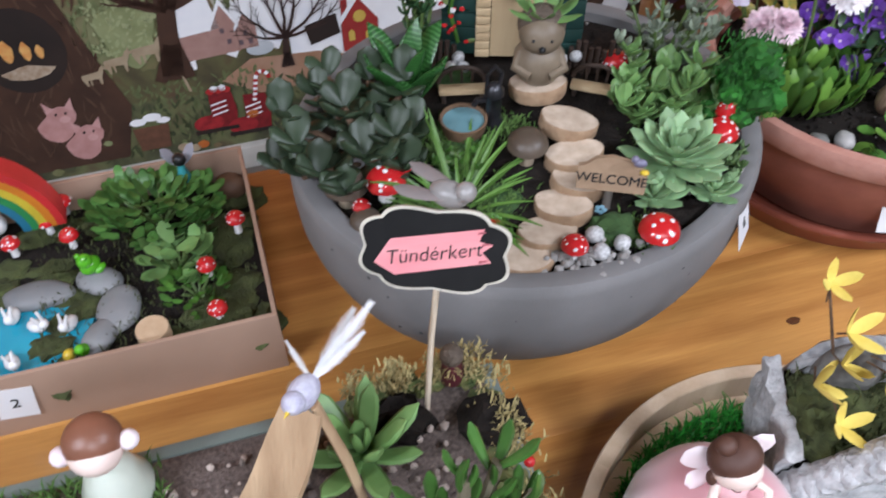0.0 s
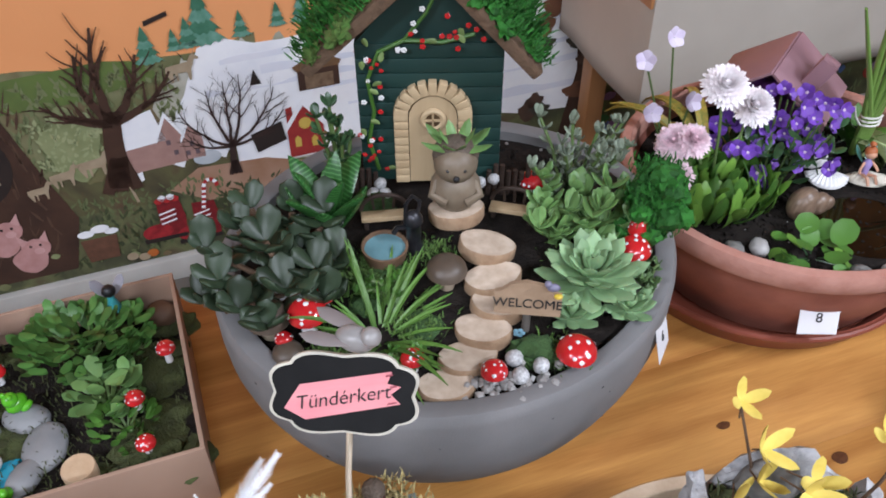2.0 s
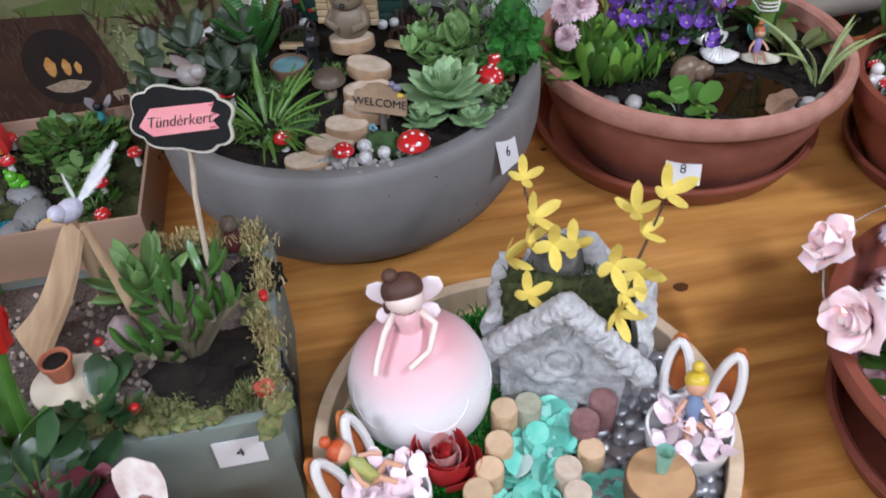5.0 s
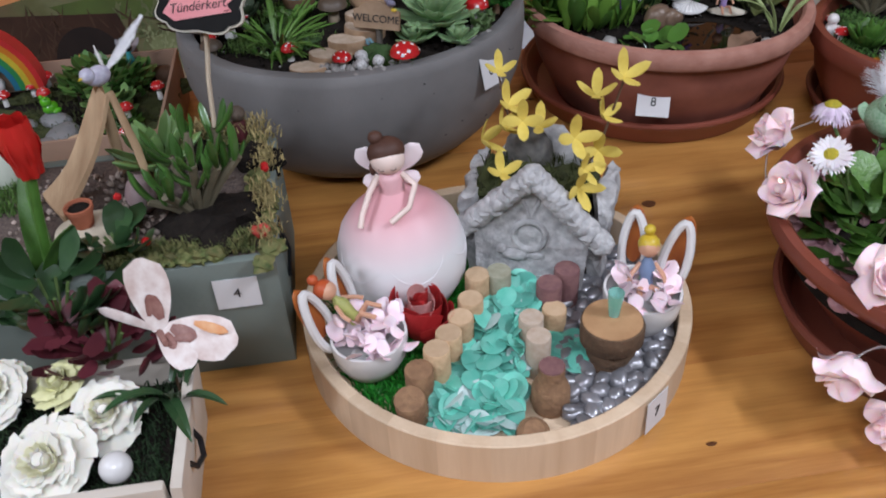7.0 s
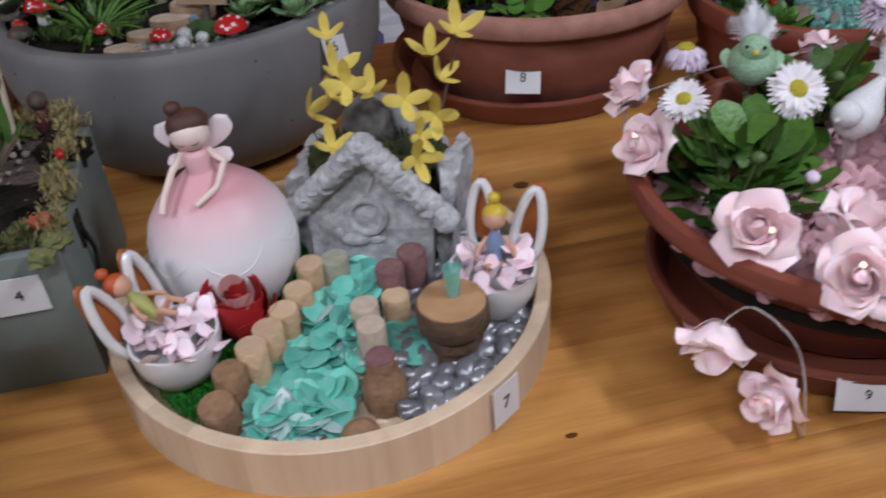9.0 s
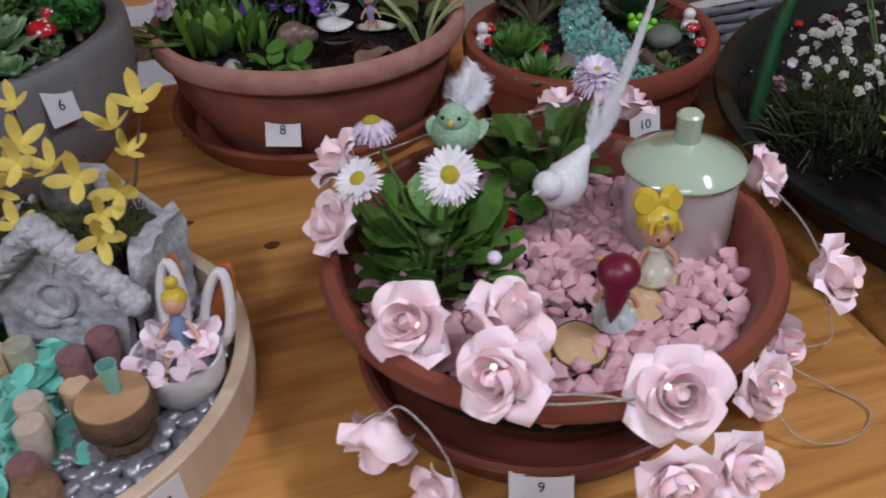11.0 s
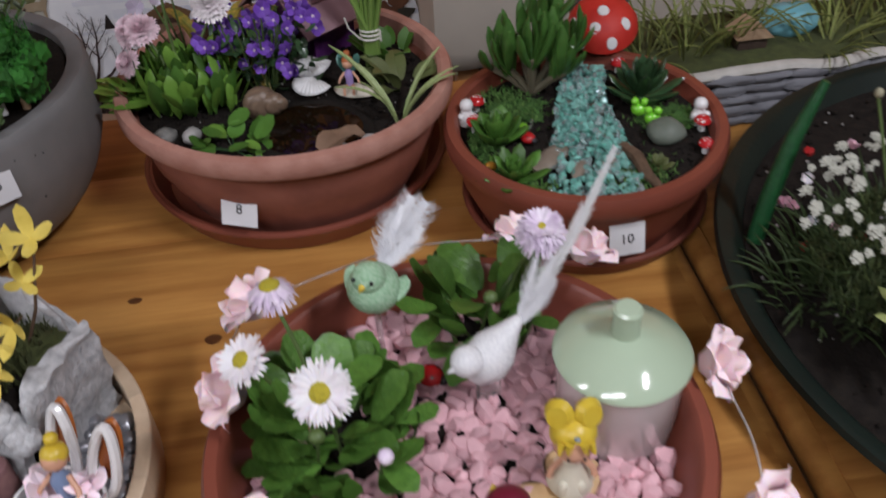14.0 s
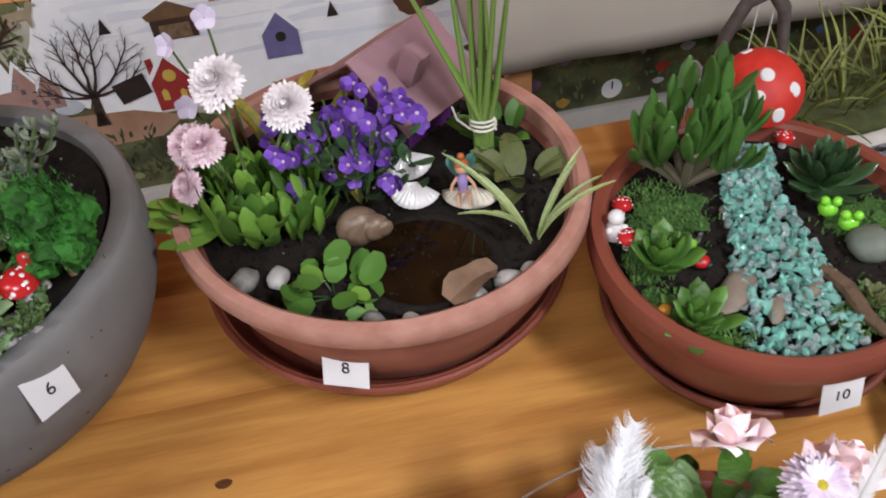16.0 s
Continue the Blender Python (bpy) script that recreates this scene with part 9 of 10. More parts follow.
# bark slide with a violet bird
rp = thing("bark_slide", pose(0, 0, 0), "slide made of pale split driftwood", "driftwood")
DRIFT = mat("pale_driftwood", (0.50, 0.35, 0.21), 0.8, (0.36, 0.23, 0.13), scale=30, stretch=(3, 1, 0.5), bump=0.6, bscale=150)
bm = bmesh.new()
prev = None
for j in range(12):
    t = j / 11
    c = Vector((0.075, 0.412, 0.236)).lerp(Vector((0.026, 0.352, 0.140)), t) + Vector((0, 0, -0.012 * math.sin(math.pi * t)))
    w = 0.014 + 0.011 * t + 0.002 * math.sin(7 * t)
    cur = [bm.verts.new(c + Vector((s * w * 0.78, -s * w * 0.62, d))) for s, d in ((-1, 0.004), (-0.4, -0.001), (0.4, -0.001), (1, 0.004), (1, -0.004), (-1, -0.004))]
    if prev:
        for i in range(6):
            bm.faces.new((prev[i], prev[(i + 1) % 6], cur[(i + 1) % 6], cur[i]))
    else:
        bm.faces.new(cur)
    prev = cur
bm.faces.new(prev[::-1])
bmesh.ops.recalc_face_normals(bm, faces=bm.faces)
part("chute", bm, DRIFT, rp)
part("prop", tube([(0.080, 0.415, 0.234), (0.097, 0.405, 0.18), (0.108, 0.395, 0.132)], [0.005, 0.006, 0.005], 7, 0.5), DRIFT, rp)
part("prop", tube([(0.066, 0.420, 0.242), (0.060, 0.428, 0.18), (0.055, 0.432, 0.132)], [0.006, 0.008, 0.007], 7, 0.5), DRIFT, rp)
vb = thing("bird_ornament", pose(0.076, 0.412, 0.242, 0, 0, -20) @ Matrix.Scale(0.82, 4), "small lilac and white bird with feather tail", "ornament", "bird ornaments")
LIL = mat("lilac_feather", (0.36, 0.34, 0.45), 0.7, (0.55, 0.55, 0.62), scale=150, bump=0.4, bscale=600)
part("bird_body", merge(ball(0.0125, 0, 0, 0.012, 0.9, 1.25, 0.9, 3), ball(0.0088, 0, -0.013, 0.018, 1, 1, 0.95, 3)), LIL, vb)
part("beak", lathe([(0.002, 0), (0, 0.006)], 8), YELLOW, vb, m=pose(0, -0.021, 0.018, 95, 0, 0))
for k, (dx, dy, dz, L) in enumerate(((0.36, 0.62, 0.64, 0.070), (0.22, 0.70, 0.60, 0.058), (0.50, 0.55, 0.60, 0.052), (-0.75, 0.35, 0.45, 0.034))):
    plume(vb, (0.002, 0.010, 0.014), (dx, dy, dz), L, L * 0.105, 50 + k, 60, (0.05, 0.0, 0.1), fluff=0.25, material=SHEER if k % 2 else FEATHER)
# plants in the box
for x, y, r in ((0.171, 0.357, 0.030), (0.201, 0.373, 0.027), (0.193, 0.339, 0.024), (0.190, 0.465, 0.022), (0.120, 0.462, 0.022)):
    solo("soil_mound", blob(r * 1.15, r, 0.017, 0.5, 2.0, int(x * 999), 3), SOIL, pose(x, y, 0.133), "dark soil mound round a succulent", "soil", "soil mounds")
finger_jade(0.171, 0.361, 0.136, [(-0.035, -0.02, 0.030), (-0.02, 0.01, 0.060), (0.0, 0.015, 0.085), (0.03, 0.0, 0.060), (0.042, 0.02, 0.060), (0.015, -0.015, 0.070), (-0.01, -0.03, 0.045), (0.02, 0.03, 0.080)], 31, "bright green finger jade on a short stem", 0.66)
rosette("star_succulent", pose(0.102, 0.427, 0.146), "light green rosette with narrow thick leaves", LEAFLIGHT, [(7, 0.052, 0.015, 0.007, 18, 0), (5, 0.048, 0.014, 0.007, 45, 0.004), (3, 0.036, 0.012, 0.006, 70, 0.008)], seed=33)
solo("rose_quartz", blob(0.015, 0.015, 0.022, 0.2, 1.2, 7, 2), mat("dusky_pink_stone", (0.26, 0.19, 0.19), 0.5, (0.34, 0.26, 0.26), scale=40), pose(0.110, 0.372, 0.150), "dusky pink upright stone", "stone")
ds = solo("round_mat", lathe([(0, 0), (0.034, 0), (0.035, 0.001), (0.034, 0.003), (0, 0.0035)], 36, 0.9, 0.03), mat("cream_felt", (0.66, 0.60, 0.47), 0.9, (0.58, 0.52, 0.40), scale=30), pose(0.0792, 0.3280, 0.136, 0, 0, 20), "cream round mat under a tiny flowerpot", "mat")
tp_ = thing("tiny_flowerpot", pose(0.0685, 0.3328, 0.140), "tiny terracotta flowerpot filled with soil", "flowerpot")
part("pot", lathe([(0, 0), (0.009, 0), (0.012, 0.017), (0.0132, 0.017), (0.0132, 0.021), (0.011, 0.021), (0.010, 0.017), (0, 0.016)], 24), mat("matt_terracotta", (0.40, 0.13, 0.07), 0.8, (0.32, 0.1, 0.05), scale=60), tp_)
part("soil", ball(0.0105, 0, 0, 0.0175, 1, 1, 0.35, 2), SOIL, tp_, "dark soil")
for x, y in ((0.213, 0.428), (0.215, 0.424), (0.092, 0.360), (0.150, 0.300)):
    solo("red_berry", ball(0.0042, 0, 0, 0, 1, 1, 1, 2), REDGLOSS, pose(x, y, 0.154), "small red berry on the moss", "berry", "red berries")
rfl = thing("red_blossom", pose(0.244, 0.332, 0.144), "small red cloth blossom in the dry moss", "flower")
part("petals", merge(*[moved(fatleaf(0.012, 0.010, 0.001, 0.4, 0.4, 0.6, 0.4), pose(0, 0, 0, 25, 0, 72 * k)) for k in range(5)]), mat("coral_cloth", (0.5, 0.06, 0.04), 0.7), rfl)
leafy_bush("leafy_plant", pose(0.120, 0.302, 0.138), "dark broad-leaved sprig at the box front", LEAFDARK, 16, (0.022, 0.018), 0.022, 0.030, 54)
multi("gnome_figure", [(body([(0, 0), (0.009, 0.001), (0.010, 0.012), (0.006, 0.022), (0, 0.024)], 16), mat("dark_red_paint", (0.10, 0.02, 0.025), 0.5)), (ball(0.009, 0, 0, 0.030), mat("dark_brown_clay", (0, 0, 0)))], pose(0.160, 0.498, 0.138), "small dark red gnome figure behind the sign stick", "figurine")
multi("girl_figure", [(body([(0, 0), (0.022, 0.001), (0.024, 0.012), (0.016, 0.034), (0.009, 0.046), (0.006, 0.050)], 24), mat("mint_white_glaze", (0.58, 0.62, 0.54), 0.3, (0.52, 0.57, 0.48), scale=40, coat=0.4)), (ball(0.0175, 0, -0.001, 0.064, 1, 1, 0.92, 3), SKIN), (ball(0.0188, 0, 0.003, 0.068, 1, 0.98, 0.9, 3), mat("ginger_brown_glaze", (0.24, 0.10, 0.06), 0.4)), (ball(0.007, -0.021, 0.0, 0.062), mat("pale_pink_wing", (0, 0, 0))), (ball(0.007, 0.021, 0.0, 0.066), mat("pale_pink_wing", (0, 0, 0))), (ball(0.005, 0.0, -0.021, 0.024, 1, 0.5, 1), REDGLOSS)], pose(-0.060, 0.400, 0.134, 0, 0, 16), "glazed girl figure holding a red ladybird", "figurine")
# chalkboard sign
SG = thing("garden_sign", pose(0.143, 0.471, 0.132), "scalloped chalkboard sign on a wooden stick", "sign")
part("stick", tube([(0, 0, 0), (0.004, 0.010, 0.085), (0.007, 0.019, 0.120), (0.007, 0.0235, 0.150)], 0.0036, 8, 0.6), mat("bare_wood_stick", (0.68, 0.58, 0.44), 0.6, (0.6, 0.5, 0.37), scale=60), SG, "pale wooden stick")
sm = pose(0.006, 0.022, 0.156, -32, 0, -4)
out = []
W_, H_ = 0.047, 0.027
for k in range(72):
    a = 2 * math.pi * k / 72
    q = 0.93 + 0.10 * abs(math.sin(4 * a))
    out.append((W_ * q * math.copysign(abs(math.cos(a)) ** 0.75, math.cos(a)), H_ * q * math.copysign(abs(math.sin(a)) ** 0.75, math.sin(a))))
part("board_edge", polygon(out, 0.003), mat("cream_edge_paint", (0.62, 0.58, 0.48), 0.6), SG, "cream scalloped edge", m=sm)
part("chalkboard", polygon([(x * 0.955, z * 0.93) for x, z in out], 0.001), mat("blackboard_paint", (0.008, 0.008, 0.008), 0.8, (0.013, 0.013, 0.013), scale=40, spec=0.2), SG, "black face", m=sm @ pose(0, -0.0012, 0))
ar = [(-0.038, -0.004), (-0.026, 0.010), (0.032, 0.0115), (0.028, 0.004), (0.036, 0.001), (0.029, -0.003), (0.034, -0.010), (-0.026, -0.013)]
part("arrow_sticker", polygon(ar, 0.0006), mat("coral_pink_paper", (0.74, 0.30, 0.31), 0.6, (0.66, 0.22, 0.24), scale=60, stretch=(0.3, 1, 2)), SG, "pink arrow", m=sm @ pose(0, -0.0020, 0, 0, -9, 0))
for x0, z0, L in ((0.0275, 0.0085, 0.005), (0.0290, 0.0010, 0.005), (0.026, -0.0095, 0.006)):
    part("brush_stroke", polygon([(x0, z0), (x0 + L, z0 + 0.0006), (x0 + L * 0.92, z0 + 0.0016), (x0 + L * 0.1, z0 + 0.0014)], 0.0003), mat("dark_rose_paint", (0.36, 0.08, 0.10), 0.6), SG, "dark rose brush stroke", m=sm @ pose(0, -0.0024, 0, 0, -9, 0))
letters("lettering", "T\u00fcnd\u00e9rkert", 0.0128, INK, SG, sm @ pose(0, 0, 0, 0, -10, 0) @ pose(-0.001, -0.0024, -0.0015, 90, 0, 0), "black handwriting")
sb = thing("bird_ornament", pose(0.157, 0.512, 0.312, 0, 0, 68), "small grey wooden bird sitting on the sign", "ornament", "bird ornaments")
part("bird_body", merge(ball(0.010, 0, 0, 0.006, 0.85, 1.3, 0.85, 3), ball(0.0065, 0, -0.011, 0.012, 1, 1, 1, 3)), mat("satin_grey", (0.30, 0.285, 0.275), 0.3, (0.20, 0.19, 0.18), scale=60), sb)
part("wing", fatleaf(0.032, 0.011, 0.002, 0.1), mat("taupe_wing", (0.22, 0.19, 0.18), 0.5), sb, m=pose(-0.006, 0.0, 0.008, -2, 0, 10))
part("wing", fatleaf(0.032, 0.011, 0.002, 0.1), mat("taupe_wing", (0, 0, 0)), sb, m=pose(0.006, 0.0, 0.008, -2, 0, -10))

# ---- white planter box with cloth roses ----
WB = thing("white_planter", RT @ pose(0.108, 0.088, 0), "whitewashed wooden planter with cloth roses", "planter")
WHITEWASH = mat("whitewashed_wood", (0.62, 0.57, 0.50), 0.7, (0.52, 0.46, 0.39), scale=20, stretch=(0.2, 1, 1), bump=0.2)
for nm, sx, sy, x, y, lean in (("front_wall", 0.314, 0.009, -0.004, -0.066, 0), ("back_wall", 0.314, 0.009, -0.004, 0.066, 0), ("side_wall", 0.009, 0.141, 0.153, 0, 6), ("side_wall", 0.009, 0.141, -0.158, 0, -6)):
    part(nm, boxm(sx, sy, 0.090, 0.0015), WHITEWASH, WB, m=pose(x, y, 0, 0, lean, 0))
part("handle", tube([(0.163, -0.030, 0.066), (0.168, -0.028, 0.058), (0.171, -0.014, 0.053), (0.168, 0.000, 0.058), (0.163, 0.002, 0.066)], 0.0026, 8), IRON, WB, "bent dark iron handle")
part("soil", boxm(0.300, 0.122, 0.062, 0.001), SOIL, WB, m=pose(-0.003, 0, 0.002))
fuzz("moss_fuzz", WB, lambda r: (r.uniform(-0.150, 0.148), r.uniform(-0.06, 0.06), 0.062), 5200, 0.012, 0.0008, mat("dark_fir_moss", (0.012, 0.03, 0.010), 0.9, (0.02, 0.045, 0.015), scale=90, island=0.5), 71, "dark green moss")
CREAMR = mat("cream_cloth_petal", (0.74, 0.72, 0.62), 0.8, (0.80, 0.78, 0.71), scale=60, each=0.08, sss=0.15)
CREAMHEART = mat("pale_yellow_cloth", (0.72, 0.70, 0.44), 0.75, (0.76, 0.75, 0.55), scale=60)
LEMONR = mat("lemon_cloth_petal", (0.68, 0.67, 0.30), 0.75, (0.76, 0.76, 0.48), scale=60, each=0.08)
for k, (x, y, z, s, f) in enumerate(((0.164, 0.165, 0.084, 0.034, (0.1, -0.4, 0.9)), (0.140, 0.116, 0.080, 0.042, (0.0, -0.45, 0.9)), (0.112, 0.184, 0.088, 0.028, (-0.2, -0.2, 0.95)), (0.065, 0.165, 0.090, 0.034, (0, -0.3, 0.95)), (0.065, 0.090, 0.085, 0.036, (0, -0.3, 0.95)))):
    q = Vector(f).to_track_quat("Z", "Y").to_matrix().to_4x4()
    rose("cloth_rose", Matrix.Translation((x, y, z)) @ q @ pose(0, 0, 0, 0, 0, k * 77), s * 0.92, LEMONR if k == 2 else CREAMR, "pale lemon cloth rose in the planter" if k == 2 else "cream white cloth rose in the planter", "cloth roses", ROSE_FULL, seed=80 + k, ruffle=0.03, heart=CREAMHEART)
solo("white_ball", ball(0.0125, 0, 0, 0, 1, 1, 1, 3), WHITE, pose(0.195, 0.117, 0.086), "smooth white ball on dark moss", "ornament")
bf = thing("butterfly_ornament", pose(0.200, 0.212, 0.134), "white and brown butterfly ornament with spread wings", "ornament")
BW = mat("butterfly_white", (0.80, 0.75, 0.72), 0.5, (0.52, 0.38, 0.34), scale=70, bump=0.2)
BB = mat("butterfly_brown", (0.17, 0.065, 0.055), 0.5, (0.34, 0.18, 0.15), scale=120)
BO = mat("butterfly_orange", (0.62, 0.24, 0.08), 0.5, (0.70, 0.42, 0.22), scale=90)
part("torso", tube([(-0.012, 0.016, -0.004), (0.0, 0, 0.002), (0.012, -0.014, 0.004)], [0.0015, 0.0032, 0.0022], 8), BB, bf)


def aimed(along, across):
    """A turn that lays a leaf's length along one direction and its width across another."""
    y = Vector(along).normalized()
    x = (Vector(across) - y * Vector(across).dot(y)).normalized()
    return Matrix((x, y, x.cross(y))).transposed().to_4x4()


for along, across, L, W in (((-0.22, 0.45, 0.86), (1, 0.2, 0.1), 0.062, 0.036), ((0.98, -0.13, 0.12), (0.1, 0.7, 0.6), 0.068, 0.036), ((0.75, -0.50, -0.12), (0.7, 0.5, 0.3), 0.044, 0.024), ((-0.95, 0.25, 0.12), (0.1, 0.3, 0.9), 0.058, 0.010)):
    w = part("wing", fatleaf(L, W, 0.0014, 0.12, 0.3, 0.66, 0.34, 9, 10), BW, bf, m=Matrix.Translation((0, 0, 0.003)) @ aimed(along, across))
    if W > 0.02:
        for side in (-1, 1):
            part("wing_marking", fatleaf(L * 0.36, W * 0.34, 0.0010, 0.12, 0.45, 0.55, 0.5), BB, w, "brown wing pattern", m=pose(W * 0.12, L * 0.16, side * 0.0013, 0, 0, 14))
            part("wing_marking", fatleaf(L * 0.30, W * 0.20, 0.0010, 0.12, 0.45, 0.55, 0.5), BB, w, "brown wing pattern", m=pose(-W * 0.14, L * 0.22, side * 0.0013, 0, 0, -16))
            if along[0] > 0.9:
                part("wing_edge", fatleaf(L * 0.42, W * 0.22, 0.0010, 0.12, 0.4, 0.5, 0.4), BO, w, "orange wing edge", m=pose(W * 0.28, L * 0.46, side * 0.0013, 0, 0, 8))
part("pick", tube([(0, 0, 0), (0, 0.0, -0.075)], 0.0014, 6), BARK, bf)
leafy_bush("leafy_plant", pose(0.140, 0.215, 0.085), "dark red-leaved cloth foliage", mat("wine_red_leaf", (0.075, 0.012, 0.02), 0.5, (0.11, 0.02, 0.028), scale=50, each=0.3), 60, (0.045, 0.030), 0.06, 0.028, 55)
leafy_bush("leafy_plant", pose(0.090, 0.235, 0.100), "dark green broad cloth leaves", LEAFDARK, 34, (0.04, 0.03), 0.07, 0.036, 56)
tuft("strap_leaves", pose(0.205, 0.190, 0.088), "long dark green strap leaves under the butterfly", LEAFDARK, 10, 0.07, 0.012, 25, 57, r0=0.02, curl=(0.6, 1.4), category="leaves")
tuli = thing("tulip", pose(0.060, 0.275, 0.10), "tall red tulip on a green stem", "flower")
part("stalk", tube([(0, 0, 0), (0.004, 0.01, 0.07), (0.006, 0.022, 0.125)], 0.0045, 9), LEAF, tuli)
for k in range(6):
    part("petal", moved(petal(0.034, 0.052, 0.5, -0.12, 6, 0.55), pose(0, 0.008, 0)), mat("tulip_red", (0.52, 0.02, 0.015), 0.4, (0.45, 0.015, 0.012), scale=40), tuli, m=pose(0.006, 0.022, 0.120, 0, 0, 60 * k))
for az, L in ((30, 0.12), (150, 0.10), (260, 0.11)):
    part("leaf", blade(L, 0.022, curl=0.5, rise=1.35, fold=0.5, nr=8), LEAF, tuli, m=turned(az))
part("bulb", ball(0.015, 0, 0, 0, 1, 1, 1.2, 2), LEAF, tuli, m=pose(0, 0, -0.005))

# ---- mural on the wall ----
MU = thing("wall_mural", RT @ pose(0, 1.69, 0), "fairy-tale landscape mural painted on the orange wall", "mural")


def paint(name, points, layer, material, label=""):
    return part(name, polygon(points, 0.0006), material, MU, label, m=pose(0, -0.0006 * (layer + 1), 0))


def wavy(u0, u1, top, bottom, amp, f, seed, n=60):
    up = [(u0 + (u1 - u0) * k / n, top + amp * math.sin(f * k / n * 6.28 + seed) + 0.4 * amp * math.sin(2.7 * f * k / n * 6.28 + seed)) for k in range(n + 1)]
    return up[::-1] + [(u0, bottom), (u1, bottom)]


def ellipse(u, z, a, b, n=28, wob=0.0):
    return [(u + a * math.cos(t) * (1 + wob * math.sin(5 * t)), z + b * math.sin(t) * (1 + wob * math.cos(4 * t))) for t in (2 * math.pi * k / n for k in range(n))]


def pm_(name, c, c2, scale=8, var=0.5):
    return mat("mural_" + name, c, 0.8, c2, scale=scale, var=var, bump=0.1, bscale=150)


def blended(name, colours, scale, fine=60):
    """Brushed paint: several colours melting into one another over broad soft patches, with fine strokes."""
    m = pm_(name, colours[0], colours[1], fine)
    nt = m.node_tree
    n = nt.nodes.new("ShaderNodeTexNoise")
    n.inputs["Scale"].default_value, n.inputs["Detail"].default_value, n.inputs["Distortion"].default_value = scale, 4.0, 0.4
    nt.links.new(nt.nodes.new("ShaderNodeTexCoord").outputs["Object"], n.inputs["Vector"])
    ramp = nt.nodes.new("ShaderNodeValToRGB")
    el = ramp.color_ramp.elements
    el[0].position, el[1].position = 0.30, 0.70
    el[0].color, el[1].color = (*colours[0], 1), (*colours[-1], 1)
    for k, c in enumerate(colours[1:-1]):
        el.new(0.30 + 0.40 * (k + 1) / (len(colours) - 1)).color = (*c, 1)
    nt.links.new(n.outputs["Fac"], ramp.inputs["Fac"])
    mix = nt.nodes.new("ShaderNodeMix")
    mix.data_type, mix.blend_type = "RGBA", "MIX"
    mix.inputs[0].default_value = 0.72
    b = nt.nodes["Principled BSDF"].inputs["Base Color"]
    nt.links.new(b.links[0].from_socket, mix.inputs[6])
    nt.links.new(ramp.outputs["Color"], mix.inputs[7])
    nt.links.new(mix.outputs[2], b)
    return m


SNOW = blended("snow", [(0.78, 0.79, 0.84), (0.90, 0.90, 0.92), (0.94, 0.94, 0.94), (0.90, 0.86, 0.86)], 6)
MEADOW = blended("meadow", [(0.11, 0.075, 0.04), (0.19, 0.14, 0.07), (0.15, 0.17, 0.065), (0.23, 0.25, 0.12), (0.17, 0.13, 0.06)], 4)
THAW = blended("thaw", [(0.30, 0.30, 0.20), (0.50, 0.48, 0.40), (0.62, 0.60, 0.55)], 12)
SHADE = blended("snow_shade", [(0.70, 0.72, 0.80), (0.78, 0.79, 0.85), (0.84, 0.82, 0.85)], 9)
GLADE = blended("glade", [(0.15, 0.17, 0.07), (0.27, 0.30, 0.14), (0.36, 0.35, 0.20)], 10)
GROUND = blended("dark_ground", [(0.035, 0.03, 0.02), (0.08, 0.085, 0.04), (0.16, 0.17, 0.07), (0.10, 0.06, 0.035)], 9)
TRUNK = pm_("trunk_brown", (0.075, 0.035, 0.02), (0.04, 0.018, 0.011), 14)
HOLLOW = pm_("hollow_black", (0.018, 0.012, 0.010), (0.03, 0.018, 0.014), 14)
paint("meadow", wavy(-1.5, 0.42, -0.165, -0.69, 0.012, 3, 0.5), 0, MEADOW, "brown and green meadow")
def edge_of(u0, u1, top, bottom, lean, amp, seed):
    """A field whose near edge slants and wanders, its far edge hidden."""
    rn = random.Random(seed)
    left = [(u0 - lean * k / 9 + rn.uniform(-amp, amp), top + (bottom - top) * k / 9) for k in range(10)]
    far = [(u0 + (u1 - u0) * k / 40, top + 0.014 * math.sin(k * 0.75 + 2) + 0.006 * math.sin(k * 2.1)) for k in range(1, 41)]
    return left + [(u1, bottom - 0.10)] + far[::-1]


paint("thaw", edge_of(0.255, 0.60, -0.180, -0.50, 0.15, 0.018, 2), 0.6, THAW, "pale thawing grass")
paint("snow_field", edge_of(0.300, 2.6, -0.168, -0.47, 0.16, 0.012, 5), 1, SNOW, "white snow field")
for k, (u0, u1, z, w) in enumerate(((0.34, 1.0, -0.205, 0.010), (0.42, 1.3, -0.238, 0.014), (0.30, 0.85, -0.275, 0.010), (0.55, 1.4, -0.300, 0.016), (0.60, 1.3, -0.355, 0.014), (0.85, 1.5, -0.420, 0.020))):
    paint("snow_shadow", wavy(u0, u1, z, z - w, 0.006, 2, k), 1.6, SHADE)
paint("dark_ground", wavy(-1.5, 2.6, -0.505, -0.686, 0.022, 7, 0.2), 2, GROUND, "dark green foreground")
paint("dark_meadow", wavy(-0.45, 0.34, -0.425, -0.56, 0.018, 9, 1.2), 1.8, blended("dark_meadow", [(0.045, 0.032, 0.02), (0.09, 0.078, 0.036), (0.13, 0.125, 0.05), (0.11, 0.06, 0.035)], 9), "dark green-brown meadow")
paint("brown_earth", [(0.18, -0.50), (0.25, -0.455), (0.40, -0.465), (0.50, -0.50), (0.44, -0.545), (0.26, -0.55)], 3, pm_("earth", (0.30, 0.15, 0.08), (0.42, 0.26, 0.18), 14), "reddish earth under the bare tree")
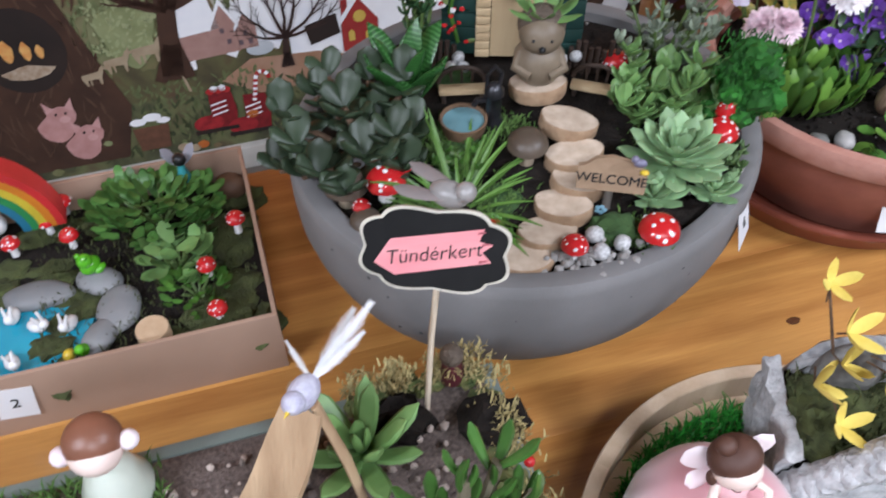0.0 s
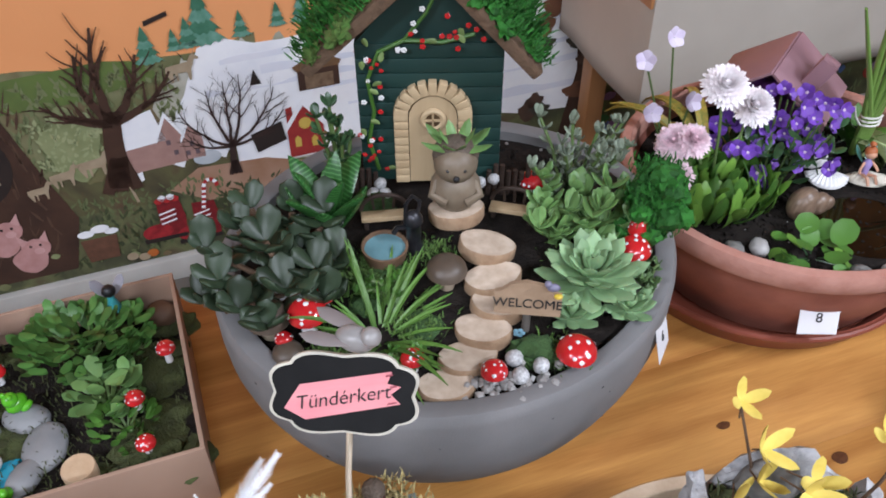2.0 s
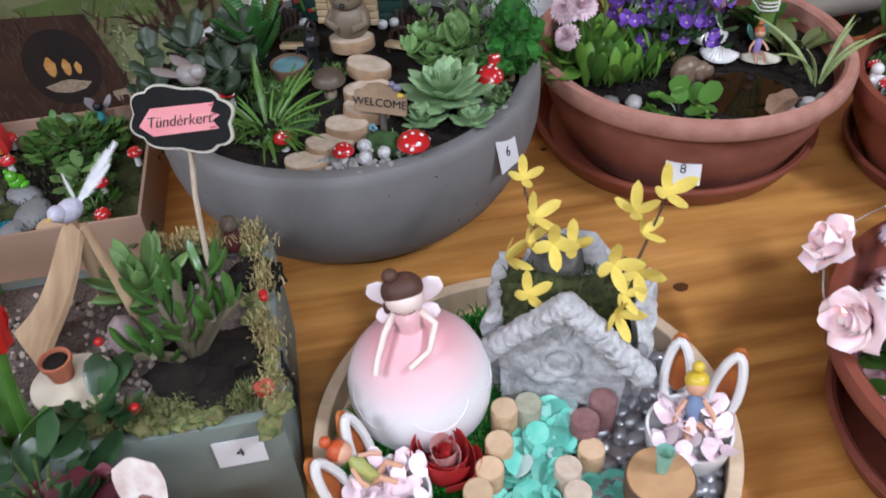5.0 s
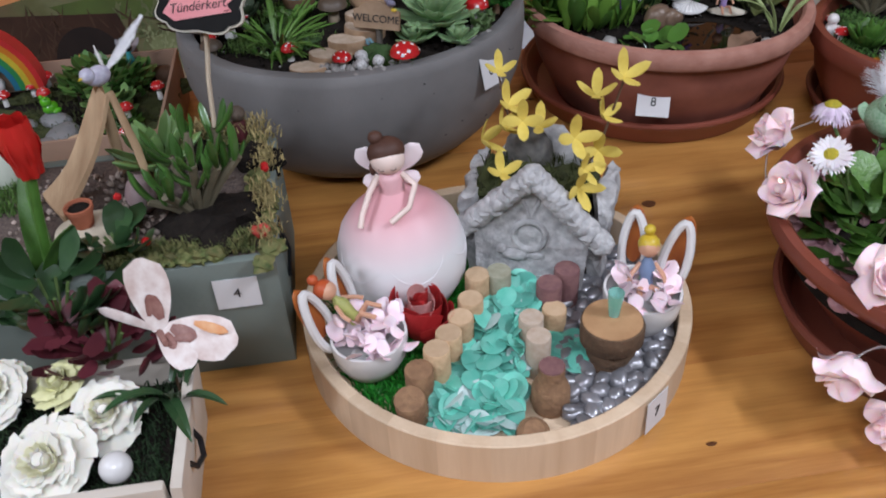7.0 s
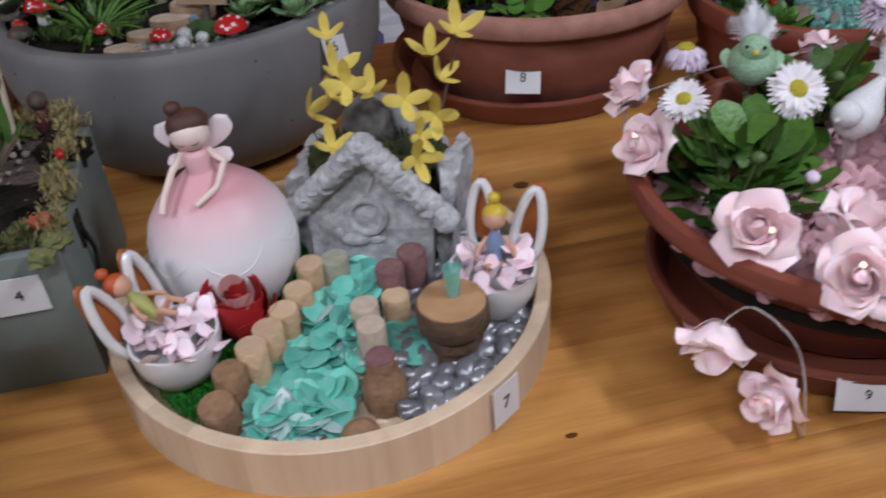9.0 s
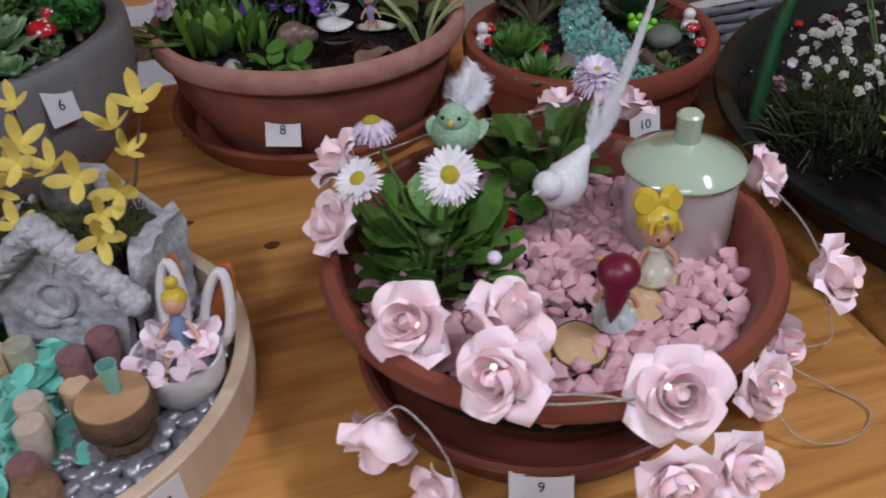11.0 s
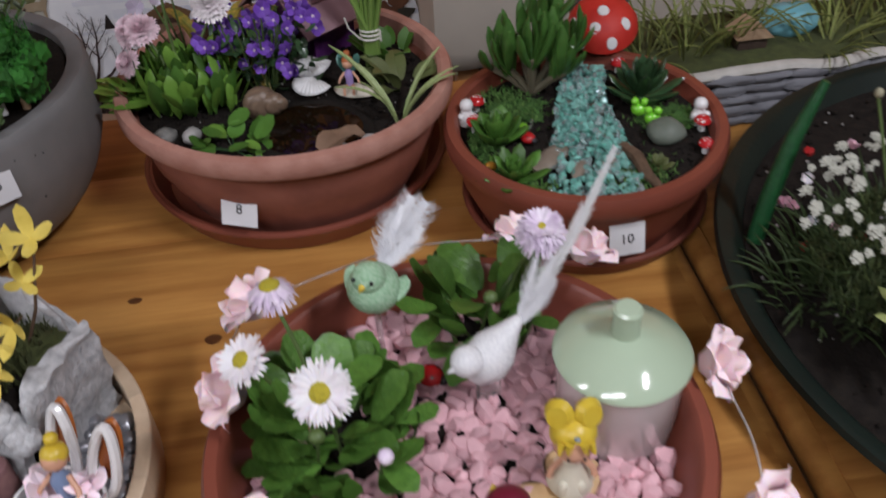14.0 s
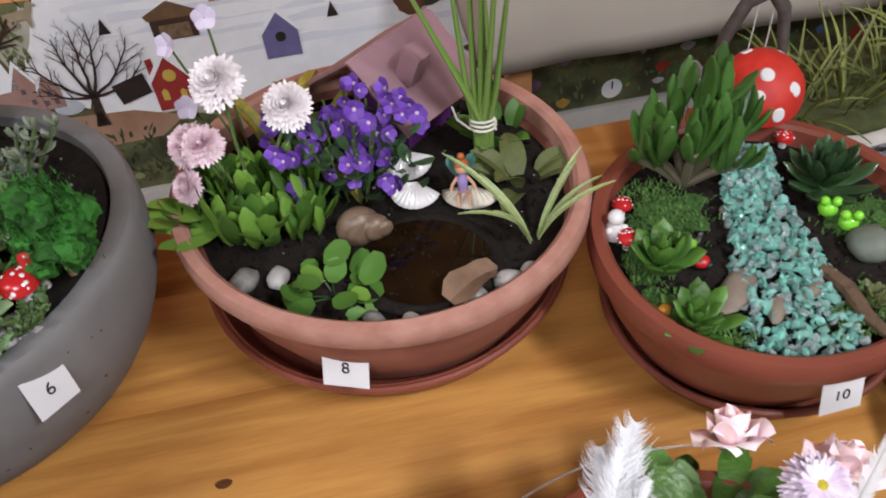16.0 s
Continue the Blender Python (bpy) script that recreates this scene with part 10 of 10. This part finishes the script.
paint("hollow_trunk", [(-0.62, -0.66), (-0.60, -0.24), (-0.40, -0.20), (-0.10, -0.22), (-0.055, -0.40), (-0.02, -0.52), (-0.06, -0.66)], 4, TRUNK, "huge brown hollow trunk")
paint("fireplace_opening", ellipse(-0.19, -0.345, 0.085, 0.10), 5, HOLLOW, "black fireplace opening")
fire = pm_("fire_orange", (0.62, 0.22, 0.05), (0.75, 0.45, 0.15), 60)
for u, z, a, b in ((-0.215, -0.34, 0.018, 0.035), (-0.18, -0.345, 0.014, 0.03), (-0.155, -0.35, 0.011, 0.022)):
    paint("flame", ellipse(u, z, a * 0.7, b * 0.7, 18, 0.1), 6, fire)
paint("ember_bed", ellipse(-0.19, -0.395, 0.05, 0.016, 20, 0.12), 6, pm_("ash", (0.5, 0.4, 0.3), (0.3, 0.2, 0.12), 90))
paint("glade", ellipse(0.018, -0.335, 0.055, 0.085, 60, 0.12), 5, GLADE, "light green clearing")
paint("green_hill", [(-0.25, -0.19), (-0.05, -0.165), (0.12, -0.16), (0.20, -0.175), (0.22, -0.215), (0.05, -0.24), (-0.2, -0.235)], 3, pm_("hill", (0.13, 0.19, 0.045), (0.09, 0.12, 0.035), 14), "green hill")


def bough(bm, p, q, w0, w1, bow, rn, twigs=3, depth=1):
    """A tapering painted limb from p to q, bowed sideways, with finer twigs."""
    p, q = Vector(p), Vector(q)
    d = q - p
    s = Vector((-d.z, 0, d.x)).normalized()
    n = 7
    rows = []
    for k in range(n + 1):
        t = k / n
        c = p.lerp(q, t) + s * (bow * d.length * 4 * t * (1 - t)) + s * (rn.uniform(-0.012, 0.012) * d.length if 0 < k < n else 0)
        w = w0 + (w1 - w0) * t ** 0.8
        rows.append([bm.verts.new(c - s * w), bm.verts.new(c + s * w), bm.verts.new(c + s * w + Vector((0, 0.0006, 0))), bm.verts.new(c - s * w + Vector((0, 0.0006, 0)))])
    for a, b in zip(rows, rows[1:]):
        for k in range(4):
            bm.faces.new((a[k], a[(k + 1) % 4], b[(k + 1) % 4], b[k]))
    if depth:
        for k in range(twigs):
            t = 0.35 + 0.6 * (k + rn.random() * 0.6) / twigs
            c = p.lerp(q, t) + s * (bow * d.length * 4 * t * (1 - t))
            ang = math.atan2(d.z, d.x) + (1 if k % 2 else -1) * rn.uniform(0.45, 0.85)
            ang += (math.pi / 2 - ang) * 0.25
            L = d.length * rn.uniform(0.30, 0.48) * (1.15 - 0.5 * t)
            w = (w0 + (w1 - w0) * t) * 0.55
            bough(bm, c, c + Vector((math.cos(ang) * L, 0, math.sin(ang) * L)), w, w * 0.3, rn.uniform(-0.08, 0.08), rn, 3, depth - 1)


def painted_tree(base, fork, limbs, w, seed, depth, label, material):
    """A bare tree: a flared trunk up to the fork, then limbs to their tips."""
    bm = bmesh.new()
    rn = random.Random(seed)
    (u, z), (fu, fz) = base, fork
    for s in (-1, 0, 1):
        bough(bm, (u + s * w * 1.3, 0, z - 0.4 * w), (u + (fu - u) * 0.45, 0, z + (fz - z) * 0.4), w * 0.5, w * 0.75, 0.0, rn, 0, 0)
    bough(bm, (u, 0, z), (fu, 0, fz), w, w * 0.72, 0.02, rn, 0, 0)
    for tu, tz, bow in limbs:
        bough(bm, (u + (fu - u) * 0.86, 0, z + (fz - z) * 0.86), (tu, 0, tz), w * 0.50, w * 0.10, bow, rn, 6, depth)
    bmesh.ops.recalc_face_normals(bm, faces=bm.faces)
    return part("painted_tree", bm, material, MU, label, m=pose(0, -0.0070, 0))


painted_tree((0.085, -0.462), (0.112, -0.272), ((0.118, -0.085, 0.06), (0.075, -0.135, 0.12), (-0.015, -0.232, 0.10), (0.185, -0.155, -0.08), (0.240, -0.205, -0.12), (0.030, -0.262, 0.05)), 0.024, 4, 1, "tall bare brown tree", TRUNK)
painted_tree((0.328, -0.485), (0.334, -0.400), ((0.372, -0.240, -0.05), (0.300, -0.262, 0.05), (0.238, -0.300, 0.12), (0.440, -0.285, -0.10), (0.455, -0.345, -0.14), (0.236, -0.368, 0.14), (0.338, -0.250, 0.0)), 0.0085, 7, 2, "fine bare tree on snow", pm_("tree_dark", (0.05, 0.025, 0.02), (0.03, 0.016, 0.012), 20))


def strokes(name, u0, u1, z0, z1, n, L, W, material, layer, seed, label=""):
    """Short upright brush strokes scattered over a field, as one layer of paint."""
    rn = random.Random(seed)
    bm = bmesh.new()
    for _ in range(n):
        u, z, a, l = rn.uniform(u0, u1), rn.uniform(z0, z1), rn.gauss(1.57, 0.5), L * rn.uniform(0.5, 1.3)
        d, s = Vector((math.cos(a), 0, math.sin(a))) * l, Vector((-math.sin(a), 0, math.cos(a))) * W * rn.uniform(0.5, 1.2)
        c = Vector((u, 0, z))
        bm.faces.new([bm.verts.new(c - s * 0.6), bm.verts.new(c + d * 0.5 - s), bm.verts.new(c + d), bm.verts.new(c + d * 0.5 + s), bm.verts.new(c + s * 0.6)])
    ob = part(name, bm, material, MU, label, m=pose(0, -0.0006 * (layer + 1), 0))
    return tagged(ob, kind="stuff")


strokes("grass_stroke", -0.30, 0.30, -0.66, -0.48, 420, 0.020, 0.0035, pm_("grass_light", (0.10, 0.125, 0.05), (0.15, 0.17, 0.07), 30), 3.4, 1, "light grass strokes")
strokes("grass_stroke", -0.30, 0.62, -0.67, -0.52, 420, 0.022, 0.0040, pm_("grass_dark", (0.035, 0.045, 0.02), (0.07, 0.08, 0.03), 30), 3.8, 2, "dark grass strokes")
strokes("grass_stroke", -0.10, 0.25, -0.40, -0.19, 300, 0.024, 0.0045, pm_("hill_light", (0.19, 0.22, 0.10), (0.15, 0.17, 0.07), 30), 3.6, 3, "pale grass strokes")
strokes("grass_stroke", -0.05, 0.08, -0.40, -0.27, 110, 0.016, 0.0040, pm_("glade_light", (0.34, 0.36, 0.19), (0.28, 0.32, 0.15), 30), 5.5, 4)
strokes("bark_stroke", -0.60, -0.06, -0.64, -0.22, 260, 0.050, 0.0030, pm_("bark_light", (0.095, 0.05, 0.03), (0.07, 0.036, 0.022), 30), 4.5, 5, "lighter bark strokes")
strokes("garden_stroke", 1.24, 2.3, -0.67, -0.36, 500, 0.022, 0.0040, pm_("garden_green", (0.10, 0.15, 0.06), (0.16, 0.19, 0.08), 30), 6.5, 6, "green garden strokes")


def cottage(u, z, w, h, wall, roof, label, eaves=1.15):
    paint("cottage_wall", [(u - w / 2, z), (u + w / 2, z), (u + w / 2, z + h * 0.55), (u, z + h), (u - w / 2, z + h * 0.55)], 7, wall, label)
    for s in (-1, 1):
        paint("snowy_roof", [(u, z + h * 1.06), (u, z + h * 0.94), (u + s * w / 2 * eaves, z + h * 0.46), (u + s * w / 2 * eaves, z + h * 0.58)], 8, roof)


ROSEW = pm_("rose_wall", (0.42, 0.25, 0.21), (0.34, 0.19, 0.16), 40)
REDW = pm_("red_wall", (0.36, 0.035, 0.03), (0.28, 0.025, 0.022), 30)
paint("long_roof", [(0.095, -0.375), (0.105, -0.305), (0.185, -0.285), (0.200, -0.365)], 7, SNOW, "snow-covered long roof")
paint("cottage_wall", [(0.10, -0.375), (0.20, -0.365), (0.205, -0.43), (0.105, -0.435)], 6, ROSEW, "rose brick wall")
cottage(0.208, -0.428, 0.052, 0.125, ROSEW, SNOW, "rose gabled cottage")
PANE = pm_("pane_dark", (0.16, 0.11, 0.12), (0.10, 0.07, 0.08), 40)
for u, z in ((0.203, -0.372), (0.214, -0.400), (0.250, -0.385), (0.258, -0.408), (0.238, -0.408)):
    paint("cottage_window", [(u - 0.0045, z - 0.006), (u + 0.0045, z - 0.006), (u + 0.0045, z + 0.006), (u - 0.0045, z + 0.006)], 9, PANE)
cottage(0.252, -0.425, 0.042, 0.095, ROSEW, SNOW, "rose gabled cottage")
cottage(0.497, -0.478, 0.082, 0.140, REDW, SNOW, "red cottage with a clock")
paint("chimney", [(0.458, -0.40), (0.472, -0.395), (0.472, -0.345), (0.458, -0.348)], 6, REDW)
GOLD = pm_("gold", (0.62, 0.45, 0.10), (0.55, 0.36, 0.06), 40)
paint("clock_face", ellipse(0.497, -0.392, 0.014, 0.015, 20), 9, GOLD, "yellow clock")
paint("lit_window", [(0.470, -0.452), (0.484, -0.452), (0.484, -0.430), (0.477, -0.422), (0.470, -0.430)], 9, GOLD)
paint("lit_window", [(0.508, -0.458), (0.522, -0.458), (0.522, -0.436), (0.515, -0.428), (0.508, -0.436)], 9, GOLD)
cottage(0.745, -0.395, 0.075, 0.115, pm_("violet_wall", (0.18, 0.16, 0.34), (0.14, 0.12, 0.26), 30), SNOW, "violet cottage")
paint("round_window", ellipse(0.745, -0.345, 0.011, 0.012, 16), 9, HOLLOW)
paint("stable_roof", [(0.485, -0.250), (0.540, -0.222), (0.592, -0.250), (0.585, -0.262), (0.492, -0.262)], 7, pm_("stable_brown", (0.20, 0.11, 0.05), (0.12, 0.06, 0.03), 30), "brown stable roof")
paint("stable_box", [(0.495, -0.31), (0.585, -0.31), (0.585, -0.262), (0.495, -0.262)], 6, TRUNK, "dark stable")
paint("stable_glow", [(0.510, -0.308), (0.572, -0.308), (0.572, -0.275), (0.510, -0.275)], 7, pm_("stable_inside", (0.26, 0.17, 0.10), (0.12, 0.07, 0.04), 60))
paint("church_front", [(0.62, -0.24), (0.90, -0.235), (0.90, -0.20), (0.84, -0.175), (0.80, -0.21), (0.74, -0.18), (0.70, -0.21), (0.66, -0.195)], 6, pm_("town", (0.52, 0.26, 0.13), (0.42, 0.12, 0.08), 40), "row of orange and red houses")
FIR = pm_("fir", (0.035, 0.13, 0.07), (0.07, 0.21, 0.13), 40)
FIRPALE = pm_("fir_pale", (0.08, 0.23, 0.15), (0.18, 0.36, 0.28), 60)
for u, z, h in ((0.322, -0.165, 0.125), (0.262, -0.165, 0.05), (0.290, -0.165, 0.07), (0.208, -0.185, 0.085), (0.47, -0.15, 0.055), (0.52, -0.15, 0.075), (0.56, -0.145, 0.05), (0.395, -0.16, 0.06)):
    for k in range(4):
        w, zb = h * (0.36 - 0.075 * k), z + h * 0.20 * k
        hem = [(u - w + 2 * w * j / 10, zb + h * (0.035 if j % 2 else -0.012) + h * 0.06 * abs(j / 5 - 1)) for j in range(11)]
        paint("fir_tier", hem + [(u, z + h * (0.42 + 0.20 * k))], 7 + k, FIR if k % 2 else FIRPALE)
for u, z in ((0.405, -0.255), (0.86, -0.30), (0.95, -0.25)):
    paint("tiny_fir", [(u - 0.012, z - 0.018), (u + 0.012, z - 0.018), (u, z + 0.018)], 7, HOLLOW)
BEIGE = pm_("deer_beige", (0.42, 0.33, 0.22), (0.32, 0.24, 0.15), 40)
for u, z, a in ((-0.02, -0.405, 0.026), (0.045, -0.390, 0.030), (-0.075, -0.43, 0.022), (0.262, -0.205, 0.028)):
    hind = [(u - a, z + a * 0.30), (u - a * 1.05, z - a * 0.15), (u - a * 0.72, z - a * 1.0), (u - a * 0.60, z - a * 1.0), (u - a * 0.55, z - a * 0.30)]
    fore = [(u + a * 0.45, z - a * 0.32), (u + a * 0.52, z - a * 1.0), (u + a * 0.66, z - a * 1.0), (u + a * 0.80, z - a * 0.10), (u + a * 1.02, z + a * 0.35), (u + a * 1.05, z + a * 0.62)]
    head = [(u + a * 1.40, z + a * 0.58), (u + a * 1.42, z + a * 0.74), (u + a * 1.12, z + a * 1.00), (u + a * 1.16, z + a * 1.30), (u + a * 1.00, z + a * 1.02), (u + a * 0.84, z + a * 0.92), (u + a * 0.58, z + a * 0.48)]
    paint("animal_shape", (hind + fore + head)[::-1], 8, BEIGE)
    paint("animal_leg", [(u - a * 0.40, z - a * 0.2), (u - a * 0.34, z - a * 0.95), (u - a * 0.24, z - a * 0.95), (u - a * 0.20, z - a * 0.2)], 7.6, BEIGE)
PIGP = pm_("pig_pink", (0.55, 0.30, 0.28), (0.45, 0.22, 0.2), 40)
for u, z in ((-0.165, -0.515), (-0.125, -0.575)):
    paint("animal_shape", ellipse(u - 0.020, z - 0.030, 0.036, 0.036, 20, 0.06), 8.6, PIGP)
    paint("animal_shape", ellipse(u, z, 0.030, 0.026, 20, 0.05), 9, PIGP)
    for s in (-1, 1):
        paint("pig_ear", [(u + s * 0.010, z + 0.022), (u + s * 0.030, z + 0.044), (u + s * 0.028, z + 0.010)], 9.4, pm_("ear_pink", (0.62, 0.36, 0.34), (0.5, 0.26, 0.24), 40))
        paint("pig_eye", ellipse(u + s * 0.010, z + 0.008, 0.003, 0.0035, 10), 10, HOLLOW)
    paint("pig_snout", ellipse(u + 0.004, z - 0.008, 0.011, 0.009, 16), 9.8, pm_("snout_pink", (0.64, 0.38, 0.36), (0.55, 0.30, 0.28), 40))
CANE = pm_("cane_red", (0.45, 0.03, 0.03), (0.38, 0.02, 0.02), 60)
BOOT = pm_("boot_red", (0.26, 0.014, 0.018), (0.12, 0.008, 0.010), 60)
for u, dz in ((0.162, 0.014), (0.236, -0.008)):
    dark_sole = [(u - 0.066, -0.648 + dz), (u + 0.032, -0.648 + dz), (u + 0.032, -0.638 + dz), (u - 0.066, -0.636 + dz)]
    paint("boot_sole", dark_sole, 9.7, HOLLOW)
    paint("boot", [(u - 0.045, -0.645 + dz), (u + 0.030, -0.645 + dz), (u + 0.036, -0.590 + dz), (u + 0.030, -0.540 + dz), (u - 0.020, -0.536 + dz), (u - 0.022, -0.595 + dz), (u - 0.042, -0.608 + dz)], 9, BOOT, "red boot")
    paint("boot_toe", ellipse(u - 0.032, -0.620 + dz, 0.034, 0.022), 9.5, pm_("toe_red", (0.42, 0.025, 0.03), (0.20, 0.010, 0.014), 50))
    for k in range(3):
        paint("lace", [(u - 0.020, -0.570 + dz - 0.014 * k), (u + 0.016, -0.562 + dz - 0.014 * k), (u + 0.016, -0.566 + dz - 0.014 * k), (u - 0.020, -0.574 + dz - 0.014 * k)], 10, SNOW)
for k in range(5):
    paint("sweet", ellipse(0.148 + 0.009 * k, -0.520 + 0.006 * (k % 2), 0.009, 0.008, 14, 0.1), 10, SNOW if k % 2 else CANE)
for j in range(14):
    t0, t1 = j / 14, (j + 1) / 14

    def cane(t):
        return (0.240 + 0.02 * t, -0.565 + 0.10 * t) if t < 0.55 else (0.266 + 0.015 * math.cos(math.pi * (1 - (t - 0.55) / 0.45)), -0.510 + 0.022 * math.sin(math.pi * (t - 0.55) / 0.45))
    (a0, b0), (a1, b1) = cane(t0), cane(t1)
    d = Vector((a1 - a0, b1 - b0)).normalized() * 0.0045
    paint("cane_stripe", [(a0 - d.y, b0 + d.x), (a0 + d.y, b0 - d.x), (a1 + d.y, b1 - d.x), (a1 - d.y, b1 + d.x)], 10, CANE if j % 2 else SNOW)
paint("basket", [(-0.03, -0.65), (0.035, -0.65), (0.042, -0.585), (-0.036, -0.585)], 8, pm_("basket", (0.16, 0.07, 0.04), (0.1, 0.045, 0.025), 60), "brown basket")
for u, z, a in ((-0.02, -0.568, 0.018), (0.012, -0.560, 0.020), (0.034, -0.572, 0.015)):
    paint("painted_mushroom", ellipse(u, z, a, a * 0.55, 16), 9, SNOW)
paint("signboard", [(0.075, -0.445), (0.135, -0.432), (0.135, -0.455), (0.075, -0.468)], 9, SNOW, "blank white signboard")
paint("sign_post", [(0.098, -0.46), (0.103, -0.46), (0.112, -0.51), (0.106, -0.51)], 8, BEIGE)
paint("black_notice", [(0.375, -0.395), (0.445, -0.375), (0.452, -0.425), (0.385, -0.445)], 9, HOLLOW, "black hanging notice board")
paint("ice_pond", ellipse(0.275, -0.43, 0.030, 0.018), 7, pm_("ice", (0.55, 0.58, 0.6), (0.42, 0.46, 0.5), 30))
PUMP = pm_("pumpkin", (0.55, 0.16, 0.03), (0.45, 0.11, 0.02), 40)
for u, z, m_ in ((0.105, -0.662, PUMP), (0.06, -0.66, BEIGE), (0.085, -0.668, BEIGE), (0.23, -0.60, PUMP)):
    paint("painted_fruit", ellipse(u, z, 0.013, 0.011, 14), 10, m_)
paint("script_bar", [(0.215, -0.092), (0.262, -0.078), (0.262, -0.088), (0.215, -0.102)], 6, HOLLOW, "dark line of small writing")
# autumn tree and dark garden on the right
paint("autumn_trunk", [(1.12, -0.66), (1.17, -0.40), (1.15, -0.16), (1.22, -0.16), (1.23, -0.40), (1.27, -0.66)], 6, TRUNK, "dark autumn tree trunk")
rn = random.Random(210)
cols = [pm_("autumn_brown", (0.10, 0.055, 0.035), (0.06, 0.035, 0.025), 30), pm_("autumn_dark", (0.045, 0.04, 0.03), (0.07, 0.06, 0.04), 30), pm_("autumn_rust", (0.19, 0.08, 0.04), (0.13, 0.055, 0.03), 30)]
for k in range(46):
    paint("painted_foliage", ellipse(rn.uniform(1.02, 1.36), rn.uniform(-0.50, -0.06), rn.uniform(0.02, 0.045), rn.uniform(0.015, 0.035), 14, 0.2), 7 + k % 3, cols[k % 3])
paint("dark_garden", wavy(1.22, 2.4, -0.33, -0.684, 0.02, 6, 1), 5, GROUND, "dark garden with small pictures")
spot_cols = [pm_("spot_%d" % i, c, tuple(x * 0.7 for x in c), 60) for i, c in enumerate(((0.12, 0.2, 0.42), (0.45, 0.06, 0.04), (0.6, 0.6, 0.6), (0.5, 0.3, 0.06), (0.08, 0.22, 0.07), (0.3, 0.16, 0.3)))]
for k in range(84):
    a = rn.uniform(0.006, 0.022)
    paint("painted_spot", ellipse(rn.uniform(1.24, 2.2), rn.uniform(-0.675, -0.37), a, a * rn.uniform(0.5, 1.2), 12, 0.15), 8 + k % 3, spot_cols[k % 6])
paint("clock_face", ellipse(1.492, -0.640, 0.026, 0.028, 24), 12, SNOW, "white clock face")
paint("clock_hand", [(1.490, -0.640), (1.494, -0.640), (1.494, -0.618), (1.490, -0.618)], 13, HOLLOW)
for k in range(24):
    a = rn.uniform(0.006, 0.018)
    paint("painted_spot", ellipse(rn.uniform(-0.55, 0.95), rn.uniform(-0.68, -0.60), a, a * 0.7, 10, 0.2), 6 + k % 2, (GROUND, GLADE, MEADOW)[k % 3])
